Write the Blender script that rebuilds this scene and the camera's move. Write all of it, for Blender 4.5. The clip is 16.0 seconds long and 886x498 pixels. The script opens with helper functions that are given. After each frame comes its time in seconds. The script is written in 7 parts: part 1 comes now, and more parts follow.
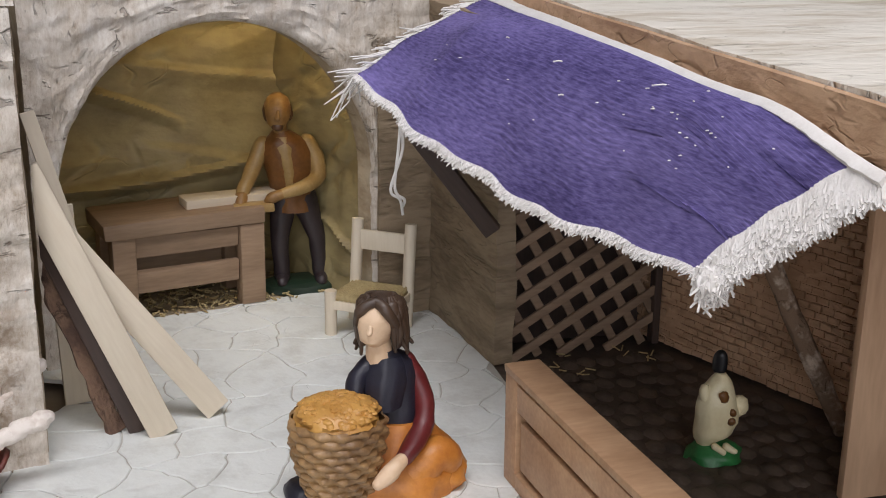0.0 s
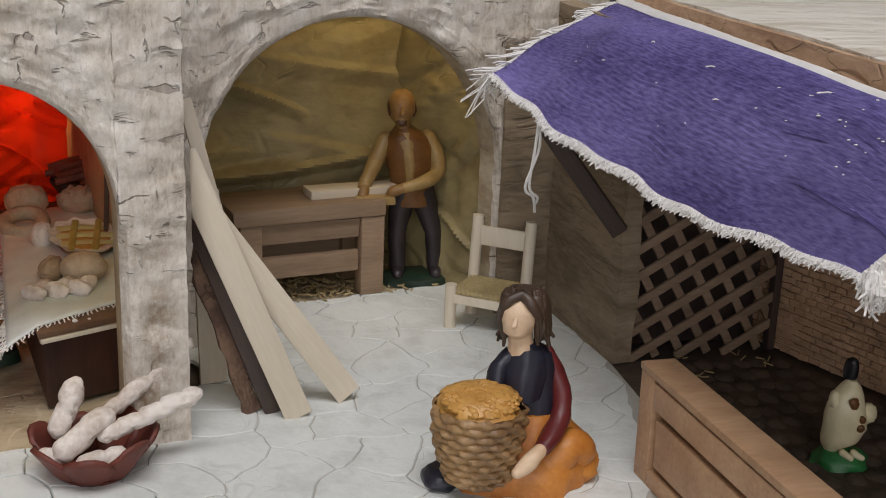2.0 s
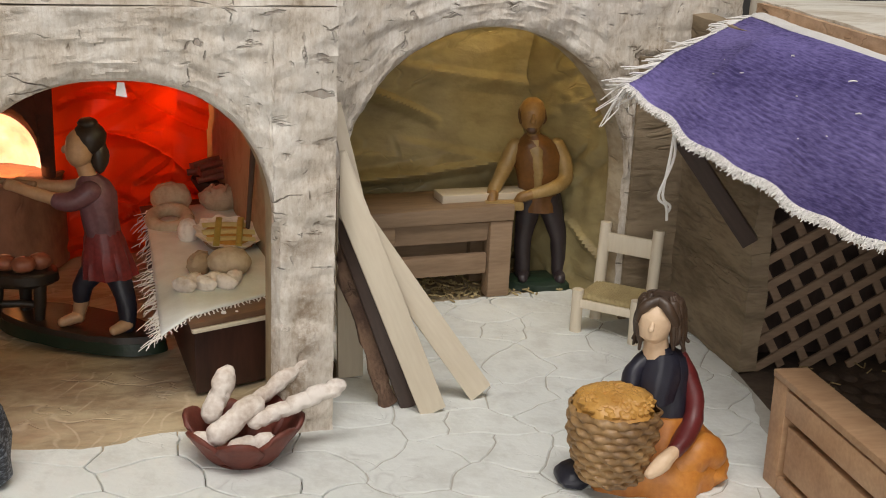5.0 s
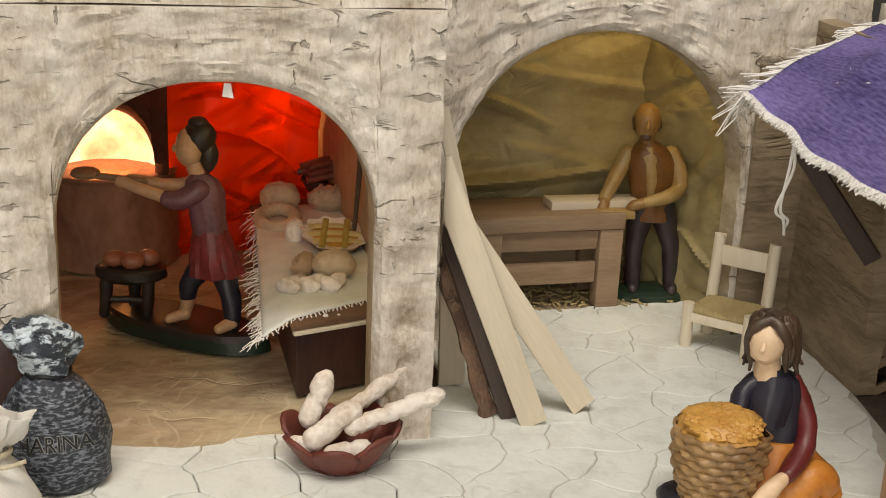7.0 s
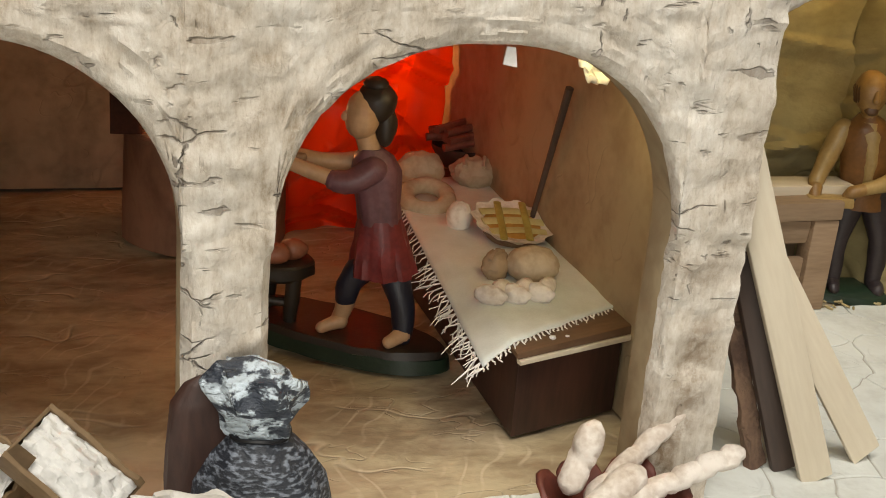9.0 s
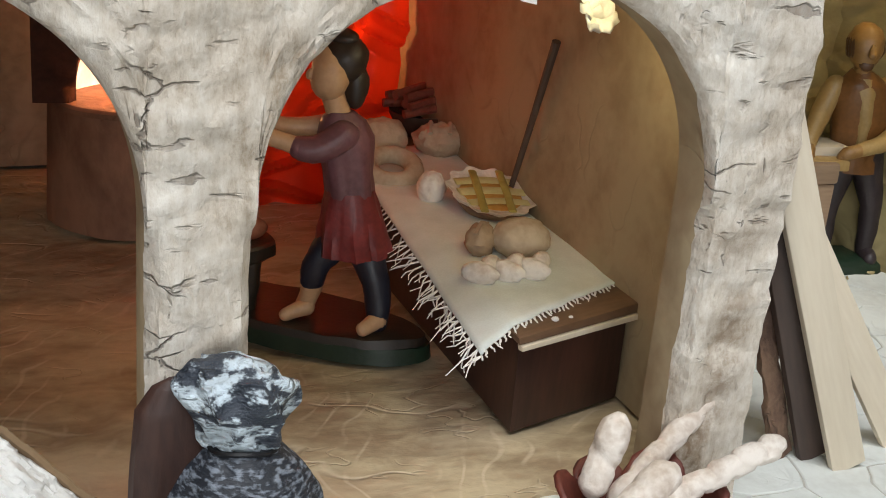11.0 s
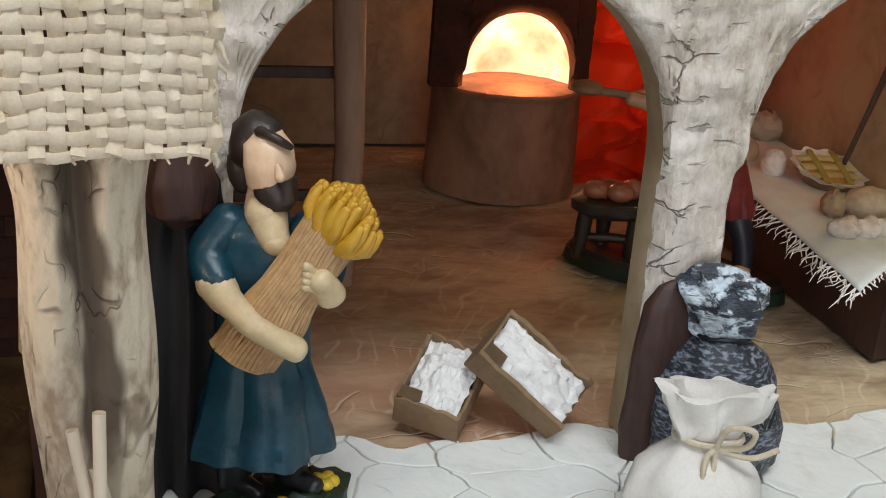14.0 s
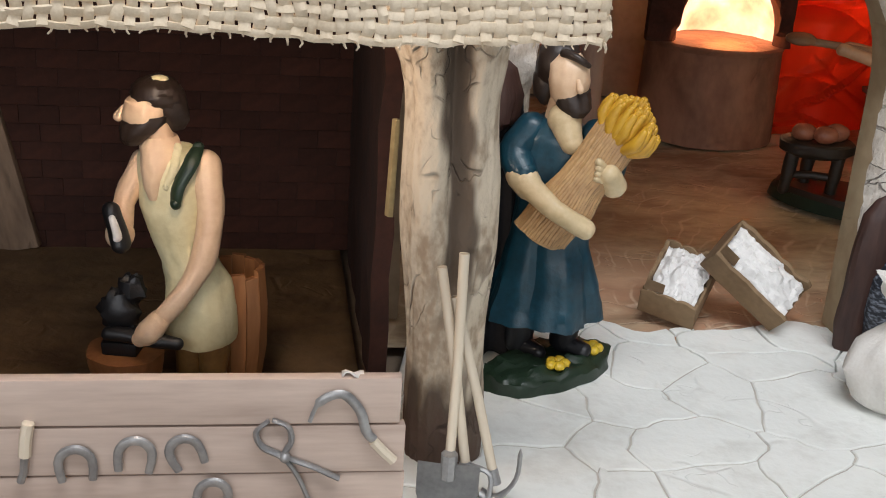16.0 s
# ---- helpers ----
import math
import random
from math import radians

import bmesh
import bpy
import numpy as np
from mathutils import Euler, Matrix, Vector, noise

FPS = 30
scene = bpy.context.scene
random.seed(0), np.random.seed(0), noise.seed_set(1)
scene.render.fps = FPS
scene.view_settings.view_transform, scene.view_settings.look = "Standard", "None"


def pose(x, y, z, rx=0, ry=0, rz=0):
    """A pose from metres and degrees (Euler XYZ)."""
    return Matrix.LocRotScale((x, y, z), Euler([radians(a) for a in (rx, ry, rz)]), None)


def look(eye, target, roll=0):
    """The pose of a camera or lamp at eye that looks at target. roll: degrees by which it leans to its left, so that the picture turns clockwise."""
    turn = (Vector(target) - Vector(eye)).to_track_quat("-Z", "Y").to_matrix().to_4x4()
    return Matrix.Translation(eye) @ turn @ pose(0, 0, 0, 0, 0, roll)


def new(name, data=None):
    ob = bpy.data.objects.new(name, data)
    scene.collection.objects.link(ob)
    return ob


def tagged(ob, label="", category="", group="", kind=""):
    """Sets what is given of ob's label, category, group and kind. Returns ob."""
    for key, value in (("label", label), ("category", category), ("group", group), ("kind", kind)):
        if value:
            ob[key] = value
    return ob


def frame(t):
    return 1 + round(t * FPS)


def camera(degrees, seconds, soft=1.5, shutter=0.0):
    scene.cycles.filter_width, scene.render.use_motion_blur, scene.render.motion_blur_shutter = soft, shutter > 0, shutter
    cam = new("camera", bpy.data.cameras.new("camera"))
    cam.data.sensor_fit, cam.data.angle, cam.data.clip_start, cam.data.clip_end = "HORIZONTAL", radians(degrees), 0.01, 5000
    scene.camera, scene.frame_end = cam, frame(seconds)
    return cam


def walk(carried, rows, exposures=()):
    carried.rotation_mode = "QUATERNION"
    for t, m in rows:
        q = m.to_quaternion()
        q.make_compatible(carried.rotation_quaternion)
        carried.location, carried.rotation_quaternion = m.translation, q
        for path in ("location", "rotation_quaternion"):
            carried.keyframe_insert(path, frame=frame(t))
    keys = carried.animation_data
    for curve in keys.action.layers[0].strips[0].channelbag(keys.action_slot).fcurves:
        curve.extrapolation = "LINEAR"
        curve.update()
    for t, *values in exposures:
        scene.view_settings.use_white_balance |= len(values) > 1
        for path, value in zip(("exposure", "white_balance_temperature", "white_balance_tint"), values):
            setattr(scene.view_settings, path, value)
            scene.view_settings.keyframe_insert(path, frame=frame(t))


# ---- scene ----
# The path is written in decimetres; the place is a tabletop model.
S = 0.1
cam = camera(39.6, 16.0, soft=1.0)
PATH = [
    (0, (-0.926, -0.137, 2.366), (-0.454, 1.716, 1.778), 0.7),
    (0.5, (-1.031, -0.045, 2.29), (-0.587, 1.815, 1.703), 1.0),
    (1, (-1.111, -0.046, 2.317), (-0.684, 1.818, 1.731), 1.5),
    (1.5, (-1.189, -0.123, 2.332), (-0.778, 1.744, 1.745), 1.8),
    (2, (-1.31, -0.178, 2.362), (-0.921, 1.694, 1.776), 2.2),
    (2.5, (-1.373, -0.207, 2.398), (-1.005, 1.67, 1.813), 2.3),
    (3, (-1.382, -0.234, 2.407), (-1.036, 1.647, 1.821), 2.1),
    (3.5, (-1.489, -0.285, 2.396), (-1.182, 1.601, 1.807), 2.2),
    (4, (-1.526, -0.313, 2.414), (-1.248, 1.577, 1.824), 2.4),
    (4.5, (-1.563, -0.325, 2.414), (-1.316, 1.572, 1.833), 2.6),
    (5, (-1.521, -0.323, 2.39), (-1.285, 1.576, 1.809), 2.4),
    (5.2, (-1.546, -0.338, 2.374), (-1.321, 1.565, 1.8), 2.4),
    (7.3, (-1.458, -0.16, 2.409), (-1.421, 1.75, 1.815), 2.5),
    (7.5, (-1.583, -0.109, 2.476), (-1.545, 1.799, 1.876), 2.7),
    (8, (-1.89, 0.265, 2.41), (-1.835, 2.154, 1.757), 3.6),
    (8.5, (-2.303, 0.716, 2.331), (-2.177, 2.598, 1.667), 4.4),
    (9, (-2.701, 1.085, 2.221), (-2.516, 2.954, 1.533), 5.0),
    (9.5, (-2.876, 1.459, 2.082), (-2.623, 3.314, 1.378), 5.5),
    (9.7, (-2.89, 1.585, 1.993), (-2.603, 3.433, 1.283), 6.2),
    (11.8, (-2.912, 1.604, 1.997), (-2.569, 3.446, 1.297), 4.9),
    (12, (-3.031, 1.471, 2.003), (-2.731, 3.32, 1.3), 4.4),
    (12.5, (-3.303, 1.195, 2.031), (-3.12, 3.058, 1.326), 4.2),
    (13, (-3.589, 1.061, 1.983), (-3.456, 2.929, 1.283), 4.4),
    (13.5, (-3.766, 0.955, 2.016), (-3.636, 2.829, 1.33), 4.8),
    (14, (-3.959, 0.738, 2.001), (-3.86, 2.609, 1.302), 4.6),
    (14.5, (-4.081, 0.495, 2.004), (-4.036, 2.364, 1.295), 4.3),
    (15, (-4.18, 0.236, 2.02), (-4.187, 2.101, 1.3), 4.1),
    (15.5, (-4.3, 0.062, 2.062), (-4.371, 1.922, 1.331), 4.4),
    (16, (-4.376, -0.108, 2.003), (-4.498, 1.745, 1.259), 4.1),
]
walk(cam, [(t, look(Vector(eye) * S, Vector(target) * S, roll)) for t, eye, target, roll in PATH], [
    (0.0, -0.08, 6250, 18), (1.0, -0.22, 6250, 17), (2.5, -0.42, 6400, 16), (4.0, -0.40, 6500, 16), (4.6, -0.20, 6650, 14), (5.2, -0.12, 6800, 14),
    (7.5, 0.0, 7400, 12), (9.5, 0.08, 6900, 10), (12.0, 0.03, 6000, 10), (13.0, -0.20, 6000, 10), (14.5, -0.06, 6100, 12), (16.0, 0.0, 6150, 14)])

# ---- world and light ----
world = bpy.data.worlds.new("world")
scene.world = world
world.use_nodes = True
world.node_tree.nodes["Background"].inputs[0].default_value = (1.0, 0.95, 0.88, 1)
world.node_tree.nodes["Background"].inputs[1].default_value = 0.12


def area_lamp(name, eye, target, size, power, colour):
    data = bpy.data.lights.new(name, "AREA")
    data.shape, data.size, data.size_y, data.energy, data.color = "RECTANGLE", size[0], size[1], power, colour
    ob = new(name, data)
    ob.matrix_world = look(eye, target)
    return tagged(ob, kind="structure")


def point_lamp(name, place, radius, power, colour):
    data = bpy.data.lights.new(name, "POINT")
    data.shadow_soft_size, data.energy, data.color = radius, power, colour
    ob = new(name, data)
    ob.location = Vector(place) * S
    return tagged(ob, kind="structure")


# two ceiling panels of the exhibition room
area_lamp("ceiling_panel_lamp", (-0.2, -0.12, 1.55), (-0.2, 0.45, 0), (1.2, 0.7), 31.0, (0.98, 0.98, 0.95))
# broad unseen fill light, added behind the camera to brighten the fronts
area_lamp("front_fill_light", (-0.5, -1.9, 0.75), (-0.25, 0.45, 0.05), (2.2, 1.3), 25.0, (0.98, 0.99, 0.97))
# small bulbs inside the model, and two added lamps among them
point_lamp("oven_bulb", (-3.3, 7.0, 0.73), 0.004, 0.07, (1.0, 0.36, 0.10))
point_lamp("bakery_bulb", (-2.55, 7.85, 0.95), 0.012, 0.10, (1.0, 0.36, 0.12))
# hidden red lamp under the roof, added to redden the cellophane's front
point_lamp("bakery_red_fill", (-2.75, 6.75, 1.5), 0.01, 0.03, (1.0, 0.15, 0.05))
point_lamp("bakery_front_bulb", (-1.75, 5.15, 1.5), 0.008, 0.075, (1.0, 0.88, 0.48))
point_lamp("workshop_bulb", (-0.02, 6.50, 1.80), 0.008, 0.078, (1.0, 0.80, 0.36))
# unseen lamp without a fixture, added to brighten the smith
point_lamp("smithy_fill", (-5.25, 2.86, 1.36), 0.01, 0.15, (1.0, 0.76, 0.54))


# ---- materials ----
def rgb(c):
    return (c[0], c[1], c[2], 1)


def material(name, base, other=None, rough=0.7, scale=40.0, fine=400.0, bump=0.3, stretch=(1, 1, 1), metal=0.0, spread=(0.35, 0.7),
             depth=0.001, random_tone=0.0, coat=0.0, fine_mix=0.35, turn=None):
    """Two tones mixed by coarse and fine noise, with a relief of the same grain. Scales are per metre."""
    m = bpy.data.materials.new(name)
    m.use_nodes = True
    nt = m.node_tree
    n, link = nt.nodes, nt.links.new
    bsdf = n["Principled BSDF"]
    co = n.new("ShaderNodeTexCoord")
    mp = n.new("ShaderNodeMapping")
    mp.inputs["Scale"].default_value = stretch
    if turn is not None:
        # grain running along a line turned about z
        mp.vector_type = "TEXTURE"
        mp.inputs["Scale"].default_value = [1 / v for v in stretch]
        mp.inputs["Rotation"].default_value = (0, 0, radians(turn))
    link(co.outputs["Object"], mp.inputs["Vector"])
    big, small = n.new("ShaderNodeTexNoise"), n.new("ShaderNodeTexNoise")
    big.inputs["Scale"].default_value, big.inputs["Detail"].default_value = scale, 5
    small.inputs["Scale"].default_value, small.inputs["Detail"].default_value = fine, 4
    link(mp.outputs[0], big.inputs["Vector"])
    link(mp.outputs[0], small.inputs["Vector"])
    mix = n.new("ShaderNodeMix")
    mix.data_type = "FLOAT"
    mix.inputs[0].default_value = fine_mix
    link(big.outputs["Fac"], mix.inputs[2])
    link(small.outputs["Fac"], mix.inputs[3])
    ramp = n.new("ShaderNodeValToRGB")
    ramp.color_ramp.elements[0].position, ramp.color_ramp.elements[1].position = spread
    other = other or tuple(v * 0.7 for v in base)
    ramp.color_ramp.elements[0].color, ramp.color_ramp.elements[1].color = rgb(other), rgb(base)
    link(mix.outputs[0], ramp.inputs[0])
    colour = ramp.outputs[0]
    if random_tone:
        info, hsv, rng = n.new("ShaderNodeObjectInfo"), n.new("ShaderNodeHueSaturation"), n.new("ShaderNodeMapRange")
        rng.inputs["To Min"].default_value, rng.inputs["To Max"].default_value = 1 - random_tone, 1 + random_tone
        link(info.outputs["Random"], rng.inputs["Value"])
        link(rng.outputs[0], hsv.inputs["Value"])
        link(colour, hsv.inputs["Color"])
        colour = hsv.outputs[0]
    link(colour, bsdf.inputs["Base Color"])
    bsdf.inputs["Roughness"].default_value, bsdf.inputs["Metallic"].default_value = rough, metal
    bsdf.inputs["Coat Weight"].default_value = coat
    bsdf.inputs["Coat Roughness"].default_value = 0.25
    bp = n.new("ShaderNodeBump")
    bp.inputs["Strength"].default_value, bp.inputs["Distance"].default_value = bump, depth
    link(mix.outputs[0], bp.inputs["Height"])
    link(bp.outputs[0], bsdf.inputs["Normal"])
    return m


def creased(name, base, stain, line, rough=0.85, scale=30.0, line_scale=34.0, width=0.05, cover=0.5, stretch=(0.6, 0.6, 1.5), bump=0.9, depth=0.0022, spread=(0.36, 0.6), wash=None, weights=(0.5, 0.32, 0.18), ink=0.22, fine_scale=11.0):
    """Hand-crumpled paper or plaster: a washed ground, stains, and thin broken creases."""
    m = bpy.data.materials.new(name)
    m.use_nodes = True
    n, link = m.node_tree.nodes, m.node_tree.links.new
    bsdf = n["Principled BSDF"]
    co, mp = n.new("ShaderNodeTexCoord"), n.new("ShaderNodeMapping")
    mp.inputs["Scale"].default_value = stretch
    link(co.outputs["Object"], mp.inputs["Vector"])

    def tex(s, detail, distort=0.0):
        t = n.new("ShaderNodeTexNoise")
        t.inputs["Scale"].default_value, t.inputs["Detail"].default_value, t.inputs["Distortion"].default_value = s, detail, distort
        link(mp.outputs[0], t.inputs["Vector"])
        return t.outputs["Fac"]

    def calc(op, a, b=None, c=None):
        t = n.new("ShaderNodeMath")
        t.operation = op
        for k, v in enumerate((a, b, c)):
            if v is None:
                continue
            if isinstance(v, (int, float)):
                t.inputs[k].default_value = v
            else:
                link(v, t.inputs[k])
        return t.outputs[0]

    def remap(v, lo, hi, a=0.0, c=1.0):
        t = n.new("ShaderNodeMapRange")
        t.interpolation_type = "SMOOTHSTEP"
        for k, x in zip(("From Min", "From Max", "To Min", "To Max"), (lo, hi, a, c)):
            t.inputs[k].default_value = x
        link(v, t.inputs["Value"])
        return t.outputs[0]

    big, mid, fine = tex(scale, 4, 0.6), tex(scale * 3.1, 4, 0.3), tex(scale * fine_scale, 5)
    ridge = calc("ABSOLUTE", calc("SUBTRACT", tex(line_scale, 2, 0.25), 0.5))
    ridge2 = calc("ABSOLUTE", calc("SUBTRACT", tex(line_scale * 2.3, 2, 0.2), 0.5))
    where = remap(tex(line_scale * 1.4, 2), 0.62 - 0.3 * cover, 0.70 - 0.3 * cover)
    crease = calc("MULTIPLY", remap(ridge, 0.0, width, 1.0, 0.0), where)
    crease2 = calc("MULTIPLY", remap(ridge2, 0.0, width * 0.8, 0.6, 0.0), where)
    both = calc("MAXIMUM", crease, crease2)
    tone = calc("ADD", calc("MULTIPLY", big, weights[0]), calc("ADD", calc("MULTIPLY", mid, weights[1]), calc("MULTIPLY", fine, weights[2])))

    def mixed(f, a, c):
        t = n.new("ShaderNodeMix")
        t.data_type = "RGBA"
        link(f, t.inputs[0])
        for k, v in ((6, a), (7, c)):
            if isinstance(v, tuple):
                t.inputs[k].default_value = rgb(v)
            else:
                link(v, t.inputs[k])
        return t.outputs[2]

    ground = mixed(remap(tone, *spread), stain, base)
    if wash:
        # broad brown stains
        ground = mixed(calc("MULTIPLY", remap(tex(scale * 0.32, 5, 0.4), 0.52, 0.66), 0.7), ground, wash)
    link(mixed(calc("MULTIPLY", both, ink), ground, line), bsdf.inputs["Base Color"])
    bsdf.inputs["Roughness"].default_value = rough
    high = calc("SUBTRACT", calc("ADD", calc("MULTIPLY", mid, 0.7), calc("ADD", calc("MULTIPLY", big, 0.8), calc("MULTIPLY", fine, 0.25))), calc("MULTIPLY", both, 0.33))
    bp = n.new("ShaderNodeBump")
    bp.inputs["Strength"].default_value, bp.inputs["Distance"].default_value = bump, depth
    link(high, bp.inputs["Height"])
    link(bp.outputs[0], bsdf.inputs["Normal"])
    return m


def glowing(name, colour, power):
    m = bpy.data.materials.new(name)
    m.use_nodes = True
    b = m.node_tree.nodes["Principled BSDF"]
    b.inputs["Base Color"].default_value = rgb(colour)
    b.inputs["Emission Color"].default_value = rgb(colour)
    b.inputs["Emission Strength"].default_value = power
    return m


def bark_paper(name, dark, mid_tone, light, crack, rough=0.85, scale=1.0, stretch=(1.25, 1.25, 0.8), cover=0.5, bump=1.0, depth=0.0030):
    """Brushed, wrinkled paper: three washed tones, fine scratches, straight broken creases."""
    m = bpy.data.materials.new(name)
    m.use_nodes = True
    n, link = m.node_tree.nodes, m.node_tree.links.new
    bsdf = n["Principled BSDF"]
    co = n.new("ShaderNodeTexCoord")

    def mapped(s):
        t = n.new("ShaderNodeMapping")
        t.inputs["Scale"].default_value = s
        link(co.outputs["Object"], t.inputs["Vector"])
        return t.outputs[0]

    def tex(s, detail, roughness=0.5, distort=0.0, where=stretch):
        t = n.new("ShaderNodeTexNoise")
        t.inputs["Scale"].default_value, t.inputs["Detail"].default_value = s * scale, detail
        t.inputs["Roughness"].default_value, t.inputs["Distortion"].default_value = roughness, distort
        link(mapped(where), t.inputs["Vector"])
        return t.outputs["Fac"]

    def calc(op, a, b=None, clamp=False):
        t = n.new("ShaderNodeMath")
        t.operation, t.use_clamp = op, clamp
        for k, v in enumerate((a, b)):
            if isinstance(v, (int, float)):
                t.inputs[k].default_value = v
            elif v is not None:
                link(v, t.inputs[k])
        return t.outputs[0]

    def remap(v, lo, hi, a=0.0, c=1.0):
        t = n.new("ShaderNodeMapRange")
        t.interpolation_type = "SMOOTHSTEP"
        for k, x in zip(("From Min", "From Max", "To Min", "To Max"), (lo, hi, a, c)):
            t.inputs[k].default_value = x
        link(v, t.inputs["Value"])
        return t.outputs[0]

    def edges(s, where, wide):
        """Straight creases between the panes of crumpled paper."""
        wob = n.new("ShaderNodeVectorMath")
        wob.operation = "MULTIPLY_ADD"
        t = n.new("ShaderNodeTexNoise")
        t.inputs["Scale"].default_value, t.inputs["Detail"].default_value = 95 * scale, 3
        base = mapped(where)
        link(base, t.inputs["Vector"])
        link(t.outputs["Color"], wob.inputs[0])
        wob.inputs[1].default_value = (0.012, 0.012, 0.012)
        link(base, wob.inputs[2])
        v = n.new("ShaderNodeTexVoronoi")
        v.feature = "DISTANCE_TO_EDGE"
        v.inputs["Scale"].default_value = s * scale
        link(wob.outputs[0], v.inputs["Vector"])
        return remap(v.outputs["Distance"], 0.0, wide, 1.0, 0.0)

    big, mid = tex(16, 4, 0.55, 0.4), tex(58, 5, 0.6)
    speck, scratch = tex(300, 5, 0.75), tex(190, 5, 0.7, 0.0, (2.4, 2.4, 0.5))
    tone = calc("ADD", calc("ADD", calc("MULTIPLY", big, 0.33), calc("MULTIPLY", mid, 0.25)), calc("ADD", calc("MULTIPLY", speck, 0.22), calc("MULTIPLY", scratch, 0.22)))
    ramp = n.new("ShaderNodeValToRGB")
    e = ramp.color_ramp.elements
    e[0].position, e[0].color = 0.40, rgb(dark)
    e[1].position, e[1].color = 0.60, rgb(light)
    e.new(0.485).color = rgb(mid_tone)
    link(tone, ramp.inputs[0])
    some = remap(tex(24, 2), 0.60 - 0.2 * cover, 0.66 - 0.2 * cover)
    # short dark dashes, most of them level
    dashes = calc("MULTIPLY", remap(tex(120, 3, 0.5, 0.5, (0.55, 0.55, 2.0)), 0.63, 0.69), remap(tex(30, 3), 0.42, 0.56))
    dashes2 = calc("MULTIPLY", remap(tex(150, 3, 0.5, 0.5, (1.7, 1.7, 0.6)), 0.64, 0.70), remap(tex(22, 3, 0.5, 0.0, (1.3, 1.3, 1.0)), 0.48, 0.6))
    lines = calc("MAXIMUM", calc("MAXIMUM", calc("MULTIPLY", edges(50, (0.7, 0.7, 1.5), 0.028), some), dashes), dashes2)
    t = n.new("ShaderNodeMix")
    t.data_type = "RGBA"
    link(calc("MULTIPLY", lines, 0.52), t.inputs[0])
    link(ramp.outputs[0], t.inputs[6])
    t.inputs[7].default_value = rgb(crack)
    link(t.outputs[2], bsdf.inputs["Base Color"])
    bsdf.inputs["Roughness"].default_value = rough
    pane = edges(40, (0.9, 0.9, 1.3), 0.30)
    high = calc("SUBTRACT", calc("ADD", calc("ADD", calc("MULTIPLY", mid, 0.9), calc("MULTIPLY", scratch, 0.22)), calc("ADD", calc("MULTIPLY", pane, 0.22), calc("MULTIPLY", speck, 0.10))), calc("MULTIPLY", lines, 0.40))
    bp = n.new("ShaderNodeBump")
    bp.inputs["Strength"].default_value, bp.inputs["Distance"].default_value = bump, depth
    link(high, bp.inputs["Height"])
    link(bp.outputs[0], bsdf.inputs["Normal"])
    return m


PLASTER = bark_paper("whitewashed_plaster", (0.36, 0.285, 0.205), (0.59, 0.52, 0.435), (0.79, 0.745, 0.675), (0.13, 0.09, 0.06), cover=0.14)


def washed(m, tone, key):
    """Lets a brown wash, laid on by hand where the attribute says, break up over the paper."""
    n, link = m.node_tree.nodes, m.node_tree.links.new
    co, at, grain, cut, mul, mix = (n.new("ShaderNode" + k) for k in ("TexCoord", "Attribute", "TexNoise", "MapRange", "Math", "Mix"))
    at.attribute_name = key
    link(co.outputs["Object"], grain.inputs["Vector"])
    grain.inputs["Scale"].default_value, grain.inputs["Detail"].default_value, grain.inputs["Roughness"].default_value = 110.0, 6.0, 0.68
    cut.inputs["From Min"].default_value, cut.inputs["From Max"].default_value = 0.40, 0.58
    link(grain.outputs["Fac"], cut.inputs["Value"])
    mul.operation = "MULTIPLY"
    link(cut.outputs[0], mul.inputs[0])
    link(at.outputs["Fac"], mul.inputs[1])
    base = n["Principled BSDF"].inputs["Base Color"]
    mix.data_type, mix.inputs[7].default_value = "RGBA", rgb(tone)
    link(base.links[0].from_socket, mix.inputs[6])
    link(mul.outputs[0], mix.inputs[0])
    link(mix.outputs[2], base)
    return m


washed(PLASTER, (0.25, 0.175, 0.11), "wash")
ROOF_CREAM = creased("cream_roof_plaster", (0.88, 0.83, 0.73), (0.66, 0.58, 0.46), (0.30, 0.22, 0.15), 0.85, 26, 30, 0.02, 0.3, (0.5, 1.6, 1.0), 1.0, 0.003, (0.36, 0.55))
# darker copy of the plaster, the outer side's shade put into its colour
PLASTER_SHADED = creased("shaded_plaster", (0.46, 0.39, 0.29), (0.28, 0.21, 0.14), (0.10, 0.07, 0.04), 0.88, 22, 30, 0.04, 0.5, (0.8, 0.8, 1.5))
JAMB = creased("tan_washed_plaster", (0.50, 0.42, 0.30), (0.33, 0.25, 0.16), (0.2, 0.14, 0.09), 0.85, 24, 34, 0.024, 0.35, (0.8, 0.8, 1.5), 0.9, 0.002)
FLAG = creased("pale_flagstone", (0.735, 0.755, 0.72), (0.60, 0.605, 0.565), (0.42, 0.41, 0.38), 0.8, 30, 22, 0.018, 0.25, (1, 1, 1), 0.7, 0.0012, (0.3, 0.55))
GROUT = material("grout", (0.54, 0.52, 0.465), (0.42, 0.40, 0.35), 0.9, 60, 500, 0.3)
TABLE = material("painted_board", (0.30, 0.24, 0.17), (0.18, 0.13, 0.09), 0.8, 20, 200, 0.2)
EARTH = creased("brown_wrapping_paper", (0.53, 0.43, 0.28), (0.27, 0.19, 0.115), (0.74, 0.63, 0.47), 0.58, 16, 20, 0.016, 0.45, (0.7, 1.4, 1), 0.8, 0.0025, wash=(0.34, 0.17, 0.10), weights=(0.42, 0.36, 0.22), ink=0.34)


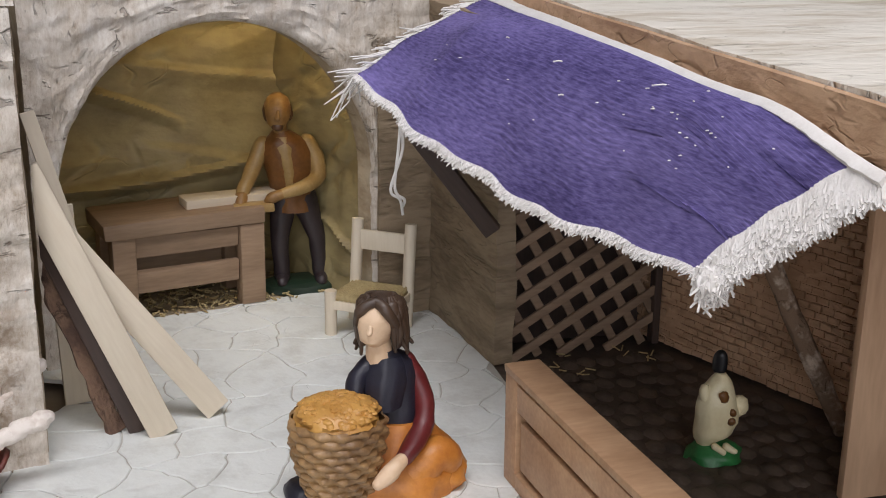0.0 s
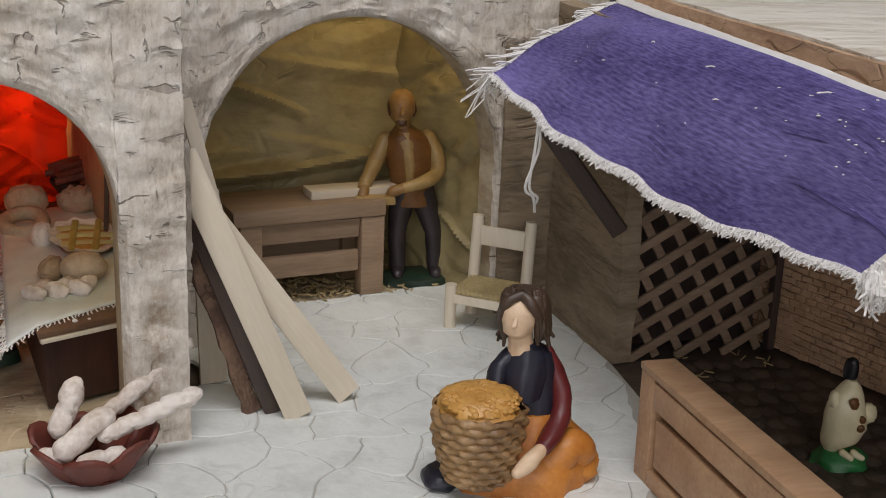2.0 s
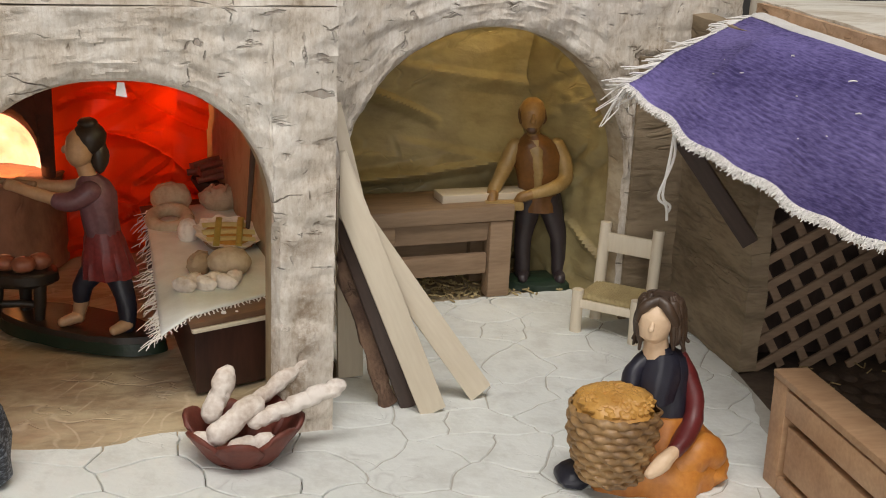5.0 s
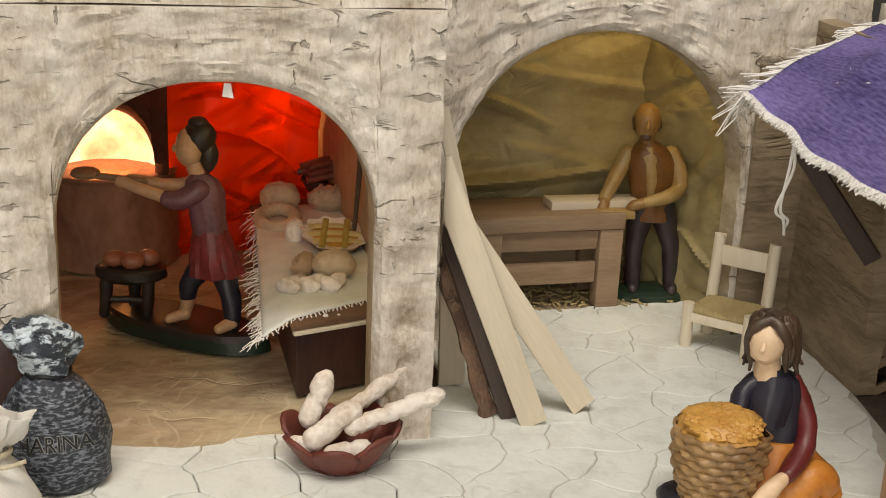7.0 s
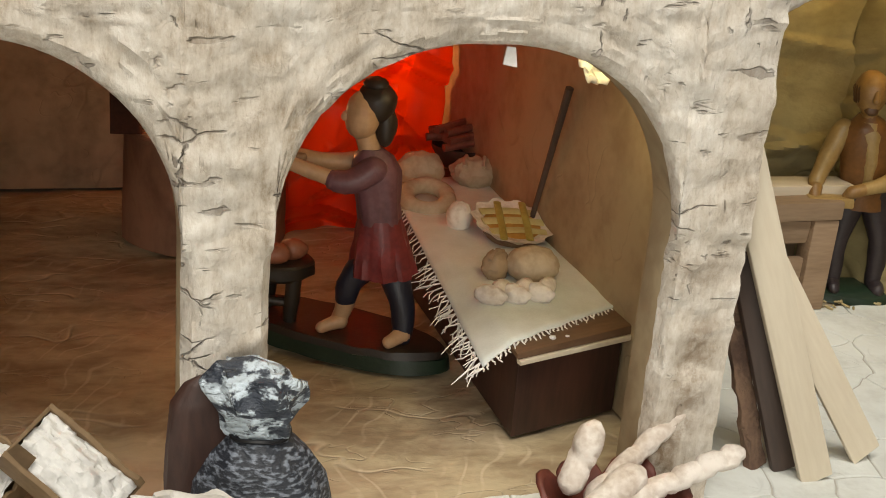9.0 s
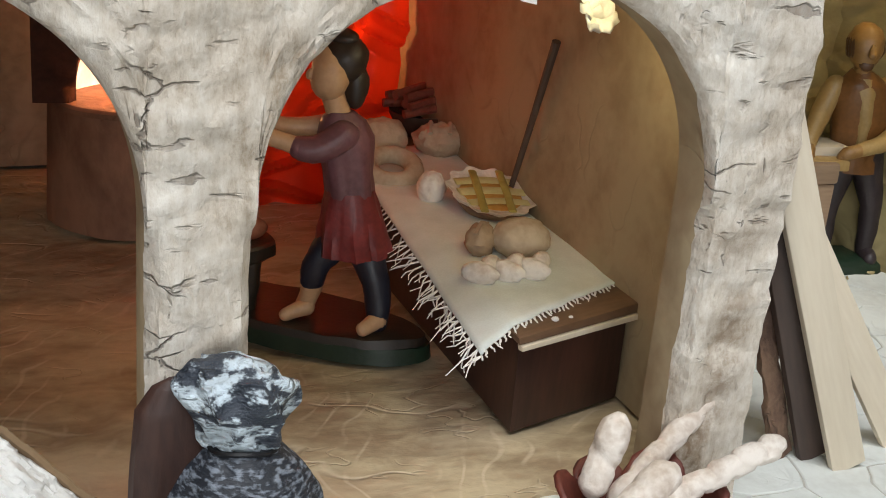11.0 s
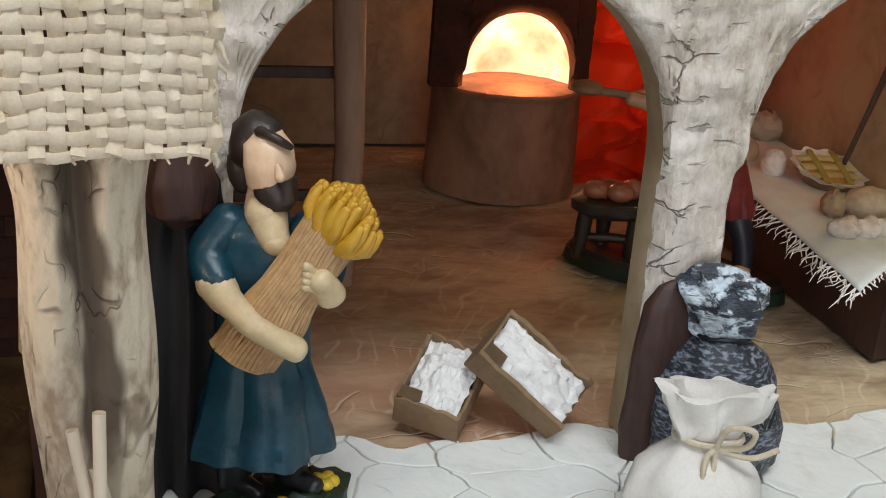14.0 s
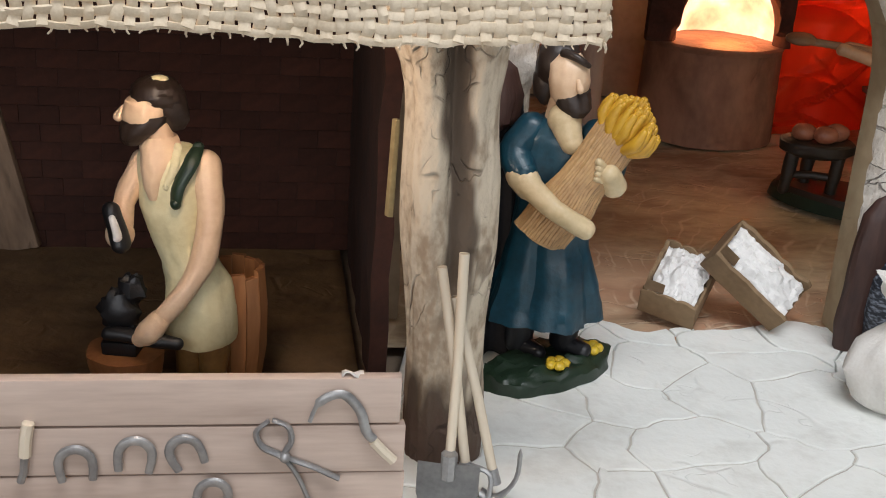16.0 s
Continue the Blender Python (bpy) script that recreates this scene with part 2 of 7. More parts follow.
def brushed(m, tone, amount, scale=34.0):
    """Adds thin curved dry-brush strokes to a material's colour, broken into patches."""
    n, link = m.node_tree.nodes, m.node_tree.links.new
    co, wave, patch, thin, where, mul, mix = (n.new("ShaderNode" + k) for k in ("TexCoord", "TexWave", "TexNoise", "MapRange", "MapRange", "Math", "Mix"))
    link(co.outputs["Object"], wave.inputs["Vector"])
    link(co.outputs["Object"], patch.inputs["Vector"])
    wave.wave_type, wave.rings_direction = "RINGS", "Z"
    for key, v in (("Scale", scale), ("Distortion", 16.0), ("Detail", 2.5), ("Detail Scale", 0.55), ("Detail Roughness", 0.55)):
        wave.inputs[key].default_value = v
    patch.inputs["Scale"].default_value, patch.inputs["Detail"].default_value = 42.0, 3.0
    thin.inputs["From Min"].default_value, thin.inputs["From Max"].default_value = 0.90, 1.0
    where.inputs["From Min"].default_value, where.inputs["From Max"].default_value = 0.47, 0.62
    link(wave.outputs["Fac"], thin.inputs["Value"])
    link(patch.outputs["Fac"], where.inputs["Value"])
    mul.operation = "MULTIPLY"
    link(thin.outputs[0], mul.inputs[0])
    link(where.outputs[0], mul.inputs[1])
    gain = n.new("ShaderNodeMath")
    gain.operation, gain.inputs[1].default_value = "MULTIPLY", amount
    link(mul.outputs[0], gain.inputs[0])
    mix.data_type, mix.inputs[7].default_value = "RGBA", rgb(tone)
    base = n["Principled BSDF"].inputs["Base Color"]
    link(base.links[0].from_socket, mix.inputs[6])
    link(gain.outputs[0], mix.inputs[0])
    link(mix.outputs[2], base)
    return m


brushed(EARTH, (0.74, 0.62, 0.46), 0.42)
BAKERY_BACK = creased("brown_papered_wall", (0.42, 0.30, 0.185), (0.24, 0.165, 0.10), (0.12, 0.075, 0.045), 0.75, 18, 20, 0.015, 0.3, (1, 1, 1), 0.6, 0.0015)
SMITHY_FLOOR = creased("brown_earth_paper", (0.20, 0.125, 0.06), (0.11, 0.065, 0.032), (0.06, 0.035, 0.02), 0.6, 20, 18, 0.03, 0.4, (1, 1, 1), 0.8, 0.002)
BARREL_WOOD = material("orange_brown_staves", (0.46, 0.215, 0.085), (0.27, 0.11, 0.04), 0.45, 60, 500, 0.35, (1, 1, 0.2), depth=0.0006, random_tone=0.1)
YARD = material("dark_cobbles", (0.135, 0.098, 0.072), (0.05, 0.037, 0.028), 0.6, 60, 400, 0.6, random_tone=0.25)
YARD_WALL = creased("brown_pasted_paper", (0.68, 0.45, 0.28), (0.47, 0.285, 0.165), (0.14, 0.08, 0.05), 0.8, 24, 26, 0.025, 0.35, (0.7, 0.7, 1.6), 1.0)
WOOD_GATE = material("light_stained_wood", (0.56, 0.355, 0.205), (0.36, 0.205, 0.11), 0.5, 60, 500, 0.3, (1, 0.25, 1), depth=0.0005, random_tone=0.06)
YARD_BOARD = material("brown_stained_boards", (0.68, 0.46, 0.29), (0.48, 0.30, 0.18), 0.6, 55, 420, 0.5, (1, 1, 0.15), depth=0.0008, random_tone=0.08)
BROWN_WALL = creased("brown_paper_brick", (0.34, 0.26, 0.17), (0.19, 0.14, 0.085), (0.05, 0.03, 0.02), 0.85, 26, 28, 0.05, 0.6, (0.5, 0.5, 2.0), 1.0)
OLIVE = creased("crumpled_ochre_paper", (0.38, 0.31, 0.15), (0.235, 0.18, 0.085), (0.54, 0.47, 0.28), 0.5, 14, 12, 0.025, 0.4, (0.8, 0.8, 1.4), 0.8, 0.003)
TAN = creased("tan_paper", (0.40, 0.31, 0.19), (0.27, 0.19, 0.11), (0.18, 0.12, 0.07), 0.7, 18, 14, 0.02, 0.3, (1, 1, 1), 0.5, 0.0015)
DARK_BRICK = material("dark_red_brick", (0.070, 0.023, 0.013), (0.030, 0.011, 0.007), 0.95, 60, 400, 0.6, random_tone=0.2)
WOOD_PALE = material("pale_poplar", (0.76, 0.68, 0.54), (0.64, 0.55, 0.42), 0.6, 60, 600, 0.25, (1, 1, 0.12), depth=0.0005, random_tone=0.08)
WOOD_BENCH = material("brown_bench_wood", (0.36, 0.245, 0.155), (0.21, 0.135, 0.08), 0.65, 70, 600, 0.4, (0.15, 1, 1), depth=0.0006, random_tone=0.1)
BARK_MID = creased("shaded_brown_bark", (0.30, 0.21, 0.14), (0.18, 0.12, 0.08), (0.08, 0.05, 0.035), 0.88, 26, 40, 0.03, 0.35, (1.5, 1.5, 0.5), 1.0, 0.003)
WOOD_LATTICE = material("dark_weathered_slats", (0.34, 0.235, 0.155), (0.19, 0.125, 0.08), 0.75, 70, 600, 0.4, (0.15, 1, 1), depth=0.0006, random_tone=0.12)
COUNTER_TOP = material("worn_counter_wood", (0.20, 0.115, 0.065), (0.10, 0.055, 0.03), 0.5, 60, 500, 0.35, (0.3, 1, 1), depth=0.0006)
WOOD_PINK = material("weathered_pinkish_wood", (0.63, 0.51, 0.43), (0.43, 0.33, 0.27), 0.7, 50, 500, 0.4, (0.12, 1, 1), depth=0.0006, random_tone=0.08)
WOOD_BROWN = material("stained_wood", (0.33, 0.19, 0.10), (0.18, 0.095, 0.05), 0.55, 60, 500, 0.35, (0.3, 1, 1), depth=0.0006, random_tone=0.08)
POST_WOOD = material("pinkish_stripped_wood", (0.46, 0.30, 0.22), (0.30, 0.18, 0.125), 0.6, 60, 500, 0.35, (1, 1, 0.2), depth=0.0006)
WOOD_RED = material("mahogany_stain", (0.085, 0.034, 0.023), (0.03, 0.013, 0.010), 0.45, 50, 500, 0.25, (1, 1, 0.15), depth=0.0005)
WOOD_DARK = material("dark_walnut", (0.10, 0.065, 0.05), (0.05, 0.033, 0.027), 0.6, 50, 500, 0.3, (1, 1, 0.15))
BARK = creased("pale_bark", (0.64, 0.555, 0.425), (0.36, 0.275, 0.19), (0.11, 0.075, 0.05), 0.85, 26, 34, 0.016, 0.34, (1.3, 1.3, 0.8), 1.0, 0.0028, (0.39, 0.55), None, (0.34, 0.36, 0.30), 0.6)
BRANCH = creased("peeling_branch_bark", (0.66, 0.54, 0.42), (0.27, 0.18, 0.115), (0.12, 0.08, 0.05), 0.8, 40, 60, 0.03, 0.3, (1, 1, 1), 1.0, 0.002, (0.47, 0.58))
BARK_DARK = creased("dark_bark", (0.20, 0.12, 0.075), (0.09, 0.05, 0.035), (0.04, 0.025, 0.02), 0.9, 40, 50, 0.03, 0.4, (1.2, 1.2, 0.8), 1.0, 0.003)
# bark with painted shade for the rib hollow and dark brown for the foot
BARK_STAIN_SHADE = BARK.copy()
_n = BARK_STAIN_SHADE.node_tree
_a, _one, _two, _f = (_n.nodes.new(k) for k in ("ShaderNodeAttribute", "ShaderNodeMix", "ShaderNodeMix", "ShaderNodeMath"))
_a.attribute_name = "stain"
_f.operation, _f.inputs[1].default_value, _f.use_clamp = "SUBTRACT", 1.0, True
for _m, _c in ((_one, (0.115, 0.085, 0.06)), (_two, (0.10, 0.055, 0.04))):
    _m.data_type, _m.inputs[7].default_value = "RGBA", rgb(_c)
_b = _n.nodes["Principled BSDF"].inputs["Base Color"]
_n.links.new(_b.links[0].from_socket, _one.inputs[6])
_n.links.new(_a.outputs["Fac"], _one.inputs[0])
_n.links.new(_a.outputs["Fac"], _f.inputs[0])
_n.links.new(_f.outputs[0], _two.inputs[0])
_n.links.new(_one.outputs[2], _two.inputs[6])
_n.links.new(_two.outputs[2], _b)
CLOTH_BLUE = material("violet_blue_cloth", (0.23, 0.19, 0.475), (0.066, 0.05, 0.18), 0.95, 26, 560, 1.0, (1.5, 0.3, 1.5), depth=0.0012, spread=(0.36, 0.64), fine_mix=0.5, turn=6)
FRINGE = material("white_cotton_fringe", (0.88, 0.86, 0.83), (0.76, 0.73, 0.69), 0.95, 90, 900, 0.4)
LINEN = material("grey_linen", (0.78, 0.82, 0.81), (0.64, 0.67, 0.65), 0.95, 90, 1400, 0.6, depth=0.0004)
BURLAP = material("jute_burlap", (0.80, 0.70, 0.54), (0.62, 0.51, 0.36), 0.95, 80, 1500, 0.5, depth=0.0004, random_tone=0.05)
BREAD = material("salted_dough_crust", (0.54, 0.44, 0.32), (0.36, 0.26, 0.17), 0.75, 60, 400, 0.8, depth=0.0012, spread=(0.3, 0.6))
BREAD_BROWN = material("browned_crust", (0.40, 0.29, 0.19), (0.24, 0.155, 0.09), 0.75, 60, 400, 0.8, depth=0.0012, spread=(0.3, 0.6))
DOUGH = material("floured_dough", (0.80, 0.73, 0.66), (0.52, 0.42, 0.34), 0.85, 80, 420, 0.9, depth=0.0016, spread=(0.34, 0.56))
FLOUR = material("white_flour", (0.82, 0.81, 0.78), (0.66, 0.65, 0.63), 0.95, 120, 700, 0.8, depth=0.0012)
CARDBOARD = material("brown_cardboard", (0.26, 0.17, 0.09), (0.16, 0.10, 0.05), 0.8, 40, 400, 0.2)
CLAY_RED = material("red_clay_bowl", (0.20, 0.05, 0.03), (0.10, 0.025, 0.018), 0.55, 60, 400, 0.4)
SAUSAGE = material("smoked_sausage", (0.30, 0.10, 0.065), (0.17, 0.05, 0.035), 0.45, 60, 400, 0.4)
IRON = material("grey_iron", (0.46, 0.46, 0.455), (0.26, 0.26, 0.26), 0.42, 80, 500, 0.4, metal=0.6)
STRAW = material("straw", (0.50, 0.40, 0.20), (0.32, 0.24, 0.11), 0.8, 80, 500, 0.4)
SACK_WHITE = material("white_cotton_sack", (0.78, 0.76, 0.72), (0.64, 0.61, 0.56), 0.9, 40, 900, 0.4)
ROPE = material("pale_twine", (0.62, 0.55, 0.42), (0.44, 0.37, 0.26), 0.9, 200, 900, 0.4)
OVEN_STONE = creased("clay_oven", (0.37, 0.185, 0.11), (0.20, 0.095, 0.055), (0.07, 0.03, 0.02), 0.7, 22, 16, 0.02, 0.4, (1, 1, 0.6), 0.7)
RED_SHEET = material("red_cellophane", (0.80, 0.13, 0.04), (0.58, 0.06, 0.018), 0.32, 16, 90, 0.8, depth=0.003)
_n = RED_SHEET.node_tree
_t, _x = _n.nodes.new("ShaderNodeBsdfTranslucent"), _n.nodes.new("ShaderNodeMixShader")
_t.inputs[0].default_value, _x.inputs[0].default_value = (1.0, 0.27, 0.085, 1), 0.6
_n.links.new(_n.nodes["Principled BSDF"].outputs[0], _x.inputs[1])
_n.links.new(_t.outputs[0], _x.inputs[2])
_n.links.new(_x.outputs[0], _n.nodes["Material Output"].inputs[0])
ROOM_WALL = material("room_wall_paint", (0.15, 0.145, 0.135), (0.12, 0.115, 0.11), 0.9, 2, 60, 0.05)


def paint(name, base, dark=None, rough=0.45):
    return material(name, base, dark or tuple(v * 0.6 for v in base), rough, 70, 500, 0.5, depth=0.0009, coat=0.08)


SKIN = paint("painted_skin", (0.62, 0.38, 0.22), (0.45, 0.26, 0.14))
COAT = paint("tan_coat_paint", (0.44, 0.30, 0.12), (0.28, 0.17, 0.055))
BASE_DARK = paint("dark_base_paint", (0.035, 0.02, 0.012), (0.015, 0.012, 0.008), 0.5)
DARK_CLOTH = material("black_felt", (0.022, 0.02, 0.022), (0.012, 0.011, 0.012), 0.95, 60, 700, 0.5, depth=0.0006)
BUNDLE = material("dark_leather", (0.085, 0.038, 0.027), (0.032, 0.015, 0.012), 0.55, 50, 300, 0.6, (1.5, 1.5, 0.4), depth=0.0015)
SKIN_DARK = paint("ochre_paint", (0.36, 0.20, 0.06), (0.2, 0.1, 0.03))
SKIN_PALE = paint("pale_skin_paint", (0.80, 0.60, 0.41), (0.66, 0.45, 0.28))
HAIR_BROWN = paint("brown_hair_paint", (0.085, 0.05, 0.03), (0.04, 0.024, 0.015))
GRAIN = paint("golden_grain_paint", (0.68, 0.38, 0.10), (0.46, 0.22, 0.045))
WICKER = paint("wicker_paint", (0.46, 0.28, 0.12), (0.16, 0.085, 0.035))
LINEN_PAINT = paint("cream_linen_paint", (0.72, 0.58, 0.36), (0.52, 0.40, 0.22))
HAIR = paint("dark_hair_paint", (0.035, 0.022, 0.016))
MAROON = paint("maroon_paint", (0.16, 0.02, 0.02))
RED_PAINT = paint("dull_red_paint", (0.27, 0.036, 0.036), (0.11, 0.014, 0.015))
PLUM = paint("plum_shirt_paint", (0.20, 0.085, 0.10), (0.10, 0.036, 0.045))
BREAD_RED = paint("reddish_loaf_paint", (0.42, 0.16, 0.08), (0.26, 0.08, 0.04))
NAVY = paint("navy_paint", (0.02, 0.02, 0.035))
TEAL = paint("teal_paint", (0.009, 0.062, 0.095), (0.003, 0.022, 0.036), 0.36)
ORANGE = paint("orange_ochre_paint", (0.62, 0.25, 0.04), (0.42, 0.13, 0.02))
GOLD = paint("golden_wheat_paint", (0.68, 0.40, 0.03), (0.45, 0.23, 0.015))
WHEAT = paint("straw_paint", (0.56, 0.36, 0.16), (0.30, 0.17, 0.07))
CREAM = paint("cream_paint", (0.78, 0.73, 0.48), (0.62, 0.55, 0.31))
GREEN = paint("dark_green_paint", (0.015, 0.035, 0.018))
GRASS = paint("grass_green_paint", (0.04, 0.26, 0.07))
HEN_CREAM = paint("hen_cream_paint", (0.90, 0.82, 0.55), (0.78, 0.67, 0.40))
PIE_YELLOW = paint("olive_yellow_paint", (0.50, 0.42, 0.11), (0.34, 0.26, 0.06))
PIE_PALE = paint("pale_pastry_paint", (0.70, 0.64, 0.34), (0.52, 0.44, 0.18))
YELLOW = paint("yellow_paint", (0.75, 0.52, 0.03))
BLACK = paint("black_paint", (0.012, 0.012, 0.014))
OCHRE = paint("brown_smock_paint", (0.24, 0.10, 0.025), (0.12, 0.05, 0.012))
OCHRE_DARK = paint("umber_hair_paint", (0.13, 0.06, 0.022), (0.07, 0.03, 0.012))
SLATE = paint("dark_trousers_paint", (0.045, 0.032, 0.034))


# ---- helpers for building, in decimetres ----
def rnd(seed):
    return random.Random(seed)


def thing(name, place, turn=0.0, label="", category="", group="", kind="", tilt=(0, 0)):
    ob = new(name)
    ob.empty_display_size = 0.005
    ob.matrix_world = pose(place[0] * S, place[1] * S, place[2] * S, tilt[0], tilt[1], turn)
    return tagged(ob, label, category, group, kind)


def part(name, bm, mats, parent=None, label="", smooth=True, at=None, turned=False):
    """Links a bmesh in decimetres as one mesh object."""
    bmesh.ops.scale(bm, vec=(S, S, S), verts=bm.verts)
    if not turned:
        bmesh.ops.recalc_face_normals(bm, faces=bm.faces)
    me = bpy.data.meshes.new(name)
    if smooth:
        for f in bm.faces:
            f.smooth = True
    bm.to_mesh(me)
    bm.free()
    for m in mats if isinstance(mats, (list, tuple)) else [mats]:
        me.materials.append(m)
    if smooth:
        me.set_sharp_from_angle(angle=radians(42))
    ob = new(name, me)
    if at is not None:
        ob.matrix_local = at
    if parent:
        ob.parent = parent
    if label:
        ob["label"] = label
    return ob


def shared(name, me, parent, m):
    ob = new(name, me)
    ob.parent = parent
    ob.matrix_local = m
    return ob


def place_matrix(x, y, z, rx=0, ry=0, rz=0):
    return pose(x * S, y * S, z * S, rx, ry, rz)


def box(bm, lo, hi, bevel=0.0, mi=0, m=None, jitter=0.0, seed=0):
    """A bevelled box between two corners, with a little unevenness."""
    r = bmesh.ops.create_cube(bm, size=1.0)
    vs = r["verts"]
    rr = rnd(seed)
    for v in vs:
        v.co = Vector([lo[k] + (v.co[k] + 0.5) * (hi[k] - lo[k]) + rr.uniform(-jitter, jitter) for k in range(3)])
        if m:
            v.co = m @ v.co
    faces = list({f for v in vs for f in v.link_faces})
    if bevel:
        es = list({e for f in faces for e in f.edges})
        out = bmesh.ops.bevel(bm, geom=es, offset=bevel, segments=2, affect="EDGES", profile=0.6)
        faces = list({f for v in out["verts"] for f in v.link_faces} | {f for f in faces if f.is_valid})
    for f in faces:
        f.material_index = mi
    return faces


def tube(bm, pts, radii, seg=10, mi=0, flat=1.0, cap=True, rough=0.0, seed=0):
    """A round limb through points with a radius at each; flat squeezes its section."""
    pts = [Vector(p) for p in pts]
    rings = []
    rr = rnd(seed)
    a = None
    for i, p in enumerate(pts):
        d = (pts[min(i + 1, len(pts) - 1)] - pts[max(i - 1, 0)]).normalized()
        if a is None:
            ref = Vector((0, 0, 1)) if abs(d.z) < 0.8 else Vector((0, 1, 0))
            a = d.cross(ref).normalized()
        a = (a - d * a.dot(d)).normalized()
        b = a.cross(d).normalized()
        r = radii[i] if isinstance(radii, (list, tuple)) else radii
        ring = []
        for k in range(seg):
            w = 2 * math.pi * k / seg
            q = r * (1 + rr.uniform(-rough, rough))
            ring.append(bm.verts.new(p + a * math.cos(w) * q + b * math.sin(w) * q * flat))
        rings.append(ring)
    for r0, r1 in zip(rings, rings[1:]):
        for k in range(seg):
            f = bm.faces.new((r0[k], r0[(k + 1) % seg], r1[(k + 1) % seg], r1[k]))
            f.material_index = mi
    if cap:
        for ring in (rings[0], rings[-1]):
            f = bm.faces.new(ring)
            f.material_index = mi
    return rings


def smooth_line(pts, n=4):
    """More points along a smooth line through the given ones."""
    pts = [Vector(p) for p in pts]
    out = []
    for i in range(len(pts) - 1):
        p0, p1, p2, p3 = pts[max(i - 1, 0)], pts[i], pts[i + 1], pts[min(i + 2, len(pts) - 1)]
        for k in range(n):
            t = k / n
            out.append(0.5 * (2 * p1 + (p2 - p0) * t + (2 * p0 - 5 * p1 + 4 * p2 - p3) * t * t + (3 * p1 - 3 * p2 + p3 - p0) * t ** 3))
    return out + [pts[-1]]


def loft(bm, rings, seg=20, mi=0, folds=0.0, nfold=7, seed=0, cap=True):
    """Horizontal ellipses (x, y, z, rx, ry) joined into a body; folds ripple the cloth towards the bottom."""
    made = []
    for j, (x, y, z, rx, ry) in enumerate(rings):
        ring = []
        for k in range(seg):
            w = 2 * math.pi * k / seg
            q = 1 + folds * math.sin(nfold * w + seed + 0.6 * j) + 0.3 * folds * math.sin(2.3 * nfold * w + 2 * seed)
            ring.append(bm.verts.new((x + rx * q * math.cos(w), y + ry * q * math.sin(w), z)))
        made.append(ring)
    for r0, r1 in zip(made, made[1:]):
        for k in range(seg):
            f = bm.faces.new((r0[k], r0[(k + 1) % seg], r1[(k + 1) % seg], r1[k]))
            f.material_index = mi
    if cap:
        for ring in (made[0], made[-1]):
            f = bm.faces.new(ring)
            f.material_index = mi
    return made


def ball(bm, c, r, mi=0, lumps=0.0, freq=8.0, seg=14, rings=10, m=None):
    """An ellipsoid, lumpy if asked."""
    r = (r, r, r) if isinstance(r, (int, float)) else r
    c = Vector(c)

    def at(w, p):
        n = Vector((math.cos(w) * math.sin(p), math.sin(w) * math.sin(p), math.cos(p)))
        k = 1 + (lumps * noise.noise(n * freq * 0.4 + c * 7) if lumps else 0)
        q = Vector((n.x * r[0], n.y * r[1], n.z * r[2])) * k
        return bm.verts.new((m @ q if m else q) + c)

    top, low = at(0, 0), at(0, math.pi)
    rows = [[at(2 * math.pi * k / seg, math.pi * j / rings) for k in range(seg)] for j in range(1, rings)]
    for k in range(seg):
        k1 = (k + 1) % seg
        bm.faces.new((top, rows[0][k], rows[0][k1])).material_index = mi
        bm.faces.new((low, rows[-1][k1], rows[-1][k])).material_index = mi
        for a, b in zip(rows, rows[1:]):
            bm.faces.new((a[k], b[k], b[k1], a[k1])).material_index = mi


def sheet(bm, corner, across, down, nx, ny, fn=None, mi=0):
    """A fine grid from a corner along two edges; fn(u, v) gives an offset."""
    c, a, d = Vector(corner), Vector(across), Vector(down)
    grid = [[bm.verts.new(c + a * (i / nx) + d * (j / ny) + (fn(i / nx, j / ny) if fn else Vector())) for i in range(nx + 1)] for j in range(ny + 1)]
    for j in range(ny):
        for i in range(nx):
            f = bm.faces.new((grid[j][i], grid[j][i + 1], grid[j + 1][i + 1], grid[j + 1][i]))
            f.material_index = mi
    return grid


def solidify(ob, thickness, offset=-1.0):
    mod = ob.modifiers.new("thickness", "SOLIDIFY")
    mod.thickness, mod.offset = thickness * S, offset
    return ob

# ---- the large structure ----
BAKERY = place_matrix(-1.36, 4.73, 0, 0, 0, 13)
WORKSHOP = place_matrix(-0.4, 6.0, 0, 0, 0, 14)
SMITHY = place_matrix(-4.7, 2.85, 0, 0, 0, 13)


def arch_height(x, a):
    """Height of an opening (x0, x1, spring, crown) at x."""
    x0, x1, spring, crown, full = a
    u = min(1.0, abs(2 * (x - x0) / (x1 - x0) - 1))
    return spring + (crown - spring) * (1 - u ** full) ** (1.05 / full)


def wrinkle(x, z, seed):
    """Relief of crumpled, hand-laid plaster: low folds and sharper creases."""
    a = noise.noise(Vector((x * 3.0, z * 6.0, seed)))
    b = noise.noise(Vector((x * 8.0 + 2 * a, z * 15.0, seed + 5)))
    c = 1 - abs(noise.noise(Vector((x * 4.0 + a, z * 9.0 + 2 * b, seed + 9))))
    d = noise.noise(Vector((x * 13.0 + a, z * 16.0, seed + 3)))
    return 0.016 * a + 0.012 * b + 0.008 * d + 0.014 * max(0, c - 0.82) / 0.18


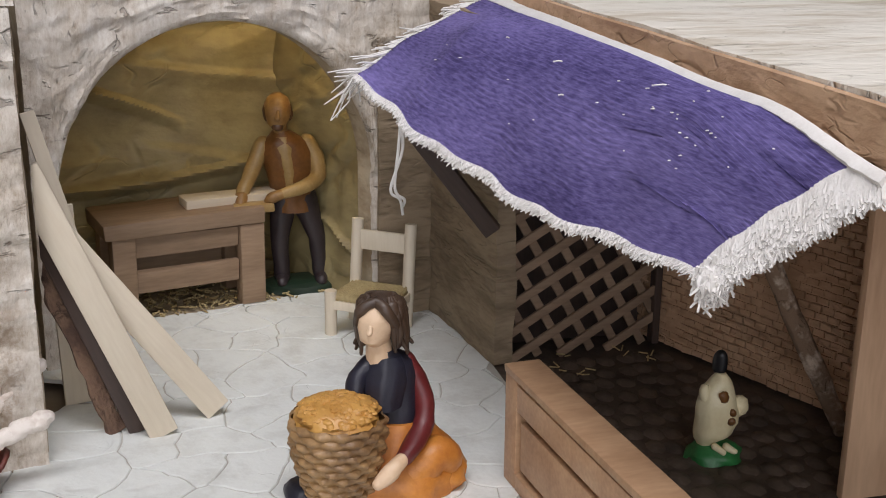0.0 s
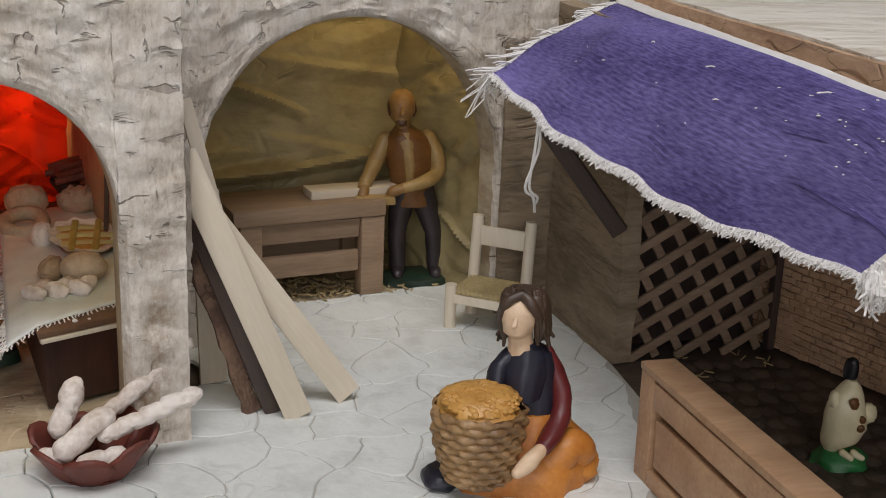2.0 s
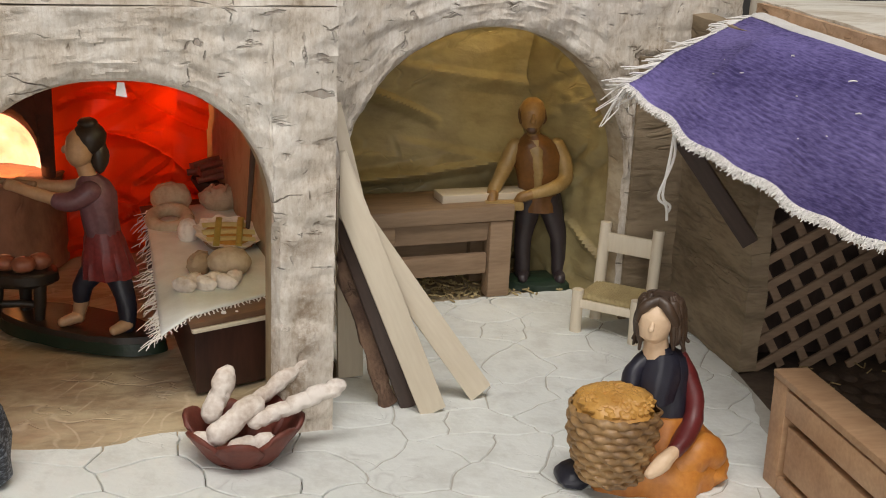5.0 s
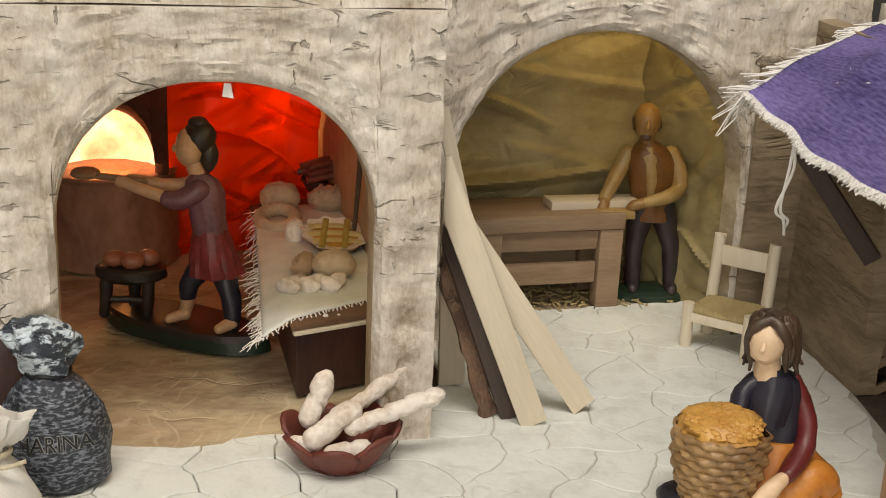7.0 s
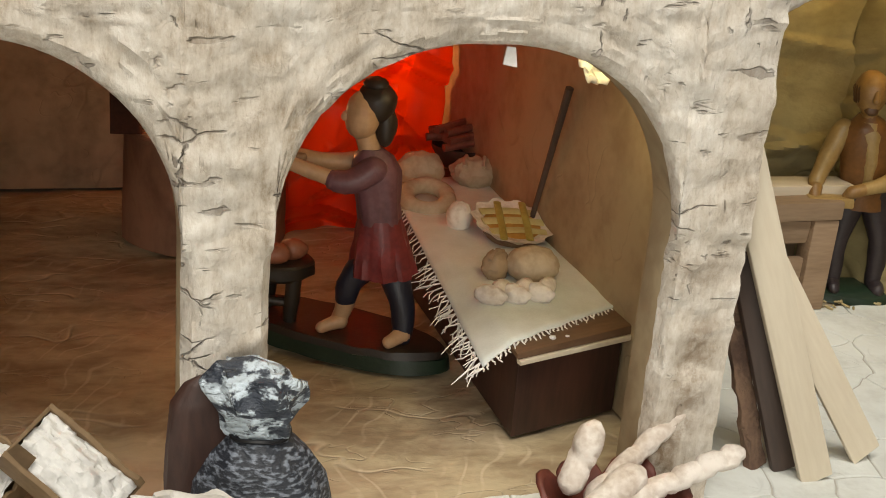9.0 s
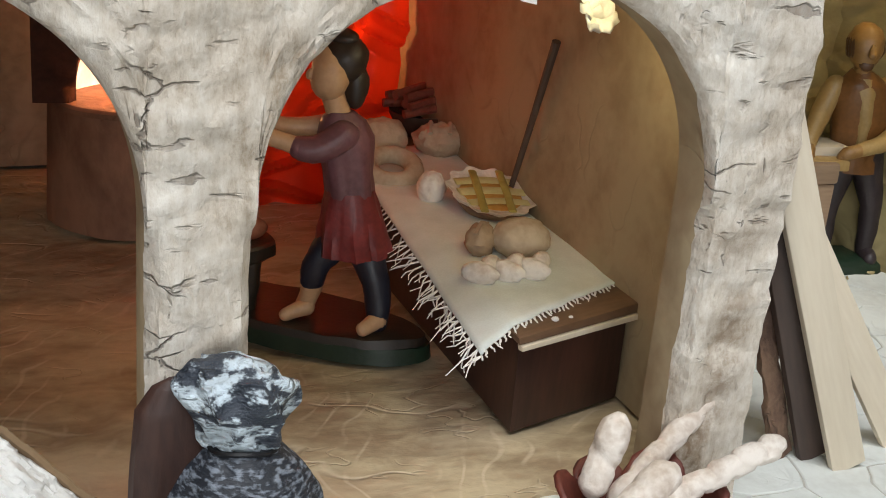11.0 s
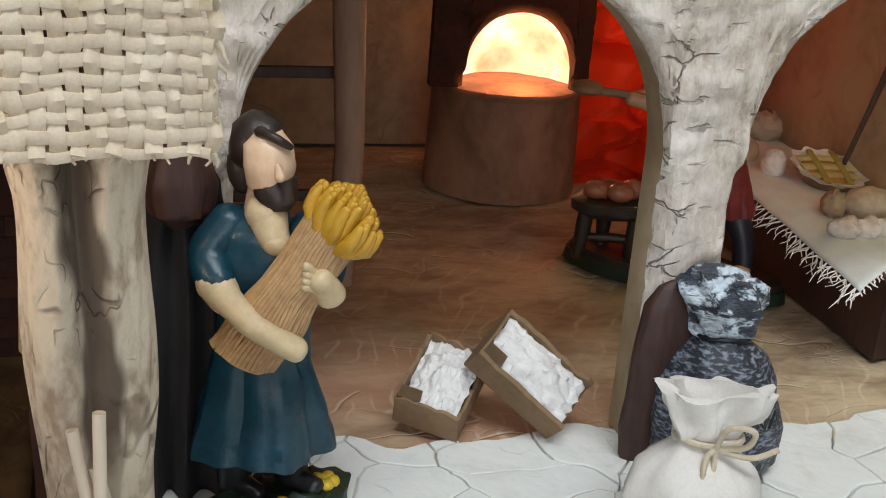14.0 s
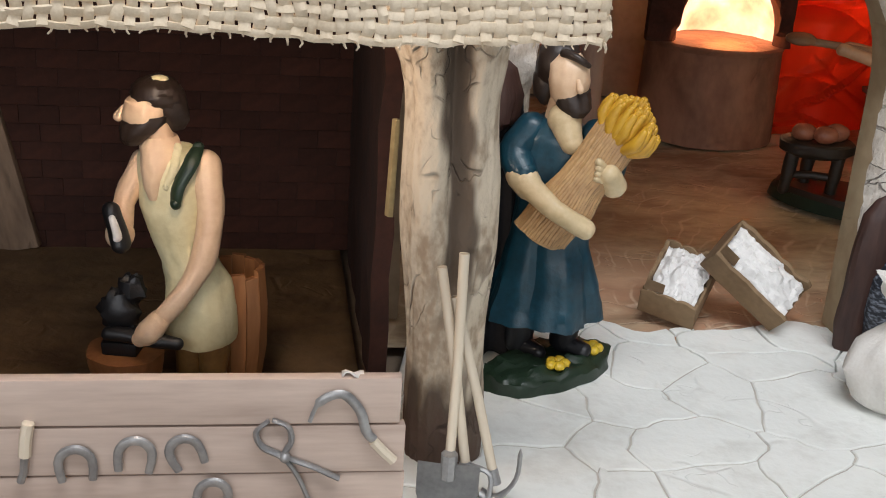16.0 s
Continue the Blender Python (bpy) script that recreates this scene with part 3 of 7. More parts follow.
def facade(name, x0, x1, top, arches, depth, mats, m, seed=0.0, step=0.028, rough=1.0, foot=0.0, bottom=0.0):
    """A thick plaster wall with arched openings right through it, its edges rounded by hand."""
    bm = bmesh.new()
    inner = 1 if isinstance(mats, list) else 0
    spans, at = [], x0
    for a in sorted(arches):
        spans += [(at, a[0], None), (a[0], a[1], a)]
        at = a[1]
    spans.append((at, x1, None))
    spring = arches[0][2]

    def edge_distance(x, z):
        """How far a point of the face lies from the nearest opening."""
        d = 1.0
        for p in arches:
            if z < spring:
                d = min(d, abs(x - p[0]), abs(x - p[1]))
            elif p[0] <= x <= p[1]:
                d = min(d, 0.7 * (z - arch_height(x, p)))
            else:
                d = min(d, 0.7 * math.hypot(min(abs(x - p[0]), abs(x - p[1])), z - spring))
        return max(0.0, d)

    upper, lower = round((top - spring) / step), max(2, round((spring - bottom) / step))
    for lo, hi, a in spans:
        if hi - lo < 1e-4:
            continue
        n = max(2, round((hi - lo) / step))
        xs = [lo + (hi - lo) * i / n for i in range(n + 1)]
        if a:
            mid, half = (lo + hi) / 2, (hi - lo) / 2
            xs = [mid - half * math.cos(math.pi * i / n) for i in range(n + 1)]
        grid = []
        for x in xs:
            low = arch_height(x, a) if a else spring
            zs = [low + (top - low) * k / upper for k in range(upper + 1)]
            if not a:
                zs = [bottom + (spring - bottom) * k / lower for k in range(lower)] + zs
            col = []
            for z in zs:
                y = -wrinkle(x, z, seed) * rough
                d = edge_distance(x, z)
                if d < 0.05:
                    y += 0.05 - math.sqrt(max(0, 0.05 ** 2 - (0.05 - d) ** 2))
                col.append((x, y, z))
            grid.append(col)
        rows = len(grid[0]) - 1
        front = [[bm.verts.new(p) for p in col] for col in grid]
        back = [[bm.verts.new((p[0], depth, p[2])) for p in (col[0], col[-1])] for col in grid]
        for i in range(n):
            for j in range(rows):
                bm.faces.new((front[i][j], front[i + 1][j], front[i + 1][j + 1], front[i][j + 1]))
            bm.faces.new((back[i][0], back[i][1], back[i + 1][1], back[i + 1][0])).material_index = inner
            bm.faces.new((front[i][0], back[i][0], back[i + 1][0], front[i + 1][0])).material_index = inner
            bm.faces.new((front[i][-1], front[i + 1][-1], back[i + 1][1], back[i][1]))
        # ends: jambs of the piers
        for i, edge in ((0, lo), (n, hi)):
            if not a:
                rise = top if edge in (x0, x1) else spring
                col = [v for v in front[i] if v.co.z <= rise + 1e-5]
                low = [bm.verts.new((edge, depth, v.co.z)) for v in col]
                for j in range(len(col) - 1):
                    bm.faces.new((col[j], col[j + 1], low[j + 1], low[j])).material_index = inner
    bmesh.ops.remove_doubles(bm, verts=bm.verts, dist=1e-4)
    ob = part(name, bm, mats, turned=True)
    ob.matrix_world = m
    return tagged(ob, kind="structure")


bakery_front = facade("wall_bakery", -3.30, 0.0, 1.86, [(-1.535, -0.265, 0.95, 1.57, 2.3), (-3.10, -1.79, 0.95, 1.57, 2.3)], 0.17, [PLASTER, TAN], BAKERY, seed=1.0)
# brown washes brushed on the pier between bakery and workshop
washes = []
for v in bakery_front.data.vertices:
    x, z = v.co.x / S, v.co.z / S
    tone = 0.0
    for cx, cz, wx, wz, k in ((-0.12, 0.52, 0.055, 0.20, 0.85), (-0.14, 0.85, 0.10, 0.07, 0.6), (-0.19, 0.20, 0.06, 0.13, 1.0), (-0.13, 0.28, 0.05, 0.07, 0.8)):
        tone = max(tone, k * math.exp(-((x - cx) / wx) ** 4 - ((z - cz) / wz) ** 4))
    washes.append(tone)
bakery_front.data.attributes.new("wash", "FLOAT", "POINT").data.foreach_set("value", washes)
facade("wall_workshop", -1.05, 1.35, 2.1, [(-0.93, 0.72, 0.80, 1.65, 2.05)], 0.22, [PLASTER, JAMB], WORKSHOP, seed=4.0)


def slab(name, lo, hi, mats, m=None, bevel=0.01, rough=0.0, cells=0, label="", seed=3.0):
    """A plain block of the setting; cells makes its faces uneven."""
    bm = bmesh.new()
    box(bm, lo, hi, 0 if cells else bevel)
    if cells:
        bmesh.ops.subdivide_edges(bm, edges=bm.edges[:], cuts=cells, use_grid_fill=True)
        for v in bm.verts:
            v.co += Vector((noise.noise(v.co * 5 + Vector((seed, 0, 0))), noise.noise(v.co * 5 + Vector((0, seed, 9))), noise.noise(v.co * 5 + Vector((0, 4, seed))))) * rough
    ob = part(name, bm, mats)
    if m:
        ob.matrix_world = m
    return tagged(ob, label, kind="structure")


# table, room
slab("ground", (-25.5, -22.5, -9.2), (25.5, 22.5, -9.0), ROOM_WALL)
slab("table_board", (-9, -1.5, -0.3), (5, 10, -0.075), TABLE)
for x in (-8.6, 4.2):
    for y in (-1.1, 9.2):
        slab("table_leg", (x, y, -9.0), (x + 0.5, y + 0.5, -0.3), TABLE)
slab("wall_room_back", (-25, 22, -9), (25, 22.5, 16), ROOM_WALL)
slab("wall_room_front", (-25, -22.5, -9), (25, -22, 16), ROOM_WALL)
slab("wall_room_left", (-25.5, -22.5, -9), (-25, 22.5, 16), ROOM_WALL)
slab("wall_room_right", (25, -22.5, -9), (25.5, 22.5, 16), ROOM_WALL)
slab("ceiling", (-25.5, -22.5, 16), (25.5, 22.5, 16.5), ROOM_WALL)

# bakery shell
slab("roof_bakery", (-3.5, 0.03, 1.865), (0.03, 3.75, 1.95), PLASTER, BAKERY, cells=12, rough=0.012)
slab("wall_bakery_side", (-0.03, 0.172, 0), (-0.011, 3.7, 1.86), TAN, BAKERY, cells=14, rough=0.014)
slab("wall_bakery_outer_side", (-0.008, 0.10, 0), (0.02, 1.4, 1.86), PLASTER_SHADED, BAKERY, cells=10, rough=0.01)
slab("wall_bakery_back", (-3.6, 3.6, 0), (-0.10, 3.7, 1.86), BAKERY_BACK, BAKERY, cells=10, rough=0.012)
slab("wall_bakery_left", (-3.62, 0.18, 0), (-3.5, 3.6, 1.86), BAKERY_BACK, BAKERY, cells=10, rough=0.012)

def crumpled(name, corner, across, down, nx, ny, amount, mats, m, label="", seed=0.0, normal=(0, -1, 0), freq=2.6, facets=False):
    """A sheet of crumpled paper with sharp folds."""
    bm = bmesh.new()
    nrm = Vector(normal)
    q = rnd(int(seed * 10) + 3)
    folds = [(q.random(), q.random(), q.uniform(-0.35, 0.35), q.uniform(0.12, 0.5), q.uniform(0.02, 0.06), q.uniform(0.12, 0.34) * q.choice((1, 1, -1)), q.uniform(-0.5, 0.5)) for _ in range(26)]

    def fn(u, v):
        p = Vector((u * freq, v * freq, seed))
        a = noise.noise(p)
        if facets:
            # stiff paper: broad swells and crisp folds, each fading out at its ends
            h = 0.55 * a + 0.25 * noise.noise(p * 2.3 + Vector((5, 1, 0)))
            for u0, v0, slope, reach, wide, tall, bend in folds:
                end = 1 - ((u - u0) / reach) ** 2
                if end > 0:
                    d = v - v0 - slope * (u - u0) - bend * (u - u0) ** 2
                    h += tall * math.sqrt(end) * max(0.0, 1 - abs(d) / (wide if d > 0 else wide * 0.4))
            return nrm * amount * h
        b = abs(noise.noise(p * 2.1 + Vector((a, 0, 3))))
        c = abs(noise.noise(p * 4.3 + Vector((0, b, 7))))
        d = (1 - abs(noise.noise(Vector((u * freq * 0.7 + a, v * freq * 2.2, seed + 4))))) ** 6
        return nrm * amount * (0.7 * a + 0.9 * (0.35 - b) + 0.35 * (0.3 - c) + 0.75 * d + 0.3 * (1 - abs(noise.noise(Vector((u * freq * 2.4 + b, v * freq * 1.3 + a, seed + 8))))) ** 9)

    sheet(bm, corner, across, down, nx, ny, fn)
    ob = part(name, bm, mats)
    ob.matrix_world = m
    solidify(ob, 0.006)
    return tagged(ob, label)


# workshop shell
slab("roof_workshop", (-1.2, 0.0, 2.1), (1.4, 2.0, 2.18), PLASTER, WORKSHOP)
slab("wall_workshop_left", (-1.18, 0.22, 0), (-1.08, 1.6, 2.1), OLIVE, WORKSHOP, cells=10, rough=0.02)
right_paper = crumpled("wall_workshop_right", (0.80, 0.20, 2.1), (-0.24, 0.82, 0), (0, 0, -2.12), 70, 140, 0.09, OLIVE, WORKSHOP, seed=3.0, normal=(-0.9, -0.3, 0), facets=True)
tagged(right_paper, kind="structure")
slab("pier_cladding", (0.725, -0.045, 0), (1.32, -0.02, 1.5), BROWN_WALL, WORKSHOP, cells=10, rough=0.006)


back_paper = crumpled("wall_workshop_back", (-1.1, 1.0, 2.1), (2.0, 0.0, 0), (0, 0, -2.12), 170, 190, 0.19, OLIVE, WORKSHOP, seed=2.0, facets=True)
tagged(back_paper, kind="structure")
foil = crumpled("red_cellophane_sheet", (-1.06, 2.70, 1.86), (1.0, 0.42, 0), (0, 0, -1.88), 120, 160, 0.24, RED_SHEET, BAKERY, seed=8.0, facets=True)
tagged(foil, "crumpled red cellophane sheet glowing behind the bakery", "cellophane")

# floors
bakery_floor = crumpled("floor_bakery", (-3.6, 3.65, -0.03), (3.6, 0, 0), (0, -3.65, 0), 120, 100, 0.014, EARTH, BAKERY, seed=5.0, normal=(0, 0, 1), freq=7.0)
tagged(bakery_floor, kind="structure")
workshop_floor = crumpled("floor_workshop", (-1.1, 1.4, -0.032), (2.1, 0, 0), (0, -1.3, 0), 60, 50, 0.012, EARTH, WORKSHOP, seed=6.0, normal=(0, 0, 1), freq=7.0)
tagged(workshop_floor, kind="structure")
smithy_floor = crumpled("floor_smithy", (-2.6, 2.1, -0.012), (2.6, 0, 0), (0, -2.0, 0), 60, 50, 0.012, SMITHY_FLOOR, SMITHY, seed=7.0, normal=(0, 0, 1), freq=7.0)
tagged(smithy_floor, kind="structure")

# house on the right: walls, roof, fascia
slab("wall_yard_left", (0, 0, 0), (0.10, 1.10, 1.72), BROWN_WALL, place_matrix(0.74, 5.34, 0, 0, 0, 8.0), cells=12, rough=0.02)
slab("wall_yard_back", (0.78, 5.62, 0), (1.75, 5.7, 1.72), WOOD_DARK, cells=8, rough=0.01)
slab("wall_yard_right", (0, -3.0, 0), (0.12, 0, 1.72), YARD_WALL, place_matrix(1.62, 5.66, 0, 0, 0, 22), cells=14, rough=0.025)
slab("wall_yard_front", (1.69, 3.70, 0), (2.5, 3.745, 1.69), YARD_BOARD)
yard_bricks = bmesh.new()
r = rnd(52)
for j in range(38):
    for i in range(20):
        y, z = -1.36 + 0.068 * (i + 0.5 * (j % 2)), 0.02 + 0.038 * j
        d = 0.016 + 0.02 * noise.noise(Vector((y * 4, z * 4, 1))) + r.uniform(-0.003, 0.003)
        box(yard_bricks, (-d, y - 0.030, z - 0.0155), (0.02, y + 0.030, z + 0.0155), 0, jitter=0.004, seed=i * 50 + j)
yard_bricks = part("brick_course", yard_bricks, YARD_WALL, bpy.data.objects["wall_yard_right"], "small embossed red-brown bricks")
tagged(yard_bricks, kind="stuff")
for k in range(6):
    bm = bmesh.new()
    y = -1.70 - 0.27 * k
    box(bm, (-0.03, y, 0.0), (0.004, y + 0.262, 1.66), 0.01, jitter=0.006, seed=k)
    part("plank", bm, YARD_BOARD, bpy.data.objects["wall_yard_right"])
slab("roof_house", (0.94, 1.8, 1.70), (4.2, 6.3, 1.82), ROOF_CREAM, cells=14, rough=0.014)
slab("fascia_house", (0.905, 1.8, 1.66), (0.937, 6.1, 1.81), YARD_WALL, cells=10, rough=0.006)
slab("floor_yard", (0.5, 1.5, -0.03), (3.2, 5.8, -0.012), YARD)

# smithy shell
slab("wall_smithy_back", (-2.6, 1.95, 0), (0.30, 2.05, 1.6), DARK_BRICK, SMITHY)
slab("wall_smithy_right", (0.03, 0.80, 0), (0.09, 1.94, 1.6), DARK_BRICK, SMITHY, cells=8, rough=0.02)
slab("wall_smithy_left", (-2.7, 0.0, 0), (-2.6, 2.05, 1.6), WOOD_DARK, SMITHY)
slab("roof_smithy", (-2.7, -0.15, 1.62), (0.34, 2.05, 1.68), WOOD_DARK, SMITHY)


# ---- flagstones ----
def clip(poly, p, n):
    """The part of a convex polygon on the side of p that n points to."""
    out = []
    for i, a in enumerate(poly):
        b = poly[(i + 1) % len(poly)]
        da, db = (a - p).dot(n), (b - p).dot(n)
        if da >= 0:
            out.append(a)
        if da * db < 0:
            out.append(a + (b - a) * (da / (da - db)))
    return out


def voronoi(x0, x1, y0, y1, cell, seed, squash=0.75):
    """Irregular paving cells."""
    r = rnd(seed)
    pts = []
    ny = int((y1 - y0) / (cell * squash))
    nx = int((x1 - x0) / cell)
    for j in range(ny + 1):
        for i in range(nx + 1):
            pts.append(Vector((x0 + (i + 0.5 * (j % 2) + r.uniform(-0.36, 0.36)) * cell, y0 + (j + r.uniform(-0.36, 0.36)) * cell * squash)))
    cells = []
    for k, p in enumerate(pts):
        poly = [Vector((p.x + a * cell * 1.3, p.y + b * cell * 1.3)) for a, b in ((-1, -1), (1, -1), (1, 1), (-1, 1))]
        for q in pts:
            if q is not p and (q - p).length < 2.6 * cell:
                poly = clip(poly, (p + q) / 2, (p - q).normalized())
        cells.append((p, poly))
    return cells


paving = thing("paving", (0, 0, 0), 0, "pale flagstone courtyard paving with fine joints", "paving", kind="structure")
bm = bmesh.new()
box(bm, (-4.75, 1.2, -0.024), (0.72, 4.05, -0.006))
box(bm, (-1.32, 4.05, -0.024), (0.74, 6.2, -0.006))
part("bedding", bm, GROUT, paving)


def floor_edges(p):
    """Half-planes that bound the courtyard near a point."""
    out = [(Vector((-4.72, 0)), Vector((1, 0)))]
    if p.x < -1.34:
        d = radians(13)
        n = Vector((math.sin(d), -math.cos(d)))
        out.append((Vector((-1.36, 4.73)) - n * 0.13, n))
        if p.y > 4.5:
            out.append((Vector((-1.30, 0)), Vector((-1, 0))))
    else:
        d = radians(14)
        n = Vector((math.sin(d), -math.cos(d)))
        out.append((Vector((-0.4, 6.0)) - n * 0.50, n))
        out.append((Vector((0.76, 5.38)), Vector((-0.99, -0.13))))
        if p.y < 5.38:
            out.append((Vector((0.78, 5.38)), Vector((-0.93, 0.19)).normalized()))
    return out


def warp(v):
    """Bends straight joints into hand-drawn ones, alike on both sides of a joint."""
    q = Vector((v.x * 3.2, v.y * 3.2, 0.0))
    w = Vector((v.x * 9.0, v.y * 9.0, 4.0))
    return v + Vector((noise.noise(q) * 0.12 + noise.noise(w) * 0.03, noise.noise(q + Vector((9, 5, 1))) * 0.12 + noise.noise(w + Vector((3, 8, 2))) * 0.03))


def finer(poly, n=5):
    return [a + (b - a) * (k / n) for a, b in zip(poly, poly[1:] + poly[:1]) for k in range(n)]


r = rnd(11)
for p, poly in voronoi(-5.0, 1.1, 1.4, 6.7, 0.36, 21, 0.8):
    for q, n in floor_edges(p):
        poly = clip(poly, q, n) if len(poly) > 2 else []
    if len(poly) < 3:
        continue
    poly = [warp(v) for v in finer(poly)]
    c = sum(poly, Vector((0, 0))) / len(poly)
    bm = bmesh.new()
    top = 0.0 + r.uniform(-0.0012, 0.0012)

    def rim(gap, z):
        return [bm.verts.new((v.x + (c.x - v.x) / max(0.05, (c - v).length) * gap, v.y + (c.y - v.y) / max(0.05, (c - v).length) * gap, z)) for v in poly]

    lo, mid, hi = rim(0.0016, -0.02), rim(0.0046, top - 0.003), rim(0.0095, top)
    for a, b in ((lo, mid), (mid, hi)):
        for i in range(len(a)):
            bm.faces.new((a[i], a[(i + 1) % len(a)], b[(i + 1) % len(a)], b[i]))
    bm.faces.new(hi)
    part("flagstone", bm, FLAG, paving, smooth=False)

# ---- planks, chair, bench ----
def board_thing(name, a, b, width, thick, mats, label, category, face=(0, -1, 0), group=""):
    """A board between two points, its broad side turned to face."""
    a, b = Vector(a), Vector(b)
    z = (b - a).normalized()
    y = Vector(face)
    y = (y - z * y.dot(z)).normalized()
    x = y.cross(z)
    length = (b - a).length
    m = Matrix((x, y, z)).transposed().to_4x4()
    m.translation = a * S
    bm = bmesh.new()
    box(bm, (-width / 2, -thick / 2, 0), (width / 2, thick / 2, length), 0.005, jitter=0.002, seed=int(length * 1000))
    ob = part(name, bm, mats)
    ob.matrix_world = m
    return tagged(ob, label, category, group)


G = "boards leaning on the pier"
leaning = [
    ((-0.885, 4.90, 0.0), (-1.375, 4.86, 1.22), 0.125, WOOD_PALE, "pale bare wooden board leaning against the pier", (0.12, -1, 0.1)),
    ((-0.645, 5.05, 0.03), (-1.33, 4.93, 1.02), 0.12, WOOD_PALE, "pale bare wooden board leaning behind another board", (0.1, -1, 0.25)),
    ((-0.985, 4.965, 0.0), (-1.385, 4.93, 1.10), 0.10, WOOD_DARK, "dark stained board leaning against the pier", (0.25, -1, 0)),
    ((-1.085, 4.975, 0.0), (-1.41, 4.96, 0.98), 0.075, BARK_DARK, "rough dark bark slab leaning behind the boards", (0.5, -1, 0)),
]
for a, b, w, mt, lab, face in leaning:
    ob = board_thing("leaning_board", a, b, w, 0.03, mt, lab, "board", face, G)
    # the upper end is sawn off flush with the side wall
    bm = bmesh.new()
    bm.from_mesh(ob.data)
    inv = ob.matrix_world.inverted()
    bmesh.ops.bisect_plane(bm, geom=bm.verts[:] + bm.edges[:] + bm.faces[:], plane_co=inv @ (Vector((-1.338, 4.9, 0.5)) * S), plane_no=inv.to_3x3() @ Vector((-1, 0, 0)), clear_outer=True)
    bmesh.ops.holes_fill(bm, edges=[e for e in bm.edges if e.is_boundary])
    if mt is BARK_DARK:
        for k in range(1, 30):
            bmesh.ops.bisect_plane(bm, geom=bm.verts[:] + bm.edges[:] + bm.faces[:], plane_co=(0, 0, 0.0035 * k), plane_no=(0, 0, 1))
        for v in bm.verts:
            v.co.x *= 1 + 0.5 * noise.noise(v.co * 130 + Vector((3, 0, 0)))
            v.co.y += 0.0022 * noise.noise(v.co * 190)
    bm.to_mesh(ob.data)
    bm.free()
board_thing("leaning_board", (-1.00, 5.05, 0.0), (-1.36, 5.12, 1.40), 0.062, 0.02, WOOD_PALE, "long narrow pale board leaning behind the others", "board", (0.2, -1, 0.1), G)
board_thing("leaning_board", (-1.255, 5.33, 0.0), (-1.28, 5.30, 0.95), 0.125, 0.03, WOOD_PALE, "pale board standing upright beside the pier", "board", (0.2, -1, 0), G)

chair = thing("chair", (0.23, 5.96, 0), -35, "small pale wooden chair with a woven straw seat", "chair")
for x, y, h in ((-0.17, -0.13, 0.245), (0.17, -0.13, 0.245), (-0.155, 0.13, 0.56), (0.155, 0.13, 0.56)):
    bm = bmesh.new()
    tube(bm, [(x, y, 0), (x, y + (0.03 if h > 0.5 else 0), h * 0.5), (x, y + (0.06 if h > 0.5 else 0), h)], 0.033, 10)
    part("leg" if h < 0.5 else "back_post", bm, WOOD_PALE, chair)
bm = bmesh.new()
box(bm, (-0.145, 0.163, 0.395), (0.145, 0.190, 0.505), 0.008)
part("backrest", bm, WOOD_PALE, chair)
for y0, y1, x0, x1 in ((-0.15, -0.12, -0.15, 0.15), (-0.13, 0.13, -0.18, -0.15), (-0.13, 0.13, 0.15, 0.18)):
    bm = bmesh.new()
    box(bm, (x0, y0, 0.145), (x1, y1, 0.195), 0.006)
    part("stretcher", bm, WOOD_PALE, chair)
bm = bmesh.new()
sheet(bm, (-0.16, 0.14, 0.225), (0.32, 0, 0), (0, -0.27, 0), 48, 48, lambda u, v: Vector((0, 0, 0.007 * math.sin(u * 75) * math.sin(v * 75) - 0.03 * math.sin(math.pi * u) * math.sin(math.pi * v))))
seat = part("seat", bm, STRAW, chair, "woven straw seat")
solidify(seat, 0.03)

bench = thing("workbench", (-0.60, 6.45, 0), 14, "weathered wooden carpenter's bench with a slotted front", "workbench")
bm = bmesh.new()
box(bm, (-0.545, -0.02, 0.472), (0.355, 0.42, 0.562), 0.014, jitter=0.007)
part("top", bm, WOOD_BENCH, bench)
for x, w in ((-0.50, 0.12), (0.205, 0.145)):
    for y in (0.0, 0.30):
        bm = bmesh.new()
        box(bm, (x, y, 0), (x + w, y + 0.1, 0.47), 0.010, jitter=0.004, seed=int(x * 100))
        part("leg", bm, WOOD_BENCH, bench)
for y in (0.02, 0.33):
    for z0, z1 in ((0.345, 0.468), (0.145, 0.27)):
        bm = bmesh.new()
        box(bm, (-0.378, y, z0), (0.203, y + 0.05, z1), 0.012, jitter=0.006, seed=int(z0 * 100))
        part("rail", bm, WOOD_BENCH, bench)
board_thing("workpiece_plank", (-0.70, 6.62, 0.587), (-0.18, 6.74, 0.587), 0.16, 0.05, WOOD_PALE, "pale plank lying on the carpenter's bench", "plank", (0, 0, 1))


# ---- figurines: one plain mesh each ----
def figure(name, place, turn, label, mats, build):
    bm = bmesh.new()
    build(bm)
    for v in bm.verts:
        # the uneven hand of the modeller
        p = v.co
        v.co = p + Vector((noise.noise(p * 14), noise.noise(p * 14 + Vector((7, 0, 0))), 0.5 * noise.noise(p * 14 + Vector((0, 7, 0))))) * 0.008
    ob = part(name, bm, mats)
    ob.matrix_world = place_matrix(*place, 0, 0, turn)
    return tagged(ob, label, "figurine", "figurines")


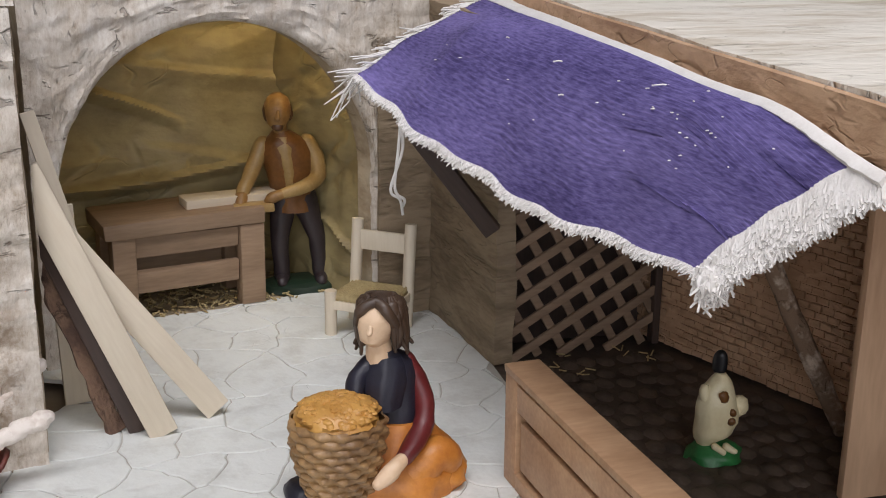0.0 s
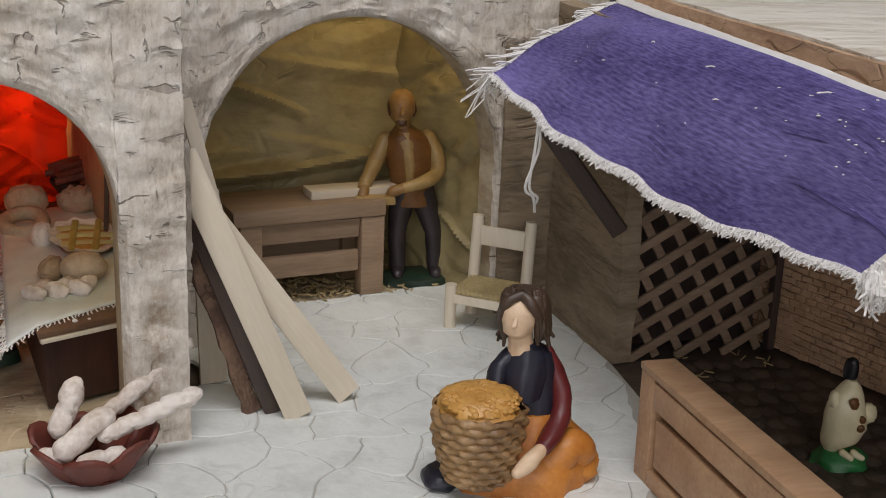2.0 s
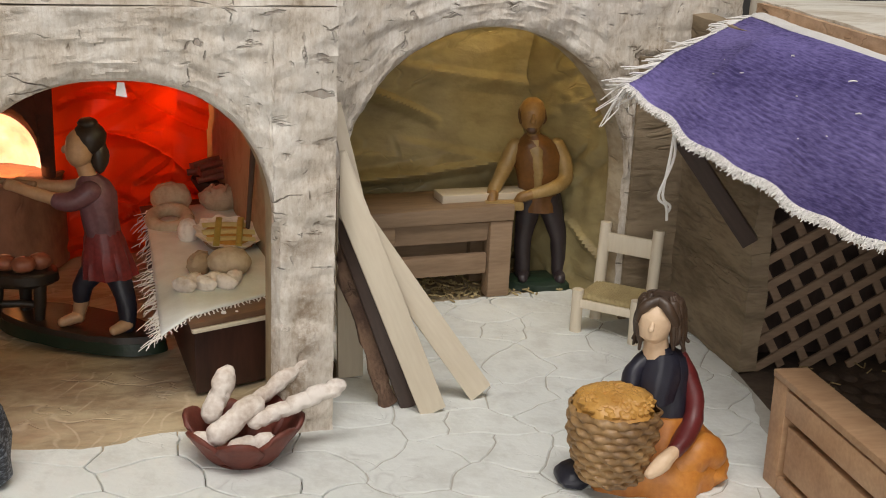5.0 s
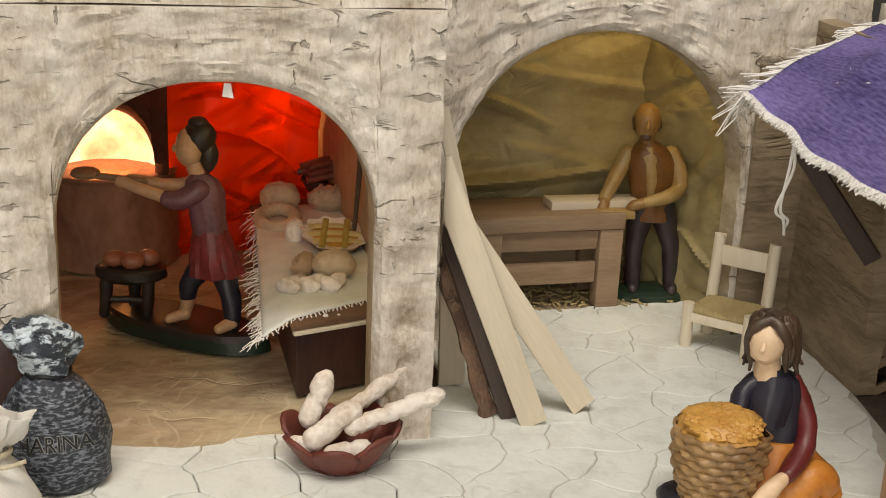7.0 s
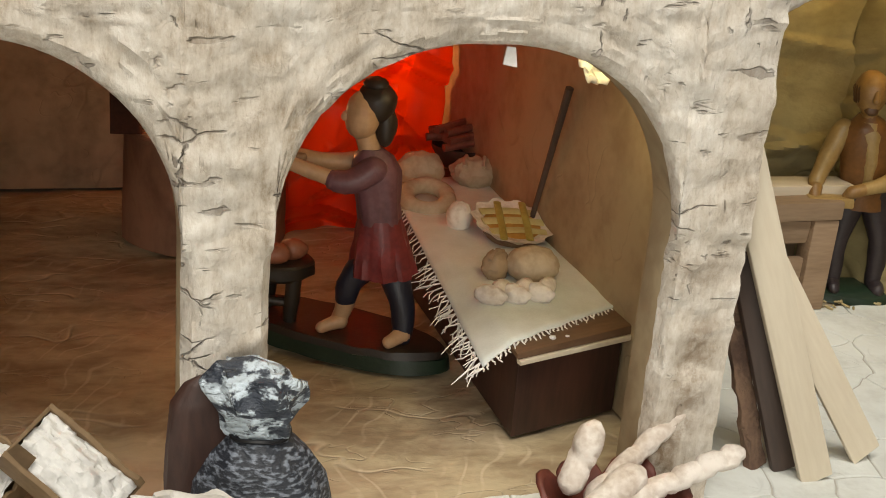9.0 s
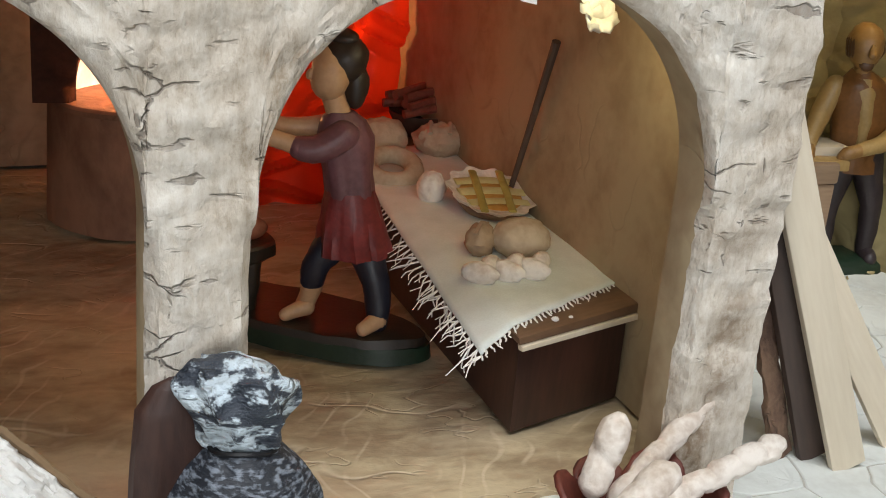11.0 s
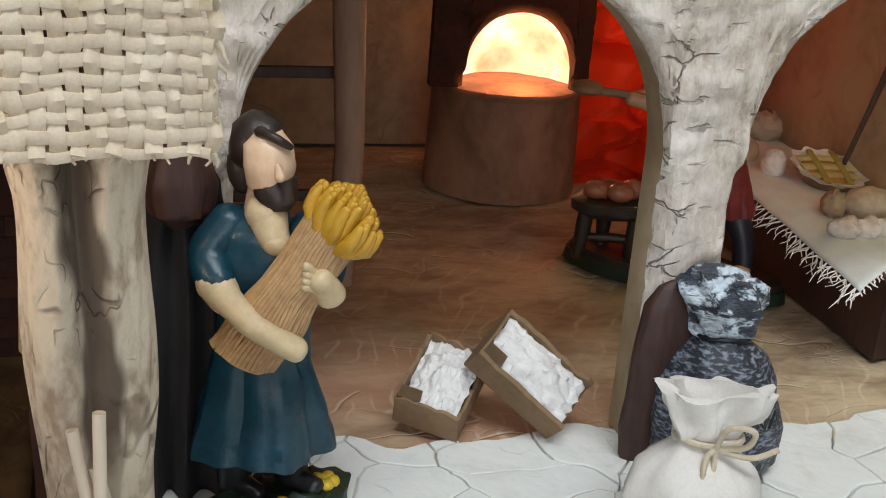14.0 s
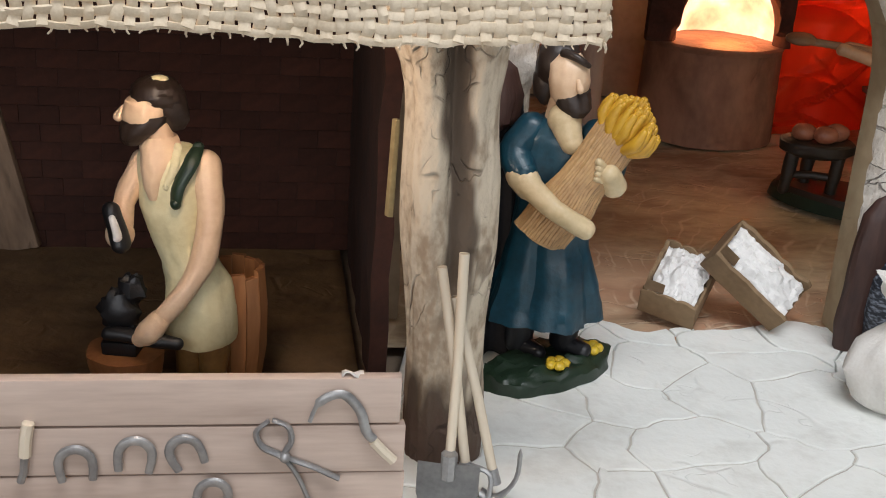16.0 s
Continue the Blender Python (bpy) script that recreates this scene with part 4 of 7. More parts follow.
def arm(bm, pts, radii, mi, n=4, flat=1.0):
    """A smooth limb with rounded ends."""
    line = smooth_line(pts, n)
    steps = [k / (len(line) - 1) * (len(radii) - 1) for k in range(len(line))]
    rs = [radii[int(s)] + (radii[min(int(s) + 1, len(radii) - 1)] - radii[int(s)]) * (s - int(s)) for s in steps]
    if (Vector(line[0]) - Vector(line[-1])).length > 0.12:
        rs = [q * (1 + 0.07 * noise.noise(Vector((k * 0.9, line[0][0] * 9, mi)))) for k, q in enumerate(rs)]
    tube(bm, line, rs, 14, mi, flat)
    ball(bm, line[0], rs[0], mi)
    ball(bm, line[-1], rs[-1], mi)


def robe(bm, rings, mi, folds=0.05, nfold=8, seed=0, seg=48, up=0.6):
    """A draped body: folds deepen towards the hem."""
    made = loft(bm, rings, seg, mi)
    zs = [r[2] for r in rings]
    lo, hi = min(zs), max(zs)
    for ring, (x, y, z, rx, ry) in zip(made, rings):
        t = 1 - (z - lo) / (hi - lo)
        for k, v in enumerate(ring):
            w = 2 * math.pi * k / seg
            f = folds * t ** up * (math.sin(nfold * w + seed + 1.5 * noise.noise(Vector((w, z * 3, seed)))) + 0.5 * math.sin(2.7 * nfold * w + seed))
            f += 0.05 * noise.noise(Vector((math.cos(w) * 2, math.sin(w) * 2, z * 7 + seed)))
            v.co.x = x + (v.co.x - x) * (1 + f)
            v.co.y = y + (v.co.y - y) * (1 + f)
    return made


def shrink(bm, start, centre, k, move=(0, 0, 0)):
    """Scales what was added to a figure since its vertex number start."""
    c = Vector(centre)
    for v in list(bm.verts)[start:]:
        v.co = c + (v.co - c) * k + Vector(move)


def dense(rings, n=3):
    """More rings between the given ones."""
    out = []
    for a, b in zip(rings, rings[1:]):
        out += [tuple(a[k] + (b[k] - a[k]) * (i / n) for k in range(5)) for i in range(n)]
    return out + [rings[-1]]


def carpenter(bm):
    # 0 skin, 1 vest, 2 trousers, 3 base, 4 sleeves, 5 hair
    loft(bm, dense([(0.07, 0, -0.01, 0.25, 0.15), (0.07, 0, 0.03, 0.24, 0.14), (0.07, 0, 0.05, 0.18, 0.1)]), 24, 3, 0.04, 4)
    for foot, knee, hip in (((-0.04, 0, 0.06), (-0.05, -0.01, 0.3), (-0.02, 0, 0.54)), ((0.19, 0, 0.06), (0.165, -0.01, 0.3), (0.09, 0, 0.54))):
        arm(bm, [foot, knee, hip], [0.046, 0.054, 0.082], 2)
        arm(bm, [(foot[0], -0.01, 0.06), (foot[0] - 0.01, -0.08, 0.055)], [0.045, 0.034], 2)
    robe(bm, dense([(0.035, 0, 0.47, 0.125, 0.095), (0.035, 0, 0.56, 0.118, 0.09), (0.02, -0.01, 0.70, 0.135, 0.095), (0.0, -0.02, 0.82, 0.15, 0.095), (-0.012, -0.025, 0.885, 0.125, 0.085), (-0.02, -0.03, 0.925, 0.075, 0.06), (-0.03, -0.035, 0.95, 0.045, 0.045)]), 1, 0.03, 6)
    # open vest over a pale shirt
    robe(bm, dense([(0.01, -0.062, 0.58, 0.03, 0.04), (0.0, -0.075, 0.72, 0.042, 0.045), (-0.02, -0.075, 0.86, 0.06, 0.045), (-0.025, -0.06, 0.92, 0.05, 0.035)]), 4, 0.03, 4, 1)
    arm(bm, [(-0.135, -0.01, 0.865), (-0.19, -0.04, 0.75), (-0.25, -0.10, 0.645), (-0.275, -0.14, 0.60)], [0.052, 0.046, 0.04, 0.03], 4)
    arm(bm, [(0.12, -0.01, 0.865), (0.17, -0.03, 0.77), (0.165, -0.08, 0.68), (0.10, -0.14, 0.645)], [0.052, 0.048, 0.046, 0.042], 4)
    arm(bm, [(0.10, -0.14, 0.645), (0.02, -0.18, 0.63), (-0.06, -0.20, 0.615)], [0.042, 0.036, 0.028], 4)
    arm(bm, [(-0.06, -0.20, 0.615), (-0.105, -0.205, 0.60), (-0.13, -0.20, 0.58)], [0.03, 0.034, 0.022], 0)
    arm(bm, [(-0.275, -0.145, 0.595), (-0.28, -0.17, 0.565)], [0.036, 0.034], 0)
    box(bm, (-0.325, -0.235, 0.525), (-0.10, -0.155, 0.575), 0.012, 4)
    tube(bm, [(-0.03, -0.04, 0.92), (-0.04, -0.05, 1.0)], 0.042, 12, 0)
    # bald head with a ring of hair and a short beard
    robe(bm, dense([(-0.055, -0.075, 0.965, 0.035, 0.035), (-0.055, -0.068, 1.0, 0.062, 0.064), (-0.052, -0.06, 1.05, 0.074, 0.08), (-0.05, -0.052, 1.10, 0.076, 0.08), (-0.048, -0.045, 1.14, 0.06, 0.062), (-0.047, -0.042, 1.16, 0.03, 0.03)]), 0, 0.0, 5, 0, 28)
    for k in range(15):
        w = radians(-22 + 224 * k / 14)
        ball(bm, (-0.048 + 0.066 * math.cos(w), -0.048 + 0.070 * math.sin(w), 1.055), (0.020, 0.020, 0.045), 5, 0.25, 16)
    ball(bm, (-0.057, -0.112, 0.985), (0.034, 0.022, 0.026), 5, 0.2, 14)
    arm(bm, [(-0.058, -0.135, 1.075), (-0.06, -0.15, 1.04)], [0.010, 0.017], 0)


figure("carpenter_figurine", (-0.1, 6.78, 0), 0, "painted clay carpenter figurine in brown vest behind the bench", [SKIN_DARK, OCHRE, SLATE, GREEN, COAT, OCHRE_DARK], carpenter)


def woman(bm):
    # 0 skin, 1 hair, 2 navy, 3 maroon, 4 orange, 5 basket, 6 grain
    robe(bm, dense([(0.12, 0.0, 0.0, 0.29, 0.2), (0.14, 0.0, 0.08, 0.28, 0.19), (0.15, 0.02, 0.18, 0.22, 0.15), (0.13, 0.02, 0.30, 0.13, 0.1)]), 4, 0.06, 5, 2)
    arm(bm, [(0.20, -0.08, 0.10), (0.30, -0.08, 0.17), (0.345, -0.04, 0.10)], [0.1, 0.075, 0.07], 4)
    ball(bm, (0.345, -0.05, 0.055), (0.08, 0.07, 0.06), 4, 0.15)
    ball(bm, (-0.22, -0.02, 0.03), (0.085, 0.1, 0.05), 2, 0.2)
    robe(bm, dense([(0.13, 0.03, 0.24, 0.12, 0.1), (0.12, 0.03, 0.36, 0.115, 0.095), (0.105, 0.03, 0.48, 0.135, 0.09), (0.09, 0.02, 0.545, 0.115, 0.075), (0.08, 0.01, 0.575, 0.07, 0.055), (0.075, 0.0, 0.595, 0.045, 0.045)]), 2, 0.03, 5, 1)
    robe(bm, dense([(0.05, 0.0, 0.37, 0.10, 0.1), (0.065, 0.01, 0.47, 0.118, 0.1), (0.075, 0.01, 0.545, 0.10, 0.078), (0.075, 0.0, 0.572, 0.065, 0.058)]), 2, 0.02, 5, 4)
    arm(bm, [(0.175, 0.02, 0.525), (0.235, -0.005, 0.42), (0.235, -0.07, 0.30), (0.14, -0.19, 0.225)], [0.04, 0.047, 0.05, 0.038], 3)
    arm(bm, [(0.0, 0.01, 0.53), (-0.065, -0.01, 0.48), (-0.095, -0.05, 0.41)], [0.04, 0.046, 0.036], 2)
    arm(bm, [(0.12, -0.21, 0.215), (0.08, -0.24, 0.19), (0.03, -0.255, 0.15)], [0.032, 0.036, 0.022], 0)
    start = len(bm.verts)
    tube(bm, [(0.075, 0.0, 0.55), (0.068, -0.01, 0.65)], [0.055, 0.042], 12, 0)
    robe(bm, dense([(0.062, -0.03, 0.625, 0.025, 0.03), (0.06, -0.03, 0.65, 0.055, 0.06), (0.062, -0.025, 0.70, 0.07, 0.074), (0.064, -0.02, 0.75, 0.07, 0.075), (0.066, -0.01, 0.80, 0.045, 0.05)]), 0, 0.0, 5)
    # long hair round the face
    ball(bm, (0.082, 0.028, 0.755), (0.088, 0.075, 0.08), 1, 0.1, 14)
    for k in range(9):
        w = radians(-40 + 260 * k / 8)
        c = Vector((0.078 + 0.078 * math.cos(w), 0.012 + 0.068 * math.sin(w), 0))
        arm(bm, [(c.x * 0.9, c.y * 0.7, 0.79), (c.x, c.y, 0.72), (c.x + 0.01 * math.cos(w), c.y + 0.015, 0.625 + 0.02 * (k % 2))], [0.026, 0.026, 0.02], 1)
    for s in (-1, 1):
        arm(bm, [(0.07, -0.05, 0.815), (0.07 + 0.045 * s, -0.07, 0.79), (0.07 + 0.075 * s, -0.045, 0.72)], [0.022, 0.022, 0.018], 1)
    for k in range(22):
        w = radians(-48 + 276 * k / 21)
        c = Vector((0.078 + 0.088 * math.cos(w), 0.012 + 0.078 * math.sin(w), 0))
        sway = 0.012 * math.sin(k * 2.1)
        arm(bm, [(0.075 + (c.x - 0.075) * 0.6, c.y * 0.5, 0.825), (c.x, c.y, 0.755), (c.x + sway, c.y, 0.68), (c.x + 0.014 * math.cos(w) - sway, c.y + 0.01, 0.60 + 0.02 * math.sin(k * 1.7))], [0.009, 0.012, 0.012, 0.007], 1)
    arm(bm, [(0.06, -0.095, 0.725), (0.057, -0.103, 0.70)], [0.008, 0.013], 0)
    shrink(bm, start, (0.07, 0, 0.58), 0.95)
    spin = Matrix.Rotation(radians(-24), 3, "Z")
    for v in list(bm.verts)[start:]:
        v.co = spin @ (v.co - Vector((0.075, 0.01, 0))) + Vector((0.055, 0.01, 0))
    for v in list(bm.verts)[start:]:
        v.co.x = 0.07 + (v.co.x - 0.07) * 1.28
    for v in list(bm.verts):
        k = min(1, max(0, (v.co.z - 0.2) / 0.12))
        v.co.x += k * (0.135 + (v.co.x - 0.10) * 0.84 - v.co.x)
    # woven basket of grain held in front
    ny, seg = 61, 72
    made = []
    for j in range(ny):
        t = j / (ny - 1)
        z = 0.07 + 0.32 * t
        row = t * 10
        q0 = 0.118 + 0.06 * math.sin(math.pi * 0.62 * t)
        ring = []
        for k in range(seg):
            w = 2 * math.pi * k / seg
            q = q0 + 0.010 * abs(math.sin(math.pi * row)) + 0.008 * math.sin(w * 13 + math.pi * int(row) + 2.0 * (row - int(row))) + 0.005 * noise.noise(Vector((w * 5, z * 30, 3)))
            ring.append(bm.verts.new((-0.10 + q * math.cos(w), -0.12 + q * math.sin(w), z)))
        made.append(ring)
    for r0, r1 in zip(made, made[1:]):
        for k in range(seg):
            bm.faces.new((r0[k], r0[(k + 1) % seg], r1[(k + 1) % seg], r1[k])).material_index = 5
    r = rnd(77)
    ball(bm, (-0.10, -0.12, 0.39), (0.165, 0.165, 0.07), 6, 0.2, 20, 30, 16)
    for k in range(200):
        w, q = r.uniform(0, 6.3), 0.155 * math.sqrt(r.random())
        ball(bm, (-0.10 + q * math.cos(w), -0.12 + q * math.sin(w), 0.40 + 0.06 * (1 - (q / 0.165) ** 2)), (0.018, 0.018, 0.012), 6, 0.3, 9, 7, 5)


figure("woman_figurine", (-0.15, 4.22, 0), 0, "painted clay woman figurine holding a woven basket of grain", [SKIN_PALE, HAIR_BROWN, NAVY, MAROON, ORANGE, WICKER, GRAIN], woman)


def baker(bm):
    # 0 skin, 1 hair, 2 shirt, 3 red skirt, 4 dark stockings, 5 base, 6 brown, 7 bread
    m = Matrix.Rotation(radians(-28), 4, "Z")
    for z0, z1, q, mi in ((0, 0.06, 1.0, 5), (0.06, 0.09, 0.96, 8)):
        for ring in loft(bm, [(0, 0, z0, 0.52 * q, 0.2 * q), (0, 0, z1, 0.51 * q, 0.19 * q)], 36, mi, 0.015, 5):
            for v in ring:
                v.co = m @ v.co + Vector((-0.05, 0.08, 0))
    arm(bm, [(0.22, -0.09, 0.12), (0.21, -0.06, 0.26), (0.15, 0, 0.42)], [0.04, 0.055, 0.07], 4)
    arm(bm, [(-0.04, 0.02, 0.14), (-0.02, 0.0, 0.22)], [0.035, 0.04], 0)
    arm(bm, [(-0.02, 0.0, 0.24), (0.0, 0.0, 0.32), (0.09, 0.02, 0.44)], [0.045, 0.055, 0.07], 4)
    arm(bm, [(0.22, -0.1, 0.13), (0.16, -0.15, 0.115)], [0.035, 0.025], 0)
    arm(bm, [(-0.04, 0.0, 0.135), (-0.11, -0.03, 0.115)], [0.035, 0.025], 0)
    robe(bm, dense([(0.125, 0, 0.36, 0.132, 0.115), (0.115, 0, 0.45, 0.122, 0.105), (0.10, 0, 0.60, 0.088, 0.08)]), 3, 0.09, 7)
    robe(bm, dense([(0.10, 0, 0.58, 0.088, 0.08), (0.085, 0, 0.70, 0.095, 0.082), (0.07, 0, 0.80, 0.10, 0.08), (0.06, 0, 0.86, 0.08, 0.06), (0.05, 0, 0.89, 0.045, 0.045)]), 2, 0.04, 5)
    arm(bm, [(0.06, -0.07, 0.82), (-0.03, -0.09, 0.77), (-0.10, -0.09, 0.775)], [0.055, 0.05, 0.042], 2)
    arm(bm, [(-0.09, -0.09, 0.775), (-0.22, -0.06, 0.81), (-0.34, -0.01, 0.835)], [0.036, 0.03, 0.03], 0)
    arm(bm, [(0.05, 0.07, 0.82), (-0.1, 0.07, 0.80), (-0.3, 0.04, 0.835)], [0.05, 0.04, 0.03], 0)
    arm(bm, [(-0.22, -0.02, 0.84), (-0.4, 0.01, 0.85), (-0.48, 0.03, 0.855)], [0.018, 0.018, 0.018], 6)
    ball(bm, (-0.53, 0.04, 0.86), (0.075, 0.07, 0.03), 6)
    tube(bm, [(0.05, 0, 0.86), (0.02, 0, 0.95)], 0.042, 10, 0)
    ball(bm, (0.005, -0.01, 1.025), (0.072, 0.075, 0.1), 0)
    ball(bm, (-0.065, -0.02, 1.02), (0.02, 0.018, 0.022), 0)
    ball(bm, (0.055, 0.01, 1.075), (0.085, 0.085, 0.085), 1, 0.1, 14)
    ball(bm, (0.10, 0.02, 0.98), (0.045, 0.06, 0.09), 1, 0.1, 14)
    ball(bm, (0.05, 0.0, 1.15), (0.05, 0.05, 0.03), 1, 0.1, 14)
    loft(bm, dense([(-0.34, 0.15, 0.27, 0.16, 0.12), (-0.34, 0.15, 0.29, 0.185, 0.14), (-0.34, 0.15, 0.335, 0.185, 0.14), (-0.34, 0.15, 0.345, 0.17, 0.13)]), 28, 8, 0.015, 5)
    for x, y in ((-0.46, 0.10), (-0.24, 0.08), (-0.34, 0.24)):
        arm(bm, [(x, y, 0.28), (x * 1.04, y, 0.09)], [0.035, 0.03], 8)
    arm(bm, [(-0.44, 0.10, 0.17), (-0.25, 0.09, 0.17)], [0.02, 0.02], 8)
    for x, y in ((-0.42, 0.12), (-0.32, 0.09), (-0.25, 0.16)):
        ball(bm, (x, y, 0.385), (0.065, 0.05, 0.045), 7)


figure("baker_figurine", (-2.6, 5.82, 0), 0, "painted clay baker figurine in a red skirt holding a peel", [SKIN, HAIR, PLUM, RED_PAINT, NAVY, GREEN, WOOD_BROWN, BREAD_RED, BASE_DARK], baker)


def farmer(bm):
    # 0 skin, 1 hair, 2 robe, 3 sheaf, 4 ears, 5 base, 6 flower, 7 boots, 8 cream linen
    m = Matrix.Rotation(radians(43), 4, "Z")
    for ring in loft(bm, dense([(0, 0, 0, 0.28, 0.145), (0, 0, 0.045, 0.275, 0.14), (0, 0, 0.062, 0.23, 0.11), (0, 0, 0.066, 0.1, 0.05)]), 60, 5, 0.03, 5):
        for v in ring:
            v.co = m @ v.co + Vector((-0.06, -0.05, 0)) + Vector((0, 0, 0.02 * noise.noise(v.co * 24) + 0.012 * noise.noise(v.co * 60))) * min(1, v.co.z * 30)
    for x, y in ((0.09, 0.03), (-0.03, -0.12)):
        for k in range(5):
            w = k * 2 * math.pi / 5
            ball(bm, (x + 0.026 * math.cos(w), y + 0.026 * math.sin(w), 0.075), (0.022, 0.022, 0.016), 6, seg=8, rings=5)
    for x, y in ((-0.17, 0.0), (-0.01, 0.04)):
        arm(bm, [(x, y, 0.09), (x, y, 0.24)], [0.05, 0.06], 7)
        arm(bm, [(x, y, 0.085), (x + 0.07, y - 0.05, 0.075)], [0.04, 0.03], 7)
    robe(bm, dense([(-0.105, 0.01, 0.20, 0.195, 0.16), (-0.105, 0.01, 0.26, 0.185, 0.15), (-0.11, 0, 0.34, 0.17, 0.135), (-0.12, 0, 0.48, 0.135, 0.11), (-0.12, 0, 0.62, 0.125, 0.1), (-0.13, 0, 0.78, 0.15, 0.1), (-0.14, 0, 0.86, 0.125, 0.09), (-0.14, 0, 0.92, 0.06, 0.055)], 4), 2, 0.09, 5, 1)
    # cream shirt at the throat
    arm(bm, [(-0.12, -0.055, 0.93), (-0.085, -0.085, 0.86)], [0.055, 0.04], 8)
    # sleeve, cuff and forearm round the sheaf
    upper = len(bm.verts)
    arm(bm, [(-0.24, -0.01, 0.85), (-0.285, -0.05, 0.78), (-0.255, -0.11, 0.72)], [0.062, 0.06, 0.052], 2)
    arm(bm, [(-0.258, -0.11, 0.712), (-0.225, -0.14, 0.68)], [0.053, 0.047], 8)
    arm(bm, [(-0.235, -0.14, 0.69), (-0.13, -0.215, 0.635), (-0.02, -0.215, 0.575)], [0.043, 0.038, 0.036], 8)
    arm(bm, [(-0.02, -0.03, 0.86), (0.05, -0.06, 0.79), (0.055, -0.1, 0.725)], [0.05, 0.045, 0.042], 2)
    arm(bm, [(0.065, -0.14, 0.715), (0.035, -0.185, 0.765)], [0.042, 0.036], 8)
    for k in range(4):
        arm(bm, [(0.055 - 0.012 * k, -0.17, 0.735 + 0.014 * k), (-0.005, -0.195, 0.75 + 0.02 * k)], [0.018, 0.013], 8)
    # the sheaf, of many straws
    r = rnd(6)
    path = [Vector((-0.165, -0.14, 0.51)), Vector((-0.12, -0.155, 0.59)), Vector((-0.05, -0.145, 0.71)), Vector((0.025, -0.12, 0.84)), Vector((0.065, -0.10, 0.92))]
    tube(bm, smooth_line(path), [0.085, 0.09, 0.092, 0.09, 0.085, 0.08, 0.075, 0.075, 0.075, 0.075, 0.075, 0.075, 0.075, 0.075, 0.075, 0.075, 0.075], 24, 3, 0.7)
    for k in range(46):
        w = 2 * math.pi * k / 46
        line = []
        for j, p in enumerate(smooth_line(path, 2)):
            q = (0.088 if j < 4 else 0.074) * (1 + r.uniform(-0.06, 0.08))
            line.append(p + Vector((q * math.cos(w) * 0.95, -q * math.sin(w) * 0.72, -q * math.cos(w) * 0.4)))
        tube(bm, line, 0.009, 6, 3)
    for k in range(70):
        w, q = r.uniform(0, 6.3), math.sqrt(r.random())
        side = Vector((0.75, -0.1, -0.55)) * (q * math.cos(w)) * 0.085 + Vector((0, -1, 0)) * (q * math.sin(w)) * 0.06
        base = Vector((0.048, -0.115, 0.855)) + side * 0.7
        tip = base + Vector((0.075, 0.01, 0.15)) * (1.05 - 0.45 * q) + side * 0.75
        arm(bm, [base, (base + tip) / 2 + side * 0.25, tip], [0.016, 0.022, 0.012], 4, 2)
    shrink(bm, upper, (-0.02, -0.12, 0.95), 0.95, (0.008, 0, 0.018))
    start = len(bm.verts)
    tube(bm, [(-0.14, 0, 0.9), (-0.13, -0.01, 0.99)], 0.055, 12, 0)
    robe(bm, dense([(-0.11, -0.05, 0.965, 0.04, 0.04), (-0.12, -0.045, 1.0, 0.068, 0.07), (-0.125, -0.04, 1.06, 0.08, 0.082), (-0.13, -0.03, 1.12, 0.075, 0.078), (-0.135, -0.02, 1.16, 0.045, 0.05)]), 0, 0.0)
    ball(bm, (-0.165, 0.02, 1.105), (0.092, 0.085, 0.098), 1, 0.1, 12)
    ball(bm, (-0.205, 0.03, 1.03), (0.05, 0.06, 0.09), 1, 0.1, 12)
    arm(bm, [(-0.15, -0.06, 1.165), (-0.10, -0.09, 1.155), (-0.06, -0.08, 1.13)], [0.02, 0.016, 0.010], 1)
    robe(bm, dense([(-0.085, -0.085, 0.935, 0.035, 0.03), (-0.09, -0.08, 0.965, 0.062, 0.05), (-0.10, -0.065, 1.0, 0.07, 0.06), (-0.11, -0.05, 1.03, 0.072, 0.06)]), 1, 0.04, 7)
    arm(bm, [(-0.088, -0.112, 1.075), (-0.078, -0.124, 1.048)], [0.010, 0.015], 0)
    shrink(bm, start, (-0.12, -0.03, 0.98), 0.86, (0.0, 0, 0.005))
    # leans a little to his left
    for v in bm.verts:
        v.co.x += -0.042 + 0.032 * v.co.z


figure("farmer_figurine", (-4.135, 3.86, 0), 0, "painted clay bearded farmer figurine in blue robe holding a wheat sheaf", [SKIN_PALE, HAIR, TEAL, WHEAT, GOLD, GREEN, YELLOW, BLACK, LINEN_PAINT], farmer)


